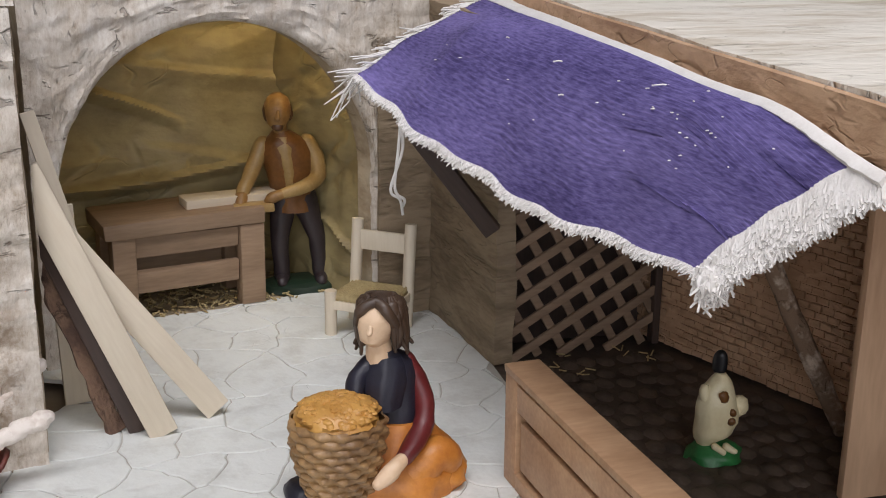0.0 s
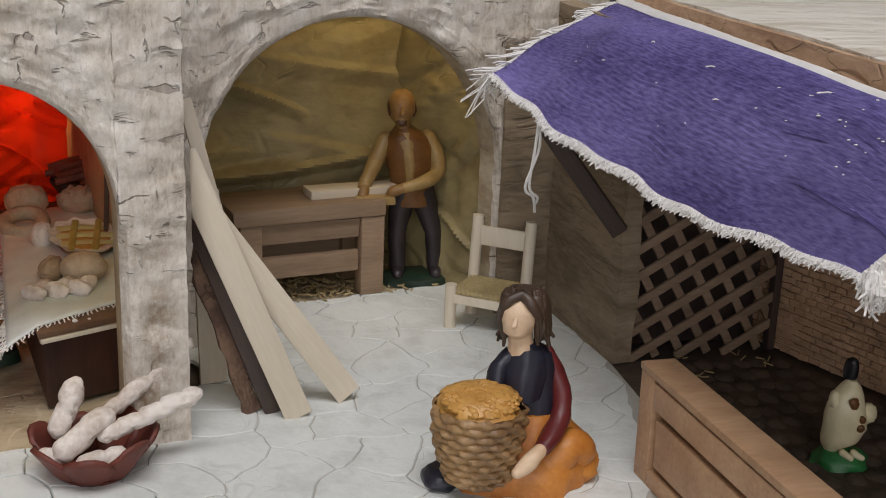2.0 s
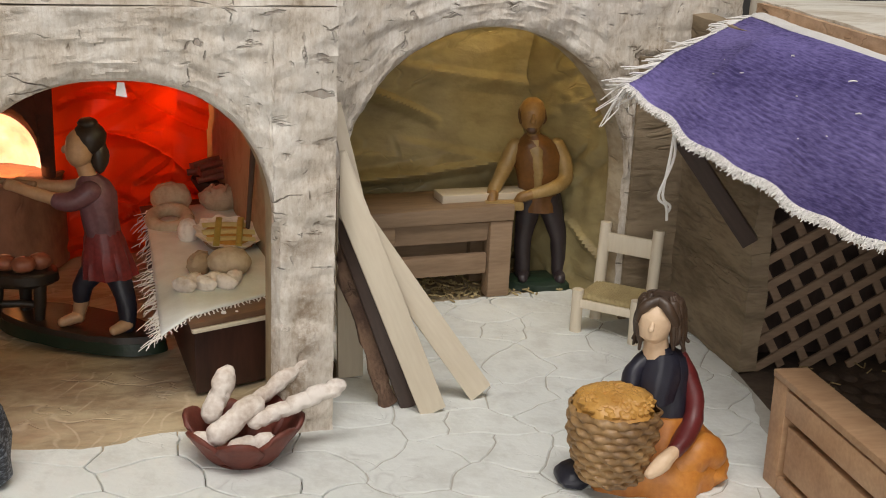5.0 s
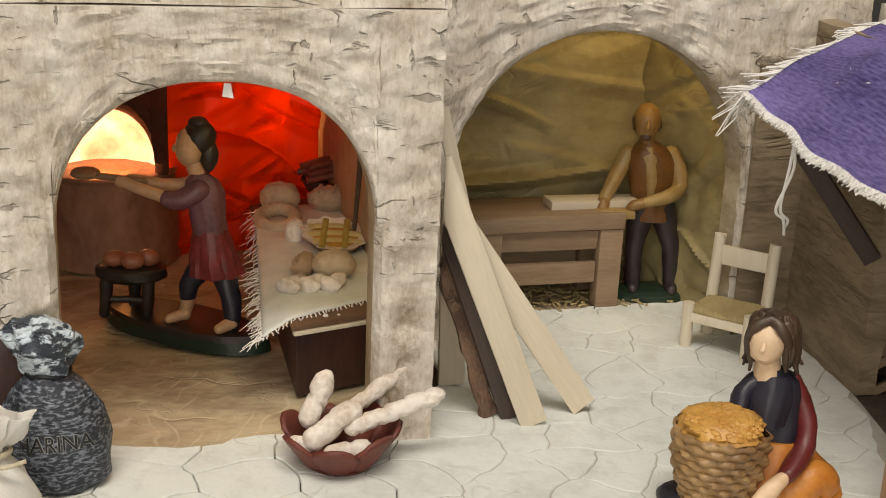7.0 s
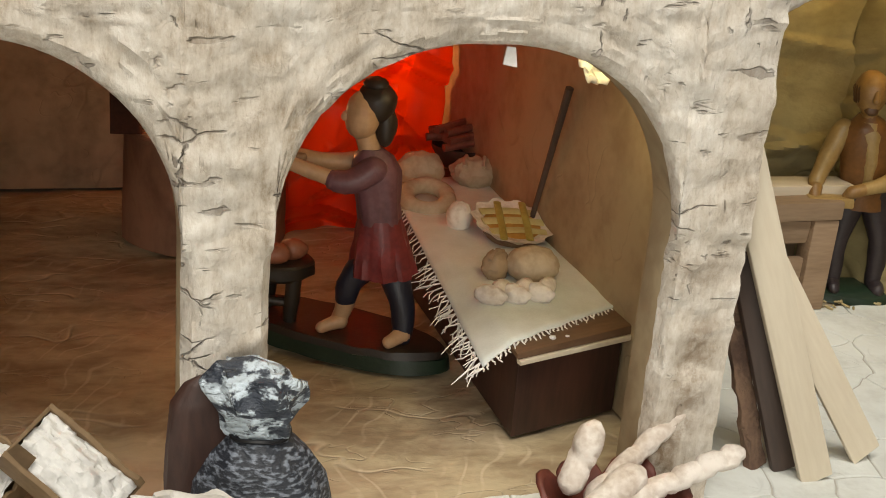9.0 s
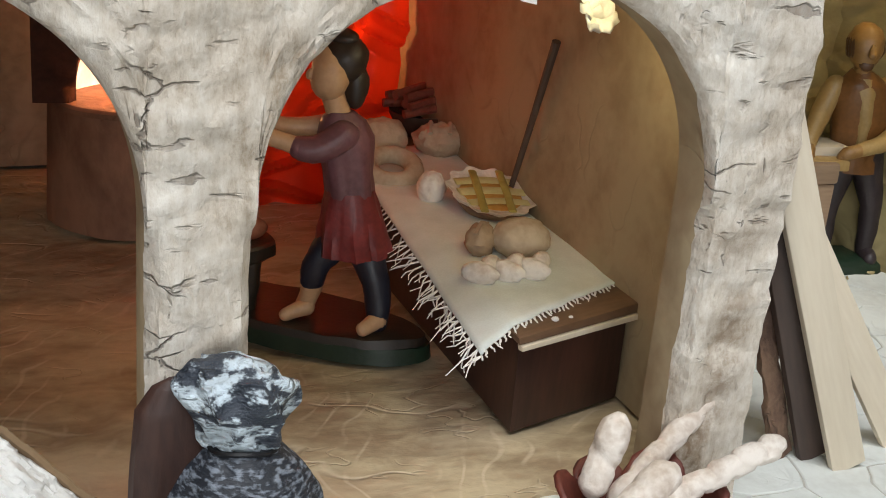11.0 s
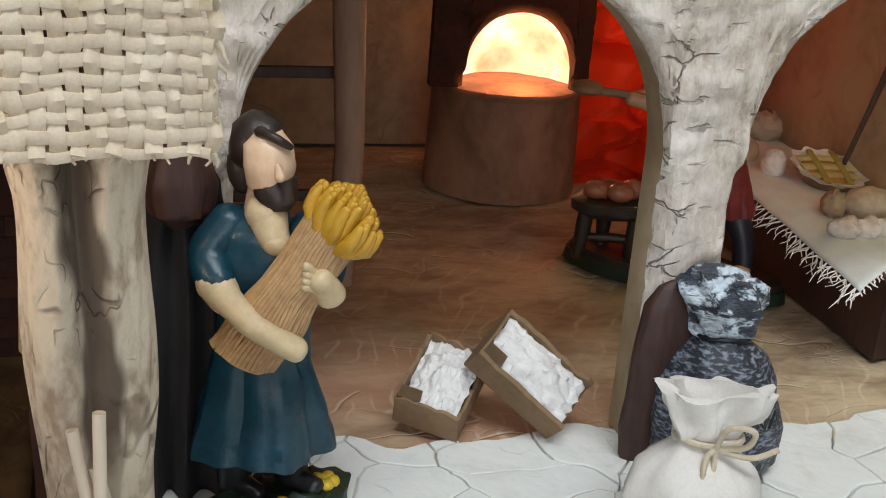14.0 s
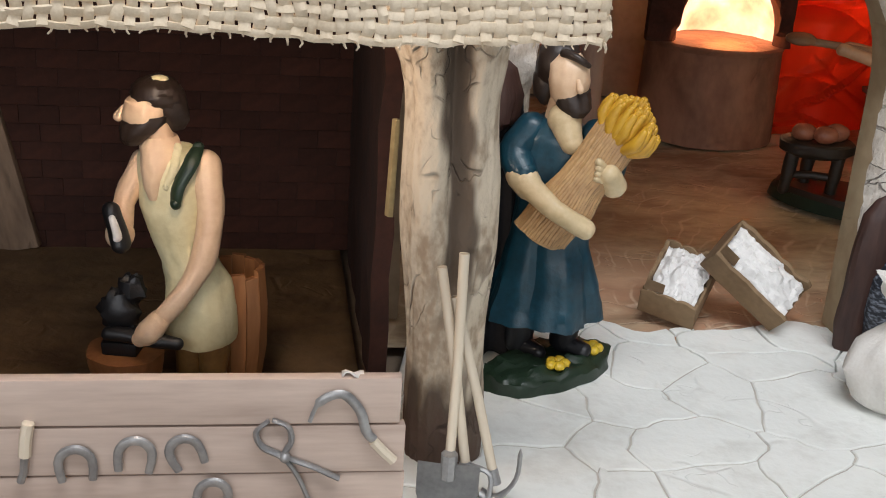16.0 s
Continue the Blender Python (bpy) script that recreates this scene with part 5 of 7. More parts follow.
def smith(bm):
    # 0 skin, 1 hair, 2 apron, 3 strap, 4 black, 5 stump, 6 trousers, 7 hammer highlight
    arm(bm, [(0.105, 0, 0.0), (0.105, 0, 0.24)], [0.042, 0.05], 6)
    arm(bm, [(0.025, 0.02, 0.0), (0.025, 0.02, 0.24)], [0.042, 0.05], 6)
    robe(bm, dense([(0.065, 0, 0.235, 0.108, 0.105), (0.065, 0, 0.25, 0.113, 0.108), (0.065, 0, 0.34, 0.112, 0.105), (0.055, 0, 0.44, 0.102, 0.092), (0.035, 0, 0.50, 0.088, 0.085), (0.01, 0, 0.56, 0.088, 0.082), (-0.015, 0, 0.68, 0.105, 0.092), (-0.018, 0, 0.77, 0.112, 0.09), (-0.02, 0, 0.83, 0.105, 0.08), (-0.025, 0, 0.86, 0.075, 0.062)]), 2, 0.025, 5, 1)
    # bare chest in the wide neck of the apron
    robe(bm, dense([(-0.055, -0.078, 0.715, 0.012, 0.02), (-0.055, -0.062, 0.76, 0.034, 0.042), (-0.05, -0.048, 0.82, 0.052, 0.052), (-0.045, -0.03, 0.868, 0.066, 0.056), (-0.05, -0.02, 0.90, 0.05, 0.048)]), 0, 0.0, 5)
    # apron strings and the dark strap
    arm(bm, [(-0.01, -0.085, 0.76), (0.008, -0.082, 0.82), (0.018, -0.05, 0.875)], [0.012, 0.013, 0.013], 2, 5, 0.7)
    arm(bm, [(0.065, -0.015, 0.872), (0.062, -0.06, 0.85), (0.036, -0.09, 0.79), (0.018, -0.098, 0.715)], [0.016, 0.022, 0.024, 0.018], 3, 5, 0.55)
    arm(bm, [(0.085, -0.005, 0.815), (0.112, -0.045, 0.68), (0.095, -0.095, 0.53), (0.035, -0.14, 0.42), (-0.015, -0.165, 0.36)], [0.046, 0.044, 0.038, 0.033, 0.028], 0)
    arm(bm, [(-0.015, -0.165, 0.36), (-0.045, -0.178, 0.325), (-0.07, -0.18, 0.30)], [0.034, 0.038, 0.026], 0)
    arm(bm, [(-0.105, 0, 0.80), (-0.145, -0.05, 0.71), (-0.145, -0.115, 0.635)], [0.042, 0.038, 0.034], 0)
    ball(bm, (-0.14, -0.135, 0.615), (0.040, 0.04, 0.046), 0)
    arm(bm, [(-0.155, -0.16, 0.70), (-0.122, -0.178, 0.60)], [0.026, 0.028], 4)
    # white sliver modelled as the highlight on the black hammer
    arm(bm, [(-0.145, -0.182, 0.685), (-0.124, -0.200, 0.63)], [0.012, 0.013], 7)
    start = len(bm.verts)
    tube(bm, [(-0.05, -0.02, 0.86), (-0.075, -0.03, 0.95)], 0.046, 12, 0)
    robe(bm, dense([(-0.125, -0.045, 0.905, 0.025, 0.025), (-0.115, -0.042, 0.935, 0.056, 0.055), (-0.108, -0.038, 0.98, 0.07, 0.07), (-0.10, -0.03, 1.03, 0.072, 0.072), (-0.09, -0.02, 1.07, 0.04, 0.04)]), 0, 0.0)
    # thick hair down to the nape, beard along the jaw
    ball(bm, (-0.074, -0.008, 1.048), (0.09, 0.088, 0.058), 1, 0.12, 16, 28, 18)
    robe(bm, dense([(-0.035, 0.02, 0.925, 0.035, 0.045), (-0.035, 0.015, 0.96, 0.055, 0.062), (-0.045, 0.01, 1.0, 0.066, 0.072), (-0.055, 0.005, 1.05, 0.07, 0.075)]), 1, 0.05, 6, 2)
    robe(bm, dense([(-0.142, -0.066, 0.885, 0.024, 0.022), (-0.136, -0.062, 0.905, 0.046, 0.042), (-0.122, -0.052, 0.932, 0.066, 0.058), (-0.108, -0.042, 0.958, 0.072, 0.066), (-0.09, -0.03, 0.985, 0.066, 0.068)]), 1, 0.05, 7)
    arm(bm, [(-0.172, -0.05, 1.0), (-0.186, -0.055, 0.972)], [0.012, 0.018], 0)
    ball(bm, (-0.06, -0.025, 1.105), (0.032, 0.022, 0.008), 2, 0.3, 20)
    shrink(bm, start, (-0.03, -0.02, 0.97), 0.90, (0.012, 0, -0.016))
    robe(bm, dense([(-0.14, -0.12, 0, 0.11, 0.11), (-0.14, -0.12, 0.12, 0.10, 0.10), (-0.14, -0.12, 0.225, 0.12, 0.115)]), 5, 0.05, 6)
    # black anvil on the stump
    box(bm, (-0.20, -0.17, 0.22), (-0.09, -0.07, 0.27), 0.012, 4)
    box(bm, (-0.185, -0.15, 0.265), (-0.105, -0.085, 0.33), 0.012, 4)
    arm(bm, [(-0.17, -0.165, 0.30), (-0.06, -0.172, 0.30), (0.045, -0.178, 0.292)], [0.024, 0.024, 0.020], 4)
    ball(bm, (-0.155, -0.12, 0.36), (0.06, 0.05, 0.07), 4, 0.4, 20)
    ball(bm, (-0.12, -0.10, 0.43), (0.045, 0.045, 0.045), 4, 0.4, 20)


figure("smith_figurine", (-5.42, 3.35, 0), 0, "painted clay blacksmith figurine in a cream apron at an anvil", [SKIN_PALE, HAIR, CREAM, GREEN, BLACK, BARREL_WOOD, SKIN_DARK, FRINGE], smith)
barrel = thing("barrel", (-5.30, 3.52, 0), 0, "small reddish brown wooden barrel beside the smith", "barrel")
for k in range(14):
    bm = bmesh.new()
    w0, w1 = 2 * math.pi * k / 14 + 0.012, 2 * math.pi * (k + 1) / 14 - 0.012
    rows = []
    for z, q in ((0, 0.10), (0.14, 0.12), (0.28, 0.122), (0.415 + 0.01 * math.sin(k * 3), 0.110)):
        rows.append([bm.verts.new(((q - d) * math.cos(w), (q - d) * math.sin(w), z)) for w, d in ((w0, 0), (w1, 0), (w1, 0.018), (w0, 0.018))])
    for a, c in zip(rows, rows[1:]):
        for i in range(4):
            bm.faces.new((a[i], a[(i + 1) % 4], c[(i + 1) % 4], c[i]))
    bm.faces.new(rows[0])
    bm.faces.new(rows[-1])
    part("stave", bm, BARREL_WOOD, barrel)
bm = bmesh.new()
loft(bm, [(0, 0, 0.30, 0.10, 0.10), (0, 0, 0.31, 0.098, 0.098)], 20)
part("lid", bm, WOOD_DARK, barrel)


def hen(bm):
    # 0 cream, 1 black, 2 grass, 3 brown spots
    loft(bm, dense([(0, 0, 0, 0.125, 0.10), (0, 0, 0.03, 0.12, 0.095), (0, 0, 0.065, 0.085, 0.065), (0, 0, 0.075, 0.03, 0.02)]), 28, 2, 0.07, 5)
    robe(bm, dense([(-0.05, 0, 0.06, 0.025, 0.025), (-0.04, 0, 0.09, 0.05, 0.05), (-0.012, 0, 0.12, 0.082, 0.07), (0.0, 0, 0.17, 0.095, 0.08), (0.0, 0, 0.22, 0.092, 0.078), (-0.008, 0, 0.27, 0.082, 0.07), (-0.008, 0, 0.32, 0.066, 0.058), (0.0, 0, 0.36, 0.042, 0.04), (0.004, 0, 0.385, 0.02, 0.02)]), 0, 0.02, 5, 1, 32)
    ball(bm, (0.095, 0.0, 0.225), (0.045, 0.04, 0.045), 0, 0.15, 12)
    ball(bm, (-0.07, -0.01, 0.30), (0.025, 0.03, 0.045), 0, 0.15, 12)
    for x, y, z, q in ((-0.008, -0.066, 0.305, 0.024), (0.028, -0.076, 0.235, 0.016), (0.022, -0.080, 0.195, 0.017)):
        ball(bm, (x, y, z), (q, 0.014, q * 1.15), 3, 0.2, 14)
    for x in (-0.03, 0.02):
        arm(bm, [(x, -0.06, 0.075), (x + 0.03, -0.085, 0.06)], [0.016, 0.012], 0)
    arm(bm, [(0.004, 0.02, 0.40), (0.006, 0.02, 0.455)], [0.03, 0.027], 1)


figure("hen_figurine", (1.38, 4.19, -0.01), 0, "cream speckled hen figurine on a green base", [HEN_CREAM, BLACK, GRASS, OCHRE], hen)

# ---- bakery things ----
GLOW_BRICK = glowing("glowing_brick", (1.0, 0.50, 0.18), 2.0)
_n = GLOW_BRICK.node_tree
_n.nodes["Principled BSDF"].inputs["Base Color"].default_value = (0.25, 0.10, 0.05, 1)
_t, _r, _c, _k = (_n.nodes.new("ShaderNode" + k) for k in ("TexNoise", "MapRange", "TexCoord", "ValToRGB"))
_t.inputs["Scale"].default_value, _t.inputs["Detail"].default_value = 34, 5
_r.inputs["From Min"].default_value, _r.inputs["From Max"].default_value, _r.inputs["To Min"].default_value, _r.inputs["To Max"].default_value = 0.3, 0.62, 1.0, 2.1
_k.color_ramp.elements[0].position, _k.color_ramp.elements[0].color = 0.3, (1.0, 0.40, 0.15, 1)
_k.color_ramp.elements[1].position, _k.color_ramp.elements[1].color = 0.6, (1.0, 0.72, 0.42, 1)
_n.links.new(_c.outputs["Object"], _t.inputs["Vector"])
_n.links.new(_t.outputs["Fac"], _r.inputs["Value"])
_n.links.new(_t.outputs["Fac"], _k.inputs[0])
_n.links.new(_k.outputs[0], _n.nodes["Principled BSDF"].inputs["Emission Color"])
_n.links.new(_r.outputs[0], _n.nodes["Principled BSDF"].inputs["Emission Strength"])
oven = thing("bread_oven", (-3.3, 6.85, 0), 8, "clay bread oven with a glowing domed mouth", "oven")
bm = bmesh.new()
loft(bm, [(0, 0.35, 0, 0.42, 0.40), (0, 0.35, 0.25, 0.41, 0.39), (0, 0.35, 0.54, 0.40, 0.38)], 28, 0, 0.012, 6)
part("base", bm, OVEN_STONE, oven)
bm = bmesh.new()
loft(bm, [(0, 0.34, 0.54, 0.405, 0.385), (0, 0.34, 0.565, 0.415, 0.395), (0, 0.34, 0.578, 0.405, 0.385)], 40, 0, 0.01, 5)
part("hearth_slab", bm, OVEN_STONE, oven)
hood = facade("hood", -0.46, 0.37, 1.6, [(-0.28, 0.29, 0.64, 0.97, 2.1)], 0.08, DARK_BRICK, oven.matrix_world @ place_matrix(0, 0.10, 0.0), seed=12.0, bottom=0.58)
hood.parent = oven
hood.matrix_world = oven.matrix_world @ place_matrix(0, 0.10, 0.0)
del hood["kind"]
bm = bmesh.new()
ball(bm, (0, 0, 0), 1.0, seg=24, rings=12)
bmesh.ops.delete(bm, geom=[v for v in bm.verts if v.co.y < -0.02 or v.co.z < -0.05], context="VERTS")
for v in bm.verts:
    v.co = Vector((v.co.x * 0.33, 0.16 + v.co.y * 0.35, 0.58 + v.co.z * 0.42)) * (1 + 0.03 * noise.noise(v.co * 4))
part("chamber", bm, GLOW_BRICK, oven, "glowing brick inside")

post = thing("wooden_post", (-4.115, 5.62, 0), 0, "slim reddish wooden post standing in the bakery", "post")
bm = bmesh.new()
tube(bm, [(-0.02, 0, 0), (0.0, 0, 0.6), (-0.03, 0, 1.2), (-0.06, 0, 1.84)], [0.065, 0.06, 0.07, 0.075], 10, rough=0.06)
part("shaft", bm, POST_WOOD, post)

rail_fence = thing("rail_fence", (-4.115, 5.64, 0), 13, "dark wooden rails with a thin post in the bakery", "fence")
for z in (0.36, 0.885):
    bm = bmesh.new()
    box(bm, (-0.52, 0.05, z - 0.022), (-0.02, 0.09, z + 0.022), 0.006, jitter=0.006)
    part("rail", bm, WOOD_DARK, rail_fence)
bm = bmesh.new()
tube(bm, [(-0.50, 0.09, 0), (-0.50, 0.09, 0.9), (-0.51, 0.09, 1.8)], 0.035, 10, rough=0.06)
part("post", bm, WOOD_BROWN, rail_fence)
bundle = thing("dark_bundle", (-3.045, 4.28, 0), 13, "dark brown leathery bundle behind the black sack", "sack")
bm = bmesh.new()
robe(bm, dense([(0, 0, 0, 0.10, 0.05), (0, 0, 0.1, 0.11, 0.055), (0, 0, 0.4, 0.10, 0.05), (0.0, 0, 0.54, 0.085, 0.045), (0.01, 0, 0.60, 0.055, 0.03), (0.01, 0, 0.62, 0.02, 0.01)], 6), 0, 0.06, 7, 2)
part("body", bm, BUNDLE, bundle)

# ---- counter with cloth and breads ----
cab = thing("bread_counter", (-2.0, 5.07, 0), 30, "dark red wooden counter with a worn top", "counter")


def skew(bm):
    """Sets the sides parallel to the bakery's side wall."""
    for v in bm.verts:
        v.co.x += 0.305 * v.co.y
    return bm


bm = bmesh.new()
box(bm, (0.02, 0.03, 0), (0.53, 1.95, 0.345), 0.012, jitter=0.004)
part("body", skew(bm), WOOD_RED, cab)
bm = bmesh.new()
box(bm, (-0.01, -0.01, 0.347), (0.565, 2.0, 0.378), 0.008, jitter=0.008)
counter_top = part("top", skew(bm), COUNTER_TOP, cab)
bm = bmesh.new()
box(bm, (0.0, -0.016, 0.326), (0.55, 0.010, 0.345), 0.003, jitter=0.004)
part("trim", bm, WOOD_PALE, counter_top, "chipped pale edging strip")


def strands(bm, roots, direction, length, width, seed=0, droop=0.3, wild=0.4, mi=0, seg=3, sides=4):
    """Loose threads hanging from a row of points."""
    r = rnd(seed)
    d = Vector(direction)
    for p in roots:
        v = (d + Vector((r.uniform(-wild, wild), r.uniform(-wild, wild), r.uniform(-wild, wild) * 0.5))).normalized()
        n = length * r.uniform(0.6, 1.3)
        pts = [Vector(p) + v * n * (k / seg) + Vector((r.uniform(-1, 1), r.uniform(-1, 1), -droop * k / seg)) * n * 0.25 * (k / seg) for k in range(seg + 1)]
        tube(bm, pts, [width * (1 - 0.5 * k / seg) for k in range(seg + 1)], sides, mi)


cloth = thing("bread_cloth", (0, 0, 0), 0, "grey linen cloth with frayed edges on the counter", "cloth")
A, B, C, D = Vector((-2.13, 5.03, 0.384)), Vector((-1.53, 5.53, 0.384)), Vector((-1.88, 7.25, 0.384)), Vector((-2.42, 6.95, 0.384))
bm = bmesh.new()


def cloth_drop(p):
    """How far the cloth hangs below the counter where it overhangs its left side."""
    q = Matrix.Rotation(radians(-30), 3, "Z") @ (p - Vector((-2.0, 5.07, 0)))
    over = max(0.0, 0.305 * q.y - q.x) + max(0.0, -q.y)
    return Vector((0, 0, 0.006 * noise.noise(p * 6) + 0.004 - min(0.12, 0.45 * over)))


grid = [[None] * 37 for _ in range(49)]
for j in range(49):
    for i in range(37):
        u, v = i / 36, j / 48
        p = (A * (1 - u) + B * u) * (1 - v) + (D * (1 - u) + C * u) * v
        p += Vector((0, 0.02 * noise.noise(Vector((u * 9, 0, 3))), 0)) * (1 - v)
        grid[j][i] = bm.verts.new(p + cloth_drop(p))
for j in range(48):
    for i in range(36):
        bm.faces.new((grid[j][i], grid[j][i + 1], grid[j + 1][i + 1], grid[j + 1][i]))
left_edge = [grid[j][0].co.copy() for j in range(0, 49)]
front_edge = [grid[0][i].co.copy() for i in range(0, 37)]
linen = solidify(part("fabric", bm, LINEN, cloth), 0.008, 1.0)
bm = bmesh.new()
strands(bm, left_edge + left_edge[:24] + left_edge[:14], (-0.8, -0.5, -0.35), 0.085, 0.004, 3, 0.7, 0.8)
strands(bm, front_edge, (0.2, -1, -0.2), 0.025, 0.005, 4, 0.5, 0.4)
tagged(part("fringe", bm, FRINGE, linen, "frayed pale threads"), kind="stuff")


def lump_thing(name, place, radii, mats, label, category, lumps=0.1, turn=0, group="breads", cuts=0, rx=0, freq=8):
    bm = bmesh.new()
    ball(bm, (0, 0, 0), radii, 0, lumps, freq, 36, 24)
    for k in range(cuts):
        x = (k - (cuts - 1) / 2) * radii[0] * 1.5 / max(1, cuts)
        tube(bm, smooth_line([(x - 0.01, -radii[1] * 0.75, radii[2] * 0.62), (x, 0, radii[2] * 1.0), (x + 0.01, radii[1] * 0.75, radii[2] * 0.62)]), 0.012, 6)
    for v in bm.verts:
        # rough, cracked crust
        p = v.co + Vector(place)
        v.co *= 1 + 0.35 * lumps * noise.noise(p * 26) + 0.25 * lumps * noise.noise(p * 60)
    ob = part(name, bm, mats)
    ob.matrix_world = place_matrix(*place, rx, 0, turn)
    return tagged(ob, label, category, group)


lump_thing("round_loaf", (-1.865, 5.76, 0.452), (0.112, 0.102, 0.078), BREAD, "large smooth round loaf on the linen cloth", "bread", 0.06, 10)
lump_thing("brown_loaf", (-2.015, 5.765, 0.44), (0.056, 0.088, 0.062), BREAD_BROWN, "darker oval loaf beside the round loaf", "bread", 0.16, -20, cuts=1)
braid = thing("braided_bread", (-1.95, 5.52, 0.404), 14, "small pale braided bread on the linen cloth", "bread", "breads")
for k in range(6):
    # two strands crossing, each lobe slanted over the last
    bm = bmesh.new()
    turn = Matrix.Rotation(radians(48 if k % 2 else -40), 4, "Z")
    ball(bm, (0, 0, 0), (0.068, 0.034, 0.040), 0, 0.14, 14, 20, 14)
    bmesh.ops.rotate(bm, cent=(0, 0, 0), matrix=turn, verts=bm.verts)
    bmesh.ops.translate(bm, vec=(-0.125 + 0.050 * k, 0.018 if k % 2 else -0.018, 0.022 + 0.006 * (k % 2)), verts=bm.verts)
    part("strand", bm, DOUGH, braid)
lump_thing("bread_roll", (-2.12, 6.34, 0.445), (0.06, 0.06, 0.075), DOUGH, "small upright bread roll on the cloth", "bread", 0.06)

pie = thing("pie_basket", (-1.90, 6.24, 0.392), 13, "shallow fluted pale basket with yellow pie strips", "basket", tilt=(12, 3))
pie.scale = (1.1, 1.1, 0.62)
bm = bmesh.new()
loft(bm, [(0, 0, 0, 0.09, 0.09), (0, 0, 0.05, 0.12, 0.12), (0, 0, 0.11, 0.15, 0.15)], 30)
part("base", bm, WOOD_BROWN, pie, "brown lower dish")
bm = bmesh.new()
n = 66
rows = [[bm.verts.new((q * (1 + f * math.cos(11 * 2 * math.pi * k / n)) * math.cos(2 * math.pi * k / n), q * (1 + f * math.cos(11 * 2 * math.pi * k / n)) * math.sin(2 * math.pi * k / n), z + 0.5 * f * q * math.cos(11 * 2 * math.pi * k / n))) for k in range(n)]
        for q, z, f in ((0.02, 0.112, 0), (0.09, 0.114, 0), (0.125, 0.125, 0.03), (0.15, 0.14, 0.05), (0.168, 0.15, 0.06), (0.164, 0.14, 0.06), (0.14, 0.10, 0.05))]
for a, c in zip(rows, rows[1:]):
    for k in range(n):
        bm.faces.new((a[k], a[(k + 1) % n], c[(k + 1) % n], c[k]))
part("fluted_rim", bm, DOUGH, pie, "pale scalloped crust")
bm = bmesh.new()
ball(bm, (0, 0, 0.12), (0.12, 0.12, 0.022), 0, 0.1, seg=24)
filling = part("filling", bm, GRAIN, pie, "golden filling")
for x0, x1, y, q, mt, lab in ((-0.12, 0.12, 0.075, 0.024, PIE_PALE, "pale pastry strip"), (-0.13, 0.13, 0.0, 0.026, PIE_PALE, "pale pastry strip"), (-0.12, 0.12, -0.075, 0.022, PIE_PALE, "pale pastry strip")):
    bm = bmesh.new()
    tube(bm, smooth_line([(x0, y, 0.138), (0, y + 0.006, 0.146), (x1, y, 0.138)]), q, 10, 0, 0.35, rough=0.05)
    part("strip", bm, mt, filling, lab)
for x in (-0.055, 0.055):
    bm = bmesh.new()
    tube(bm, smooth_line([(x - 0.03, -0.145, 0.148), (x, 0, 0.156), (x + 0.03, 0.145, 0.148)]), 0.016, 10, 0, 0.6, rough=0.05)
    part("strip", bm, PIE_YELLOW, filling, "olive yellow pastry strip")

tray = thing("sausage_dish", (-2.0, 7.40, 0.384), 13, "dark dish heaped with thin brown sausages", "dish")
bm = bmesh.new()
loft(bm, [(0, 0, 0, 0.13, 0.12), (0, 0, 0.10, 0.19, 0.17), (0, 0, 0.115, 0.19, 0.17), (0, 0, 0.07, 0.16, 0.14)], 24, 0, 0.015, 12)
dish = part("dish", bm, WOOD_DARK, tray)
r = rnd(5)
for k in range(8):
    bm = bmesh.new()
    w, y = r.uniform(-0.6, 0.6), -0.12 + 0.03 * k
    d = Vector((math.cos(w), math.sin(w), 0)) * 0.19
    c = Vector((r.uniform(-0.03, 0.03), y, 0.135 + 0.035 * (k % 3)))
    tube(bm, smooth_line([c - d, c + Vector((0, 0, 0.02)), c + d]), 0.022, 8)
    part("sausage", bm, SAUSAGE, tray)

ring = thing("ring_bread", (-2.25, 6.64, 0.432), 0, "brown ring bread lying on the cloth", "bread", "breads", tilt=(18, 0))
bm = bmesh.new()
pts = [(0.10 * math.cos(w), 0.10 * math.sin(w), 0) for w in [2 * math.pi * k / 24 for k in range(24)]]
tube(bm, pts + [pts[0]], 0.042, 10, 0, 1, False)
part("ring", bm, BREAD, ring)
lump_thing("tall_loaf", (-1.99, 7.02, 0.457), (0.12, 0.10, 0.08), BREAD, "domed brown loaf standing behind the pie", "bread", 0.16, cuts=2)
lump_thing("cream_loaf", (-2.27, 6.93, 0.477), (0.12, 0.09, 0.1), BREAD, "rough brown loaf at the back of the counter", "bread", 0.1)

stick = thing("oven_stick", (-1.80, 6.35, 0.38), 0, "thin dark wooden stick leaning on the wall", "stick")
bm = bmesh.new()
tube(bm, [(0, 0, 0), (0.03, -0.14, 0.36), (0.06, -0.29, 0.75)], [0.012, 0.014, 0.018], 8)
part("shaft", bm, WOOD_DARK, stick)
tag = thing("paper_tag", (-2.21, 4.58, 1.535), 13, "small scrap of cream tape under the arch", "tape")
bm = bmesh.new()
tri = [[bm.verts.new((x, y, z)) for x, z in ((-0.012, 0.03), (0.014, 0.028), (0.024, -0.03), (-0.02, -0.022))] for y in (-0.004, 0.004)]
bm.faces.new(tri[0])
bm.faces.new(tri[1])
for k in range(4):
    bm.faces.new((tri[0][k], tri[0][(k + 1) % 4], tri[1][(k + 1) % 4], tri[1][k]))
part("scrap", bm, FRINGE, tag)

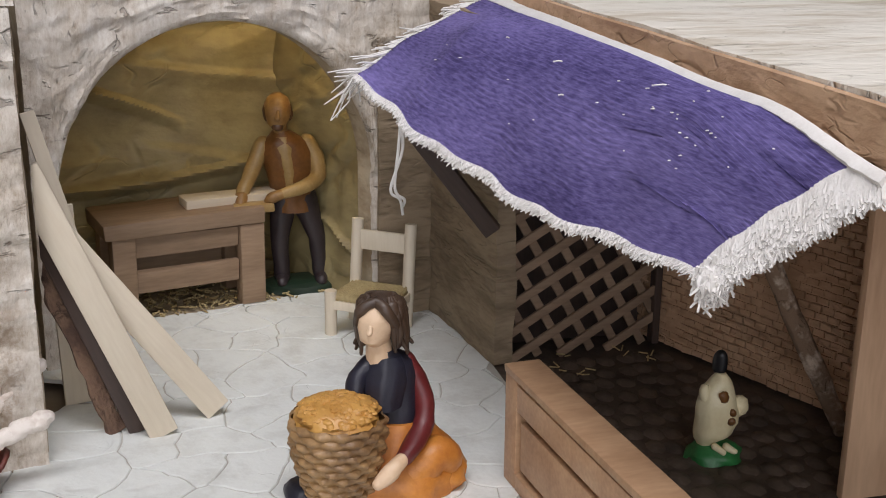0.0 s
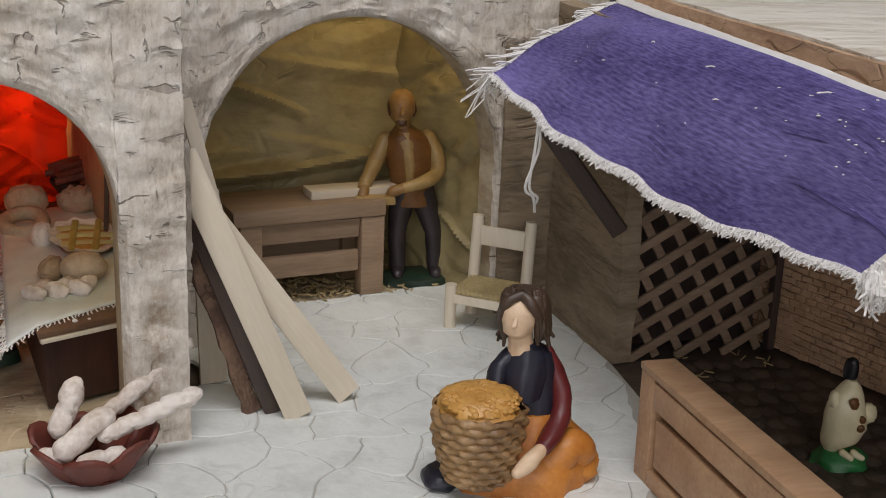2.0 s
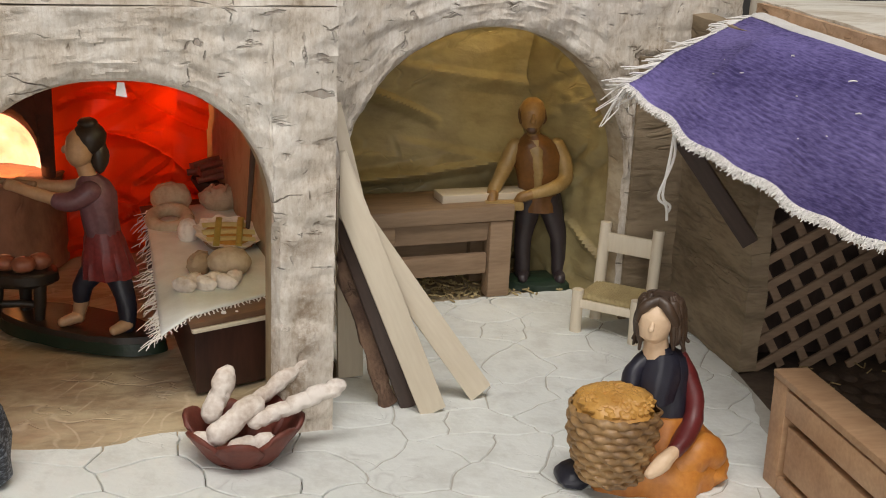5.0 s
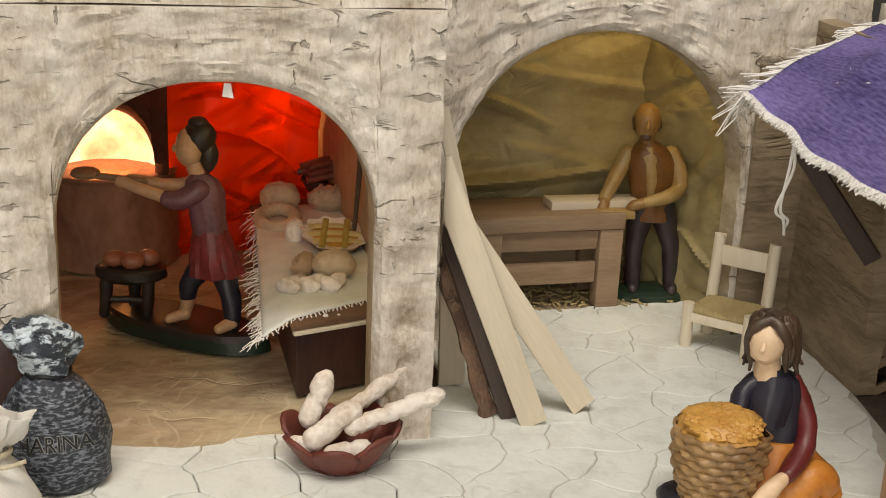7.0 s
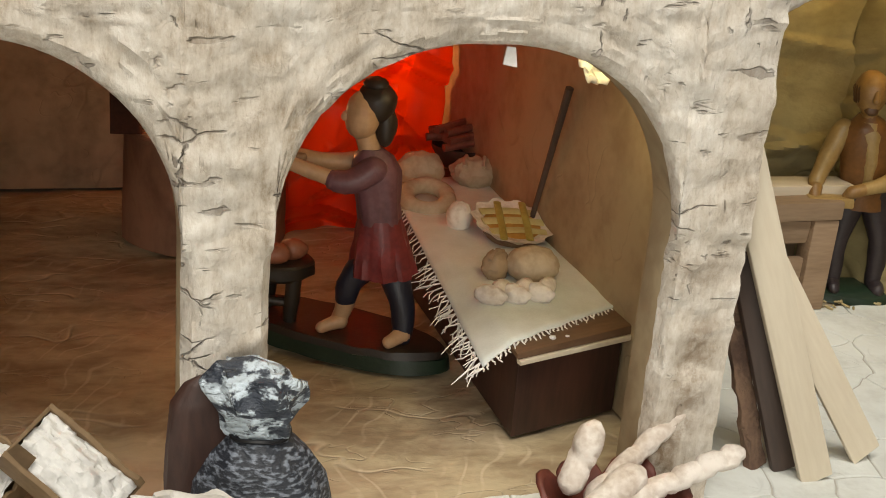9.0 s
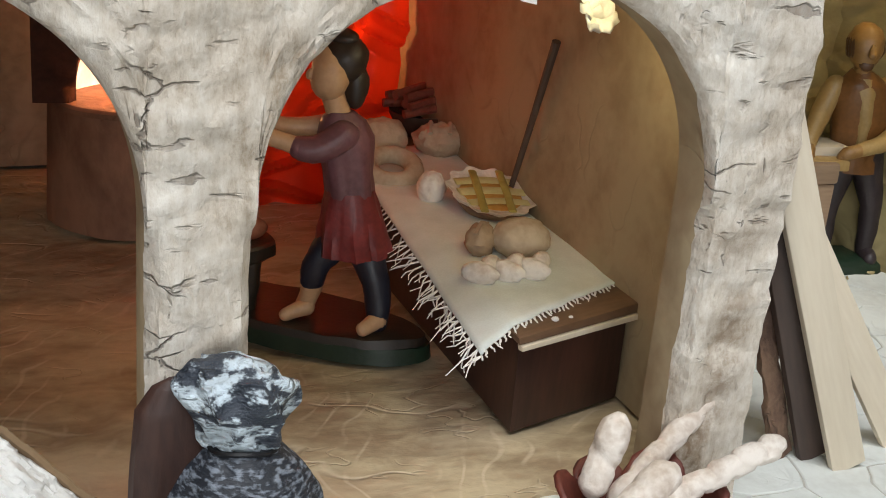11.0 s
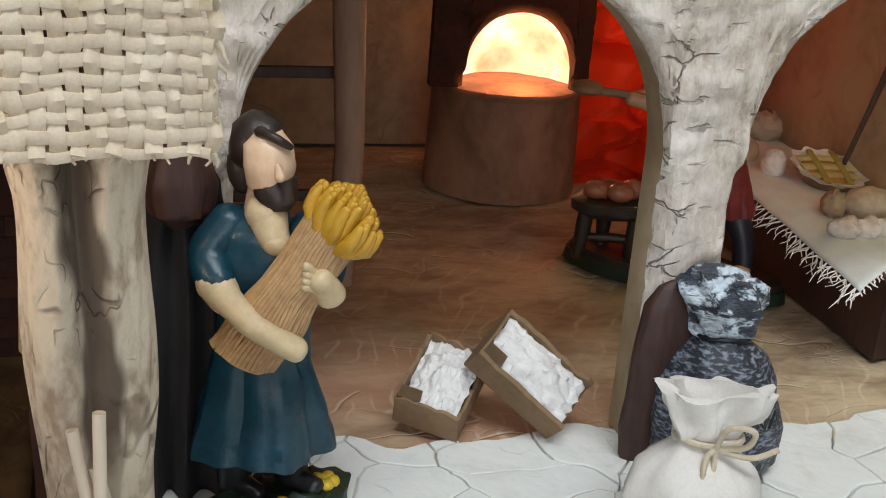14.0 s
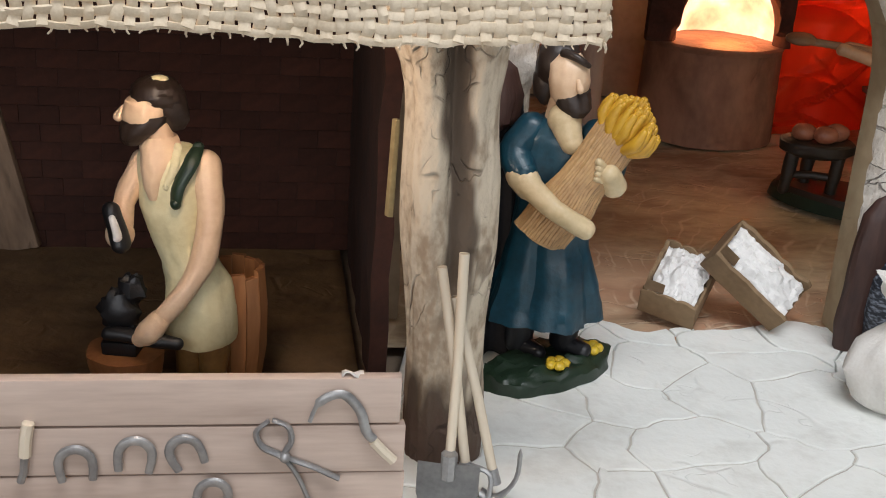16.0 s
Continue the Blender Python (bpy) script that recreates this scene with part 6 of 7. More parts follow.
wrap = thing("lamp_tape", (-1.78, 5.46, 1.32), 25, "cream tape and crumpled clear film hanging from a wire", "tape")
bm = bmesh.new()
tube(bm, [(-0.10, 0.0, 0.10), (-0.09, 0.0, 0.30), (-0.08, 0.02, 0.55)], 0.006, 6)
part("wire", bm, WOOD_DARK, wrap, "thin dark wire")
bm = bmesh.new()
sheet(bm, (-0.13, 0, 0.13), (0.045, 0, 0.02), (0.10, 0.01, -0.095), 3, 8, lambda u, v: Vector((0, 0.01 * math.sin(v * 5), 0.004 * noise.noise(Vector((u * 3, v * 4, 1))))))
part("strip", bm, FRINGE, wrap, "cream tape strip")
bm = bmesh.new()
sheet(bm, (-0.07, 0, 0.06), (0.15, 0.03, 0.03), (0.05, -0.01, -0.12), 12, 12, lambda u, v: Vector((0, 0.03 * noise.noise(Vector((u * 4, v * 4, 7))), 0.03 * noise.noise(Vector((u * 5, v * 3, 2))) + 0.05 * abs(u - 0.6) * v)))
part("film", bm, SACK_WHITE, wrap, "crumpled pale film")
for ob in wrap.children:
    if ob.name.split(".")[0] in ("strip", "film"):
        solidify(ob, 0.004)

drape = thing("dark_cloth", (-4.485, 3.93, 0), 13, "near-black cloth hanging in folds on the pier", "cloth")
bm = bmesh.new()


def drape_fold(u, v):
    """Folds that deepen downwards, under a rounded gathered top."""
    top = -0.10 * (2 * u - 1) ** 2 * (1 - v)
    squeeze = (0.5 - u) * 0.10 * (1 - v) ** 2
    fold = (0.012 + 0.022 * v) * math.sin(u * 21 + 2 * noise.noise(Vector((u * 3, v * 2, 4)))) + 0.02 * noise.noise(Vector((u * 4, v * 5, 1)))
    return Vector((squeeze, fold - 0.03 * math.sin(math.pi * u), top))


sheet(bm, (-0.17, 0, 1.06), (0.30, 0, 0), (0, -0.02, -1.055), 40, 50, drape_fold)
solidify(part("fabric", bm, DARK_CLOTH, drape), 0.012)
bm = bmesh.new()
robe(bm, dense([(-0.03, -0.03, 0.84, 0.03, 0.02), (-0.03, -0.04, 0.88, 0.08, 0.05), (-0.03, -0.04, 0.97, 0.095, 0.055), (-0.03, -0.03, 1.06, 0.07, 0.045), (-0.03, -0.02, 1.10, 0.02, 0.015)], 6), 0, 0.08, 6, 2)
part("gathered_top", bm, BUNDLE, drape, "grey-brown gathered top")

# ---- bowl of baguettes ----
bowl = thing("clay_bowl", (-1.74, 4.48, 0), 0, "dark red clay bowl with a petal-shaped rim", "bowl")
for k in range(7):
    w0 = 2 * math.pi * (k + 0.2) / 7
    rise = 0.17 + 0.018 * math.sin(k * 2.4)
    bm = bmesh.new()
    grid = []
    for j in range(7):
        v = j / 6
        row = []
        for i in range(7):
            u = i / 6 - 0.5
            half = 0.56 * (1 - 0.55 * max(0, v - 0.6) * 2.0 * abs(2 * u) ** 1.5)
            w = w0 + u * 2 * half
            q = 0.13 + 0.12 * v ** 0.8 + 0.012 * math.cos(u * 5)
            row.append(bm.verts.new((q * math.cos(w), q * math.sin(w), rise * v * (1 - 0.24 * abs(2 * u) ** 1.6 * v) + 0.006 * v * noise.noise(Vector((u * 9, k, 2))))))
        grid.append(row)
    for j in range(6):
        for i in range(6):
            bm.faces.new((grid[j][i], grid[j][i + 1], grid[j + 1][i + 1], grid[j + 1][i]))
    solidify(part("petal", bm, CLAY_RED, bowl), 0.018)
bm = bmesh.new()
loft(bm, [(0, 0, 0.0, 0.14, 0.14), (0, 0, 0.015, 0.15, 0.15)], 20)
part("foot", bm, CLAY_RED, bowl)


def baguette(a, b, radius, label, cuts=5, group="baguettes in the bowl", mats=DOUGH, name="baguette"):
    a, b = Vector(a), Vector(b)
    bm = bmesh.new()
    n = 44
    pts, radii = [], []
    for k in range(n + 1):
        t = k / n
        edge = min(t, 1 - t) * (b - a).length / radius
        q = math.sqrt(max(0.06, 1 - max(0, 1 - edge) ** 2))
        pts.append((b - a) * t + Vector((0, 0, 0.006 * noise.noise(Vector((t * 6, a.x, 1))))))
        radii.append(0.72 * radius * q * (1 + 0.10 * noise.noise(Vector((t * 9, 2, a.y)))))
    rings = tube(bm, pts, radii, 28)
    d = (b - a).normalized()
    for ring in rings:
        for v in ring:
            along = v.co.dot(d)
            out = (v.co - d * along)
            w = math.atan2(out.z, out.cross(d).z + out.y)
            f = 0.10 * noise.noise(v.co * 16 + a) + 0.06 * noise.noise(v.co * 38 + a)
            if cuts:
                f -= 0.24 * max(0, math.sin(along / (b - a).length * math.pi * 2 * cuts * 0.8 + 1.2 * w)) ** 4
            v.co += out * f
    ob = part(name, bm, mats)
    ob.location = a * S
    return tagged(ob, label, "bread", group)


baguette((-1.82, 4.52, 0.10), (-1.35, 4.84, 0.415), 0.052, "long floured baguette sticking out of the bowl", 6)
baguette((-1.72, 4.42, 0.17), (-1.31, 4.56, 0.295), 0.055, "floured baguette lying over the bowl's rim", 6)
baguette((-1.89, 4.52, 0.13), (-1.80, 4.60, 0.36), 0.068, "short upright floured loaf in the bowl", 2)
baguette((-1.88, 4.36, 0.12), (-1.66, 4.48, 0.26), 0.075, "thick split floured loaf lying across the bowl", 1)
baguette((-1.80, 4.32, 0.10), (-1.60, 4.40, 0.11), 0.06, "small floured loaf low in the bowl", 2)
baguette((-1.95, 4.42, 0.11), (-1.84, 4.36, 0.12), 0.05, "stubby floured loaf low in the bowl", 1)

# ---- sacks ----
SACK_BLACK = material("black_printed_sack", (0.22, 0.25, 0.30), (0.022, 0.026, 0.036), 0.5, 520, 900, 0.8, (0.75, 0.75, 2.0), spread=(0.48, 0.62), depth=0.0012, fine_mix=0.15)
SACK_TOP = creased("floury_black_plastic", (0.66, 0.76, 0.84), (0.045, 0.055, 0.075), (0.015, 0.018, 0.025), 0.45, 85, 70, 0.07, 0.65, (0.8, 0.8, 1.5), 1.0, 0.003, (0.47, 0.54))


def sack(name, place, rings, mats, label, folds, seed):
    th = thing(name, place, 0, label, "sack", "sacks of flour")
    body, top = rings
    bm = bmesh.new()
    loft(bm, dense(body), 60, 0, folds, 6, seed)
    part("body", bm, mats[0], th)
    bm = bmesh.new()
    loft(bm, dense(top), 60, 0, folds * 2.5, 7, seed + 2)
    for v in bm.verts:
        v.co += Vector((noise.noise(v.co * 11 + Vector((seed, 0, 0))), noise.noise(v.co * 11 + Vector((0, seed, 0))), noise.noise(v.co * 9 + Vector((4, 0, seed))))) * 0.035
    return th, part("neck", bm, mats[1], th)


black_sack, black_neck = sack("black_sack", (-2.87, 4.26, 0), (
    [(0.01, 0, 0, 0.18, 0.16), (0.012, 0, 0.04, 0.215, 0.18), (0.012, 0, 0.18, 0.22, 0.185), (0.006, 0, 0.31, 0.192, 0.17), (0.004, 0, 0.40, 0.142, 0.13), (0, 0, 0.45, 0.085, 0.08), (0, 0, 0.47, 0.068, 0.065)],
    [(0, 0, 0.45, 0.075, 0.07), (-0.01, 0, 0.50, 0.10, 0.085), (-0.02, 0, 0.56, 0.125, 0.105), (-0.025, 0, 0.62, 0.13, 0.105), (-0.03, 0, 0.67, 0.09, 0.08), (-0.03, 0, 0.685, 0.03, 0.03)]),
    (SACK_BLACK, SACK_TOP), "black plastic flour sack dusted white, tied at the neck", 0.04, 1)
white_sack, white_neck = sack("white_sack", (-3.01, 3.84, 0), (
    [(0, 0, 0, 0.12, 0.11), (0, 0, 0.03, 0.17, 0.15), (0, 0, 0.13, 0.205, 0.18), (0, 0, 0.22, 0.17, 0.15), (0.01, 0, 0.29, 0.10, 0.085), (0.02, 0, 0.33, 0.08, 0.06)],
    [(0.02, 0, 0.32, 0.08, 0.06), (0.02, 0, 0.365, 0.10, 0.07), (0.03, 0, 0.42, 0.145, 0.075), (0.04, 0, 0.475, 0.18, 0.065), (0.04, 0, 0.48, 0.165, 0.05), (0.04, 0, 0.42, 0.12, 0.04)]),
    (SACK_WHITE, SACK_WHITE), "small white cotton sack tied with twine", 0.045, 3)
bm = bmesh.new()
pts = [(0.02 + 0.095 * math.cos(w), 0.075 * math.sin(w), 0.325) for w in [2 * math.pi * k / 20 for k in range(21)]]
tube(bm, pts, 0.011, 8)
for k, (dx, dz) in enumerate(((0.09, 0.06), (-0.03, -0.09))):
    loop = [(0.02, -0.085, 0.325), (0.02 + dx * 0.2, -0.12, 0.325 + dz * 1.4), (0.02 + dx, -0.12, 0.325 + dz * 1.3), (0.02 + dx * 0.9, -0.10, 0.325 + dz * 0.3), (0.02, -0.085, 0.325)]
    tube(bm, smooth_line(loop, 6), 0.009, 8)
tube(bm, smooth_line([(0.02, -0.085, 0.325), (0.12, -0.1, 0.31), (0.20, -0.08, 0.33)]), 0.009, 8)
part("twine", bm, ROPE, white_neck, "pale twine bow")
bm = bmesh.new()
pts = [(0.085 * math.cos(w), 0.08 * math.sin(w), 0.465 + 0.006 * math.sin(3 * w)) for w in [2 * math.pi * k / 24 for k in range(25)]]
tube(bm, pts, 0.007, 6)
part("tie", bm, BLACK, black_neck, "dark tie round the neck")


# ---- cardboard boxes of flour ----
def flour_box(place, turn, tilt, size, label):
    th = thing("flour_box", place, turn, label, "box", "flour boxes", tilt=tilt)
    w, d, h = size
    t = 0.014
    # one end is torn low
    sides = (((-w / 2, -d / 2, 0), (w / 2, -d / 2 + t, h)), ((-w / 2, d / 2 - t, 0), (w / 2, d / 2, h)), ((-w / 2, -d / 2 + t, 0), (-w / 2 + t, d / 2 - t, h)), ((w / 2 - t, -d / 2 + t, 0), (w / 2, d / 2 - t, h * 0.7)))
    for n, (lo, hi) in enumerate(sides):
        bm = bmesh.new()
        box(bm, lo, hi, 0.002, jitter=0.004, seed=int(1000 * (lo[0] + 2)))
        wide = hi[0] - lo[0] > hi[1] - lo[1]
        bmesh.ops.bisect_plane(bm, geom=bm.verts[:] + bm.edges[:] + bm.faces[:], plane_co=(0, 0, h * 0.8), plane_no=(0, 0, 1))
        for k in range(-6, 7):
            s = k / 7
            bmesh.ops.bisect_plane(bm, geom=bm.verts[:] + bm.edges[:] + bm.faces[:], plane_co=(s * w / 2, s * d / 2, 0), plane_no=(1, 0, 0) if wide else (0, 1, 0))
        for v in bm.verts:
            if v.co.z > h * 0.55 and abs(v.co.z - h * 0.8) > 0.01:
                s = v.co.x if wide else v.co.y
                v.co.z += (0.012 if n == 0 else 0.03) * noise.noise(Vector((s * 22, lo[0] * 5 + lo[1] * 9, w * 40))) + 0.008 * noise.noise(Vector((s * 60, lo[1] * 9, 3)))
        part("side", bm, CARDBOARD, th)
    # torn tab of cardboard folded in over the flour
    bm = bmesh.new()
    fold = [bm.verts.new(c) for c in ((-w / 2 + 0.004, -d / 2 + t, h), (-w / 2 + 0.085, -d / 2 + t, h), (-w / 2 + 0.08, -d / 2 + 0.055, h + 0.012), (-w / 2 + 0.01, -d / 2 + 0.05, h + 0.02))]
    bm.faces.new(fold)
    bmesh.ops.solidify(bm, geom=bm.faces[:], thickness=0.010)
    part("tab", bm, CARDBOARD, th)
    bm = bmesh.new()
    box(bm, (-w / 2 + t, -d / 2 + t, 0), (w / 2 - t, d / 2 - t, t), 0)
    part("bottom", bm, CARDBOARD, th)
    bm = bmesh.new()
    sheet(bm, (-w / 2 + t, d / 2 - t, h * 0.82), (w - 2 * t, 0, 0), (0, -d + 2 * t, 0), 40, 30,
          lambda u, v: Vector((0.01 * noise.noise(Vector((u * 20, v * 9, 1))), 0, 0.05 * math.sin(math.pi * u) * math.sin(math.pi * v) + 0.022 * noise.noise(Vector((u * 8, v * 8, w * 50))) + 0.01 * noise.noise(Vector((u * 23, v * 23, 4))))))
    part("flour", bm, FLOUR, th, "heap of white flour")
    turned = th.matrix_world.to_3x3()
    th.location.z = -S * min((turned @ Vector((x, y, 0))).z for x in (-w / 2, w / 2) for y in (-d / 2, d / 2))
    return th


flour_box((-3.465, 4.46, 0), -14, (33, 37), (0.375, 0.215, 0.12), "brown cardboard box of white flour lying tilted")
flour_box((-3.727, 4.474, 0), -19, (20, 7), (0.225, 0.33, 0.115), "smaller brown cardboard box of white flour, tilted")

# ---- awning ----
awning = thing("cloth_awning", (0, 0, 0), 0, "violet blue ribbed cloth awning with a white fringe", "awning")
FL, NL, NU, FU = Vector((0.09, 5.60, 1.45)), Vector((0.705, 2.99, 1.265)), Vector((0.87, 2.47, 1.71)), Vector((0.83, 5.92, 1.755))


def awning_point(u, v):
    """u from the far to the near end, v from the hanging to the fixed edge."""
    p = (FL * (1 - u) + NL * u) * (1 - v) + (FU * (1 - u) + NU * u) * v
    # the near end droops over the last rafter
    s = min(1.0, max(0.0, (u - 0.80) / 0.20))
    s = s * s * (3 - 2 * s)
    p = p + Vector((-0.05, 0, 0.13)) * max(0.0, math.sin(math.pi * v)) ** 0.9 * (1 - 0.95 * s) * (0.12 + 0.88 * min(1.0, u / 0.22) ** 1.5) - Vector((0, 0, 0.07)) * v * s
    # the hanging edge sags between its struts
    p.z -= (1 - v) ** 1.6 * 0.125 * max(0.0, math.sin(math.pi * u ** 1.12)) ** 0.8 + (1 - v) ** 2 * 0.02
    wob = (1 - v) * (0.018 * math.sin(u * 17) + 0.012 * math.sin(u * 41 + 1))
    rib = 0.0036 * (0.6 + 0.8 * noise.noise(Vector((u * 9, v * 14, 5)))) * math.sin(v * 250 + 1.0 * noise.noise(Vector((u * 5, v * 3, 0)))) + 0.02 * noise.noise(Vector((u * 5, v * 4, 2)))
    return p + Vector((wob * 0.6, 0, wob * 0.5 + rib))


bm = bmesh.new()
NU_, NV_ = 110, 250
grid = [[bm.verts.new(awning_point(i / NU_, j / NV_)) for i in range(NU_ + 1)] for j in range(NV_ + 1)]
for j in range(NV_):
    for i in range(NU_):
        bm.faces.new((grid[j][i], grid[j][i + 1], grid[j + 1][i + 1], grid[j + 1][i]))
violet = solidify(part("fabric", bm, CLOTH_BLUE, awning), 0.012)
r = rnd(9)
bm = bmesh.new()
for _ in range(4):
    strands(bm, [awning_point((k + r.random()) / 420, 0.006 * (_ - 1)) for k in range(420)], (-0.5, -0.1, -0.75), 0.024, 0.0042, 20 + _, 0.3, 0.7)
tagged(part("fringe", bm, FRINGE, violet, "short white fringe along the hanging edge"), kind="stuff")
bm = bmesh.new()
for _ in range(16):
    strands(bm, [awning_point(1.0 - 0.0025 * _, (k + r.random()) / 340) for k in range(340)], (-0.15, -0.50, -0.85), 0.046, 0.0062, 30 + _, 0.6, 0.15)
strands(bm, [awning_point(1.0, 0.0) + Vector((r.gauss(0, 0.018), r.gauss(0, 0.018), r.gauss(0, 0.02))) for k in range(420)], (-0.1, -0.2, -0.9), 0.043, 0.008, 29, 0.6, 0.5)
tagged(part("fringe", bm, FRINGE, violet, "thick white fringe at the near end"), kind="stuff")
bm = bmesh.new()
strands(bm, [awning_point(0.0, k / 60) for k in range(61)], (-0.75, 0.35, -0.15), 0.12, 0.006, 40, 0.4, 0.5)
strands(bm, [awning_point(0.0, 0.02 * k) for k in range(12)], (-0.6, 0.1, -0.7), 0.2, 0.006, 41, 0.4, 0.4)
tagged(part("fringe", bm, FRINGE, violet, "loose white threads at the far end"), kind="stuff")
bm = bmesh.new()
rows = []
for k in range(181):
    u = k / 180
    w = (0.018 + 0.055 * (1 - u) ** 2.2) * (1 + 0.25 * noise.noise(Vector((u * 40, 0, 0))))
    p = awning_point(u, 1.0)
    ragged = 0.008 * noise.noise(Vector((u * 70, 3, 0)))
    rows.append([bm.verts.new(p + d) for d in (Vector((-0.02 + ragged, 0, 0.002)), Vector((-0.005, 0, 0.018)), Vector((w * 0.6, 0, 0.022)), Vector((w, 0, 0.008)), Vector((w, 0, -0.012)), Vector((-0.01, 0, -0.012)))])
for a, b in zip(rows, rows[1:]):
    for k in range(6):
        bm.faces.new((a[k], a[(k + 1) % 6], b[(k + 1) % 6], b[k]))
bm.faces.new(rows[0])
bm.faces.new(rows[-1])
part("selvedge", bm, FRINGE, violet, "folded white selvedge along the fixed edge")
bm = bmesh.new()
for k, off in enumerate((0.0, 0.02)):
    p = awning_point(0.17, 0.0)
    tube(bm, smooth_line([p + Vector((off, 0, 0)), p + Vector((0.02 - off, -0.03, -0.16)), p + Vector((-0.03 + off, 0.0, -0.36)), p + Vector((0.02 + off, 0.03, -0.42)), p + Vector((0.04, 0.06, -0.50 + 2 * off))], 5), 0.007, 6)
part("thread", bm, FRINGE, violet, "long loose white thread")
bm = bmesh.new()
for u, v, w, n in ((0.33, 0.62, 0.9, 0.008), (0.5, 0.60, 0.2, 0.02), (0.72, 0.72, 0.3, 0.032), (0.57, 0.45, 0.6, 0.012)):
    p = awning_point(u, v) + Vector((0, 0, 0.010))
    d = Vector((math.cos(w), -math.sin(w), 0)) * n
    tube(bm, [p - d, p + Vector((0.2 * n, 0.2 * n, 0.003)), p + d], 0.003, 5)
for k in range(30):
    u, v = (r.gauss(0.80, 0.07), r.gauss(0.55, 0.10)) if k % 3 else (r.uniform(0.15, 0.95), r.uniform(0.15, 0.9))
    ball(bm, awning_point(min(u, 0.98), v) + Vector((0, 0, 0.009)), (r.uniform(0.002, 0.009), r.uniform(0.002, 0.006), 0.002), 0, 0.4, 60)
tagged(part("lint", bm, FRINGE, violet, "scraps of white lint"), kind="stuff")

board_thing("awning_strut", (0.70, 5.28, 0.72), (0.315, 5.30, 1.22), 0.085, 0.05, WOOD_DARK, "dark wooden strut holding the awning", "strut", (-0.4, -1, 0))

# ---- hen yard ----
lattice = thing("lattice_panel", (0.79, 5.40, 0), 5, "grey brown diagonal wooden lattice panel", "lattice")
W_, H_ = 0.86, 1.30
for angle, side in ((29, 1), (-60, -1)):
    d = Vector((math.cos(radians(angle)), 0, math.sin(radians(angle))))
    n = Vector((-d.z, 0, d.x))
    for k in range(-12, 14):
        p = Vector((W_ / 2, 0, H_ / 2)) + n * 0.128 * k
        lo, hi = -9.0, 9.0
        for c, v, top in ((p.x, d.x, W_), (p.z, d.z, H_)):
            a, b = sorted(((0 - c) / v, (top - c) / v))
            lo, hi = max(lo, a), min(hi, b)
        if hi - lo < 0.05:
            continue
        m = Matrix((d, Vector((0, 1, 0)), n)).transposed().to_4x4()
        m.translation = p + Vector((0, -0.012 * side, 0))
        bm = bmesh.new()
        box(bm, (lo, -0.010, -0.0225), (hi, 0.010, 0.0225), 0.004, 0, m)
        part("slat", bm, WOOD_LATTICE, lattice)
for x in (-0.02, W_):
    bm = bmesh.new()
    box(bm, (x - 0.015, -0.03, 0), (x + 0.025, 0.03, H_), 0.006)
    part("frame", bm, WOOD_DARK, lattice)

gate = thing("wooden_gate", (0.435, 4.20, 0), -85, "brown stained wooden panelled gate wall", "gate")
GL = 2.4
panel = gate
for name, lo, hi, mt in (
    ("cap", (0.0, 0.0, 0.468), (GL, 0.15, 0.50), WOOD_GATE), ("stile", (0.0, 0.008, 0), (0.115, 0.12, 0.466), WOOD_GATE), ("stile", (1.15, 0.008, 0), (1.28, 0.12, 0.452), WOOD_GATE),
    ("rail", (0.117, 0.008, 0.34), (1.148, 0.10, 0.452), WOOD_GATE), ("rail", (0.117, 0.008, 0), (1.148, 0.10, 0.07), WOOD_GATE), ("panel", (0.118, 0.07, 0.072), (1.146, 0.095, 0.338), WOOD_DARK),
    ("raised_panel", (0.150, 0.015, 0.10), (1.115, 0.068, 0.305), WOOD_GATE),
    ("rail", (1.282, 0.008, 0.34), (GL, 0.10, 0.452), WOOD_GATE), ("panel", (1.29, 0.03, 0.0), (GL, 0.08, 0.335), WOOD_GATE), ("groove", (0.117, 0.03, 0.453), (GL, 0.13, 0.467), WOOD_DARK)):
    bm = bmesh.new()
    box(bm, lo, hi, 0.006, jitter=0.003)
    piece = part(name, bm, mt, panel if name == "raised_panel" else gate)
    panel = piece if name == "panel" else panel

branch = thing("leaning_branch", (1.56, 4.35, 0.98), 0, "pale peeled branch leaning in the hen yard", "branch")
bm = bmesh.new()
tube(bm, smooth_line([(0, 0, 0), (0.17, -0.03, -0.36), (0.32, -0.06, -0.66), (0.47, -0.1, -0.97)], 5), 0.042, 12, rough=0.12)
part("stem", bm, BRANCH, branch)

r = rnd(31)
cob = bmesh.new()
for j in range(16):
    for i in range(13):
        x, y = 0.95 + 0.105 * i + 0.05 * (j % 2), 3.2 + 0.14 * j
        if (y - 5.66) * 0.37 + (x - 1.62) * 0.93 > -0.05 or x < 0.72 - (y - 4.2) * 0.2:
            continue
        ball(cob, (x + r.uniform(-0.02, 0.02), y + r.uniform(-0.02, 0.02), -0.022), (0.055, 0.07, 0.028), 0, 0.15, 8, 8, 5)
tagged(part("cobbles", cob, YARD, None, ""), "dark uneven cobbles of the hen yard", "cobbles", kind="stuff")
hay = bmesh.new()
for k in range(16):
    p = Vector((r.uniform(1.0, 1.6), r.uniform(5.1, 5.4), 0.012))
    w = r.uniform(0, 6.3)
    tube(hay, [p, p + Vector((0.05 * math.cos(w), 0.05 * math.sin(w), 0.01))], 0.004, 4)
tagged(part("straw_wisps", hay, STRAW, None, ""), "wisps of pale straw on the yard floor", "straw", kind="stuff")

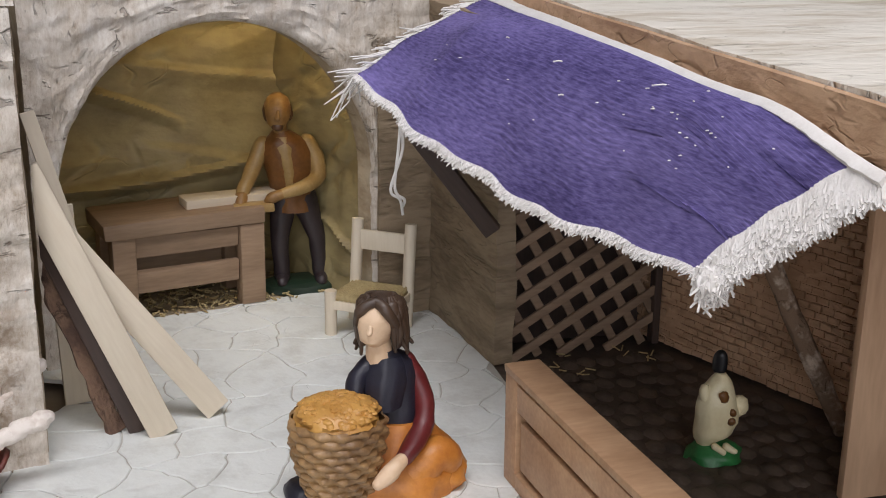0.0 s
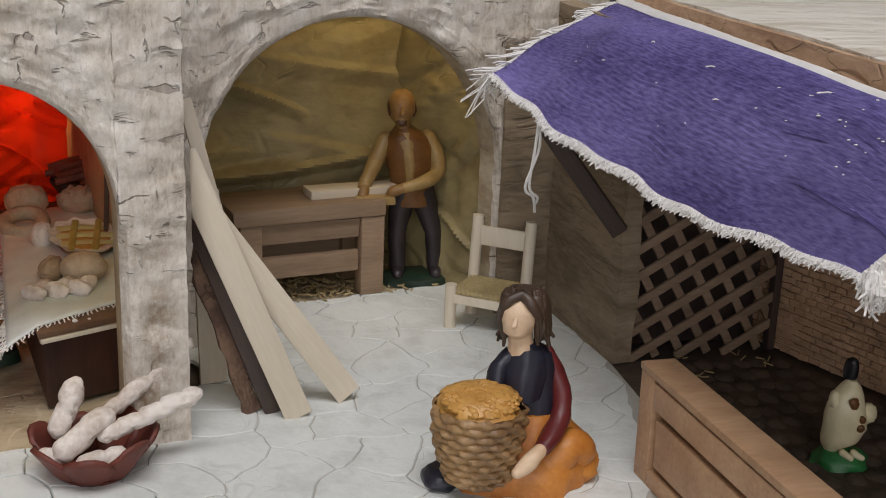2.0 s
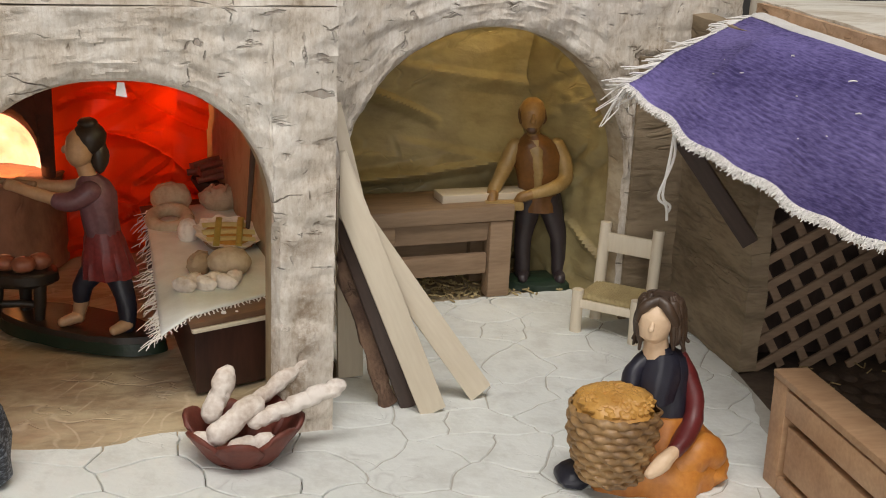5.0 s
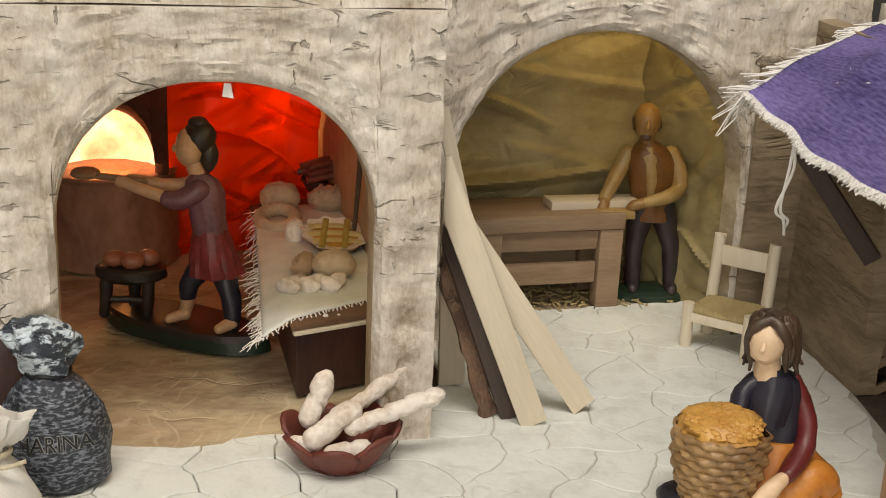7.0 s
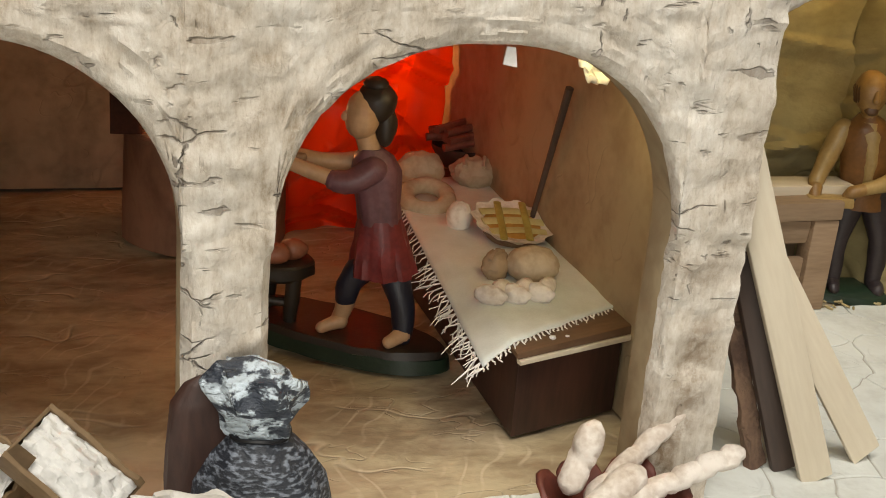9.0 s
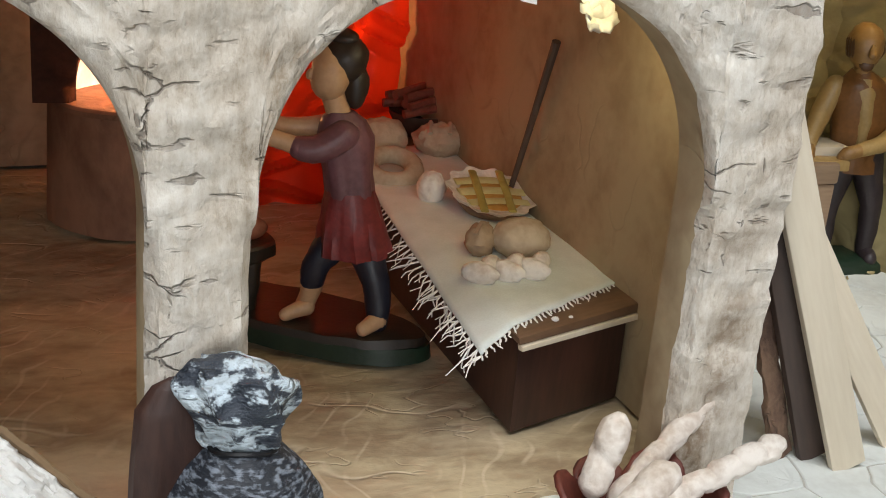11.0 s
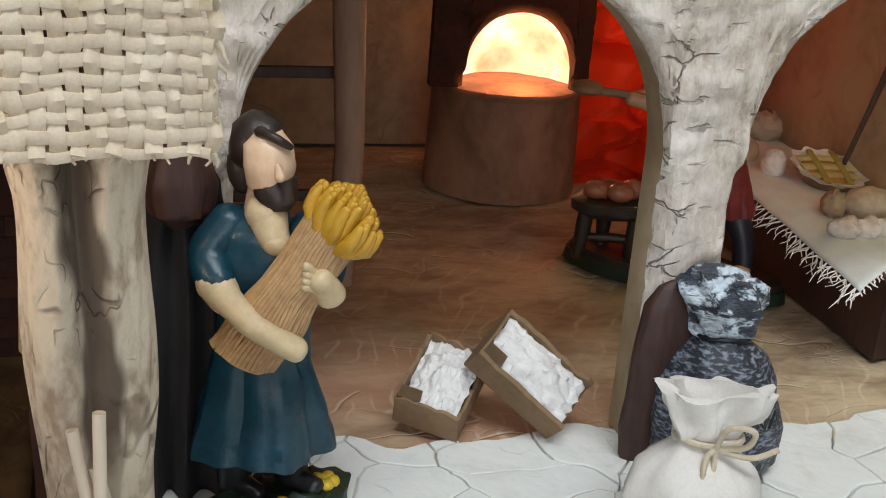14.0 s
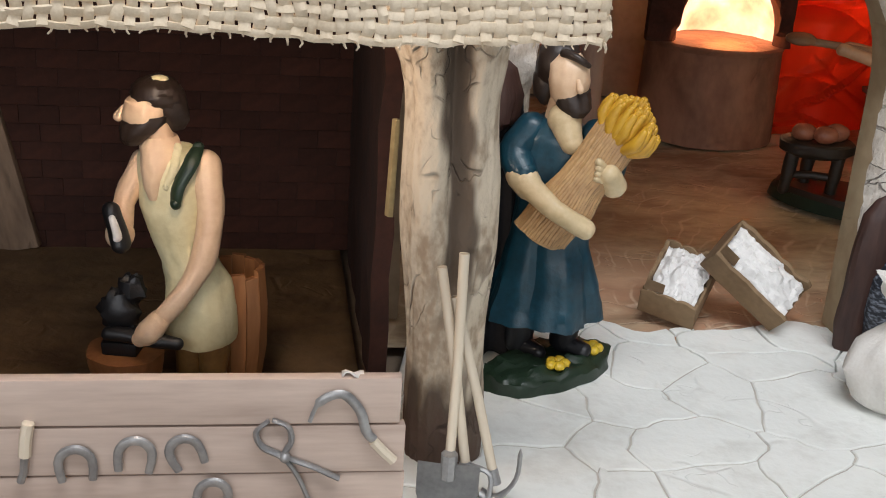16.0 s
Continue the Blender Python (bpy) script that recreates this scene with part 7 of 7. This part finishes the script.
# ---- smithy ----
pillar = thing("bark_pillar", (-4.603, 3.20, 0), 13, "pale bark covered pillar at the smithy corner", "pillar")
bm = bmesh.new()
rings = []
for j in range(210):
    z = 1.5 * j / 209
    q = 0.112 + 0.03 * min(1, z / 1.2) + 0.008 * math.sin(z * 9 + 1) + (0.03 * max(0, z - 1.15) / 0.3 if z > 1.15 else 0)
    flare = max(0, z - 1.22) / 0.3
    rings.append((0.05 - 0.045 * min(1, z / 1.2) - 0.05 * flare, 0, z, q + 0.03 * flare, q * 0.85))
made = loft(bm, rings, 170, 0)
for ring in made:
    for v in ring:
        w = math.atan2(v.co.y, v.co.x)
        ridge = 0.5 + 0.5 * noise.noise(Vector((math.cos(w) * 2.2, math.sin(w) * 2.2, v.co.z * 0.8)))
        fine = noise.noise(Vector((math.cos(w) * 6, math.sin(w) * 6, v.co.z * 5)))
        k = 1 + 0.16 * (ridge - 0.5) + 0.05 * fine
        # the hollow between two ribs of the bark
        gap = (w + 1.50 + 0.12 * math.sin(v.co.z * 6)) / 0.33
        k -= 0.42 * math.exp(-gap * gap) * min(1, max(0, (v.co.z - 0.5) / 0.35))
        v.co.x *= k
        v.co.y *= k
# 0 to 1 paints shade into the rib hollow; the foot is browner bark
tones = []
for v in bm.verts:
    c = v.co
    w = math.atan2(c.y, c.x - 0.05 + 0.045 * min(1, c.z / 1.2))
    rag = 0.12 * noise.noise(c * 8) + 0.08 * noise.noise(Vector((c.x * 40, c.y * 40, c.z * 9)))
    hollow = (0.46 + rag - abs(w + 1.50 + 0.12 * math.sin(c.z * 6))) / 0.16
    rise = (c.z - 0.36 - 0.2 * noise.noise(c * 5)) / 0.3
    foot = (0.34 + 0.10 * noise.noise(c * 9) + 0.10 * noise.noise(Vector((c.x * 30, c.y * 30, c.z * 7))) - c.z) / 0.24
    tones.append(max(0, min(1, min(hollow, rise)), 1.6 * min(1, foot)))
trunk = part("trunk", bm, BARK_STAIN_SHADE, pillar)
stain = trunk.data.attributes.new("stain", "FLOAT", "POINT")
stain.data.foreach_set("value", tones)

half_wall = thing("board_half_wall", (-4.7, 2.85, 0), 13, "low front wall of three weathered horizontal boards", "wall")
for k, (z0, z1, x1) in enumerate(((0.287, 0.424, 0.045), (0.134, 0.279, 0.06), (0.0, 0.126, 0.065))):
    bm = bmesh.new()
    box(bm, (-2.4, -0.012 + 0.004 * k, z0), (x1, 0.03, z1), 0.006, jitter=0.003, seed=k)
    part("board", bm, WOOD_PINK, half_wall)
SM = SMITHY


def hung(name, build, mats, label, category, group="tools on the boards"):
    th = tagged(new(name), label, category, group)
    th.empty_display_size = 0.005
    th.matrix_world = SM @ place_matrix(0.03, -0.024, 0.037)
    for pname, fn, mt in build:
        bm = bmesh.new()
        fn(bm)
        part(pname, bm, mt, th)
    return th


def shoe(x, z, turn, q):
    def fn(bm):
        pts = []
        for k in range(15):
            w = radians(-20 + 220 * k / 14)
            a, b = q * math.cos(w) * (1 - 0.06 * (k in (0, 14))), 0.006 + 1.05 * q * math.sin(w) - (0.75 * q if k in (0, 14) else 0.25 * q if k in (1, 13) else 0)
            c, d = math.cos(radians(turn)), math.sin(radians(turn))
            pts.append((x + a * c - b * d, 0, z + a * d + b * c))
        tube(bm, pts, [0.0115 + 0.003 * math.sin(k * 0.22) for k in range(15)], 8, 0, 0.7)
    return fn


for x, z, turn, q in ((-0.855, 0.135, 4, 0.045), (-0.70, 0.16, -6, 0.045), (-0.565, 0.168, 22, 0.042), (-0.495, 0.03, -8, 0.042)):
    hung("horseshoe", [("shoe", shoe(x, z, turn, q), IRON)], None, "small grey iron horseshoe fixed to the boards", "horseshoe", "horseshoes")
hung("tongs", [("arm", lambda bm: tube(bm, smooth_line([(-0.345, 0, 0.270), (-0.378, 0, 0.235), (-0.362, 0, 0.190), (-0.305, 0, 0.155), (-0.262, 0, 0.09), (-0.228, 0, 0.005)]), [0.010] * 4 + [0.0145] * 9 + [0.012] * 8, 8, 0, 0.6), IRON),
               ("arm", lambda bm: tube(bm, smooth_line([(-0.335, 0, 0.272), (-0.292, 0, 0.250), (-0.283, 0, 0.205), (-0.298, 0, 0.16), (-0.225, 0, 0.125), (-0.15, 0, 0.085)]), [0.010] * 4 + [0.0145] * 9 + [0.012] * 8, 8, 0, 0.6), IRON),
               ("rivet", lambda bm: ball(bm, (-0.30, -0.008, 0.16), 0.016), IRON)], None, "grey iron tongs hanging on the boards", "tongs")
hung("sickle", [("blade", lambda bm: tube(bm, smooth_line([(-0.235, 0, 0.265), (-0.21, 0, 0.325), (-0.15, 0, 0.35), (-0.10, 0, 0.30), (-0.08, 0, 0.235), (-0.055, 0, 0.205)]), [0.006] * 4 + [0.014] * 16 + [0.01], 8, 0, 0.6), IRON),
                ("handle", lambda bm: tube(bm, [(-0.06, 0, 0.205), (-0.03, 0, 0.17), (0.0, 0, 0.14)], 0.015, 8), WOOD_PALE)], None, "small iron sickle with a pale handle", "sickle")
hung("chisel", [("handle", lambda bm: tube(bm, [(-0.97, 0, 0.27), (-0.98, 0, 0.22), (-0.985, 0, 0.17)], 0.017, 8), WOOD_PALE),
                ("blade", lambda bm: tube(bm, [(-0.985, 0, 0.17), (-0.99, 0, 0.12), (-1.0, 0, 0.09)], 0.011, 8), IRON)], None, "small chisel with a pale handle", "chisel")

G2 = "long-handled tools leaning on the pillar"


def long_tool(name, top, foot, label, head):
    th = thing(name, foot, 0, label, "tool", G2)
    bm = bmesh.new()
    d = Vector(top) - Vector(foot)
    tube(bm, [d * 0.06, d * 0.5 + Vector((0.004, 0, 0)), d], 0.0145, 10)
    part("handle", bm, WOOD_PALE, th)
    bm = bmesh.new()
    head(bm)
    blade = part("blade", bm, IRON, th, "grey iron head")
    bm = bmesh.new()
    tube(bm, [d * 0.05, d * 0.13], [0.019, 0.017], 10)
    part("socket", bm, IRON, blade)
    return th


def spade(bm):
    grid = [[bm.verts.new((x * (1 - 0.25 * max(0, j - 4) / 3), -0.02 + 0.025 * abs(x * 9) ** 2 * 0.3, 0.10 - j * 0.026)) for x in (-0.09, -0.05, 0, 0.05, 0.09)] for j in range(6)]
    for j in range(5):
        for i in range(4):
            bm.faces.new((grid[j][i], grid[j][i + 1], grid[j + 1][i + 1], grid[j + 1][i]))
    bmesh.ops.solidify(bm, geom=bm.faces[:], thickness=0.01)
    tube(bm, [(0, -0.01, 0.05), (0, -0.01, 0.13)], 0.024, 8)


def fork(bm):
    for x in (-0.06, -0.02, 0.02, 0.06):
        tube(bm, smooth_line([(0, 0, 0.08), (x, -0.01, 0.06), (x, -0.03, -0.02)]), 0.008, 6)


def hook(bm):
    tube(bm, smooth_line([(-0.05, 0, 0.0), (0.0, -0.01, -0.01), (0.05, -0.01, 0.06), (0.055, -0.01, 0.16)]), [0.02] * 6 + [0.014] * 6 + [0.004], 8, 0, 0.5)


long_tool("spade", (-4.522, 3.02, 0.74), (-4.515, 2.94, 0.03), "toy spade with a pale handle and grey blade", spade)
long_tool("pitchfork", (-4.582, 3.03, 0.69), (-4.455, 2.96, 0.03), "toy pitchfork with a pale handle", fork)
long_tool("hoe", (-4.54, 3.04, 0.60), (-4.37, 2.97, 0.02), "toy hoe with a pale handle and curved iron head", hook)

r = rnd(17)
brick_wall = bpy.data.objects["wall_smithy_back"]
bm = bmesh.new()
box(bm, (-0.0785, -0.010, -0.0375), (0.0785, 0.010, 0.0375), 0.005)
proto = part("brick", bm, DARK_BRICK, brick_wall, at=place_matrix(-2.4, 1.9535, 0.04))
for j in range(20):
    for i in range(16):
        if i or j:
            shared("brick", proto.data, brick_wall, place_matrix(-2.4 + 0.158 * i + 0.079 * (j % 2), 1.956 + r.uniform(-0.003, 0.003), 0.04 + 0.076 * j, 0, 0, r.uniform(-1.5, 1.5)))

board_thing("leaning_plank", (-4.775, 3.36, 0.70), (-4.77, 3.38, 1.0), 0.025, 0.02, STRAW, "narrow yellowish strip behind the pillar", "plank", (-1, -0.6, 0))

board_thing("leaning_plank", (-6.42, 4.44, 0.0), (-6.63, 4.42, 0.95), 0.17, 0.04, BARK_MID, "rough brown plank leaning on the smithy's back wall", "plank", (0, -1, 0.1))

# woven burlap hanging over the smithy front
burlap = thing("burlap_awning", (-4.5, 2.55, 0), 13, "coarse natural burlap cloth hanging over the smithy front", "awning")


def burlap_point(x, s):
    """s runs from the hanging hem up and back over the roof."""
    z = 1.43 + min(s, 0.27) + max(0, s - 0.27) * 0.5
    y = -0.01 * math.sin(x * 4) + max(0, s - 0.27) * 0.87 + 0.012 * math.sin(x * 9 + s * 6)
    return Vector((x + 0.004 * math.sin(s * 40), y, z + 0.008 * math.sin(x * 6)))


r = rnd(41)
STEP = 0.029
nx, ns = 84, 30
bm = bmesh.new()
for i in range(nx):
    x = 0.27 - i * STEP
    pts = []
    for k in range(ns * 2):
        p = burlap_point(x + 0.003 * math.sin(k + i), k * STEP / 2)
        up = 0.0066 if (k // 2 + i) % 2 else -0.0066
        pts.append(p + Vector((0, -up if k % 2 == 0 else 0, 0)))
    w = 0.0128 + r.uniform(-0.0025, 0.0018)
    tube(bm, pts, w, 6, 0, 0.4)
tagged(part("warp_threads", bm, BURLAP, burlap, "upright jute threads"), kind="stuff")
bm = bmesh.new()
for k in range(ns):
    pts = []
    n = nx * 2
    for i in range(n):
        x = 0.27 - i * STEP / 2
        p = burlap_point(x, k * STEP + 0.003 * math.sin(i * 0.7 + k))
        up = -0.0045 if (k + i // 2) % 2 else 0.0045
        pts.append(p + Vector((0, -up if i % 2 == 0 else 0, 0)))
    tube(bm, pts, (0.0106 + r.uniform(-0.002, 0.0018)) * 0.5, 6, 0, 2.05)
tagged(part("weft_threads", bm, BURLAP, burlap, "level jute threads"), kind="stuff")
bm = bmesh.new()
strands(bm, [burlap_point(0.27 - 0.03 * k, 0.0) for k in range(40)], (0, 0, -1), 0.018, 0.004, 60, 0.2, 0.6)
strands(bm, [burlap_point(0.275, 0.03 * k) for k in range(16)], (0.4, 0, -1), 0.03, 0.005, 61, 0.2, 0.5)
tagged(part("frayed_hem", bm, BURLAP, burlap, "frayed jute ends"), kind="stuff")

# ---- straw in the workshop ----
r = rnd(23)
bm = bmesh.new()
for k in range(500):
    p = (WORKSHOP @ (Vector((r.uniform(-0.9, 0.75), r.uniform(0.48, 1.0), 0.006)) * S)) / S
    w = r.uniform(0, 6.3)
    n = r.uniform(0.015, 0.05)
    tube(bm, [p, p + Vector((n * math.cos(w), n * math.sin(w), r.uniform(0, 0.01)))], 0.006, 4)
tagged(part("wood_shavings", bm, STRAW), "scattered yellow shavings on the workshop floor", "shavings", kind="stuff")

# a paper flake on the board's edge and crumbs on the counter
scrap = thing("paper_flake", (-4.79, 2.845, 0.425), 13, "small torn white paper flake on the board", "paper")
bm = bmesh.new()
sheet(bm, (-0.03, 0.012, 0.002), (0.06, 0, 0), (0, -0.03, 0), 6, 4, lambda u, v: Vector((0, 0.008 * math.sin(u * 9), 0.012 * math.sin(u * 5) * v)))
solidify(part("flake", bm, FRINGE, scrap), 0.004, 1.0)
for x, y, q in ((-1.86, 5.19, 0.012), (-1.80, 5.215, 0.007)):
    lump_thing("bread_crumb", (x, y, 0.378 + q * 0.6), (q, q * 0.8, q * 0.7), FRINGE, "tiny white crumb on the counter edge", "crumb", 0.3, 0, "crumbs on the counter")

# the printed word on the black sack, bent round its belly
belly = next(c for c in black_sack.children if c.name.split(".")[0] == "body")
skin = belly.evaluated_get(bpy.context.evaluated_depsgraph_get())


def sack_print(name, swell, lift, mat, label):
    font = bpy.data.curves.new("sack_print", "FONT")
    font.body, font.size, font.align_x, font.extrude, font.offset = "HARINA", 0.0085, "CENTER", 0.0001, swell
    tmp = new("sack_print", font)
    me = bpy.data.meshes.new_from_object(tmp.evaluated_get(bpy.context.evaluated_depsgraph_get()))
    bpy.data.objects.remove(tmp)
    for v in me.vertices:
        w, z = v.co.x / 0.0207 + radians(18), 0.0205 + v.co.y
        way = Vector((math.sin(w), -math.cos(w), 0))
        v.co = skin.ray_cast(Vector((0, 0, z)), way)[1] + way * (v.co.z + lift)
    me.materials.append(mat)
    ob = new(name, me)
    ob.parent = black_sack
    ob["label"] = label


sack_print("print_outline", 0.00025, 0.00025, IRON, "pale outline of the printed letters")
sack_print("printed_word", 0.0, 0.0005, BLACK, "dark printed capital letters")
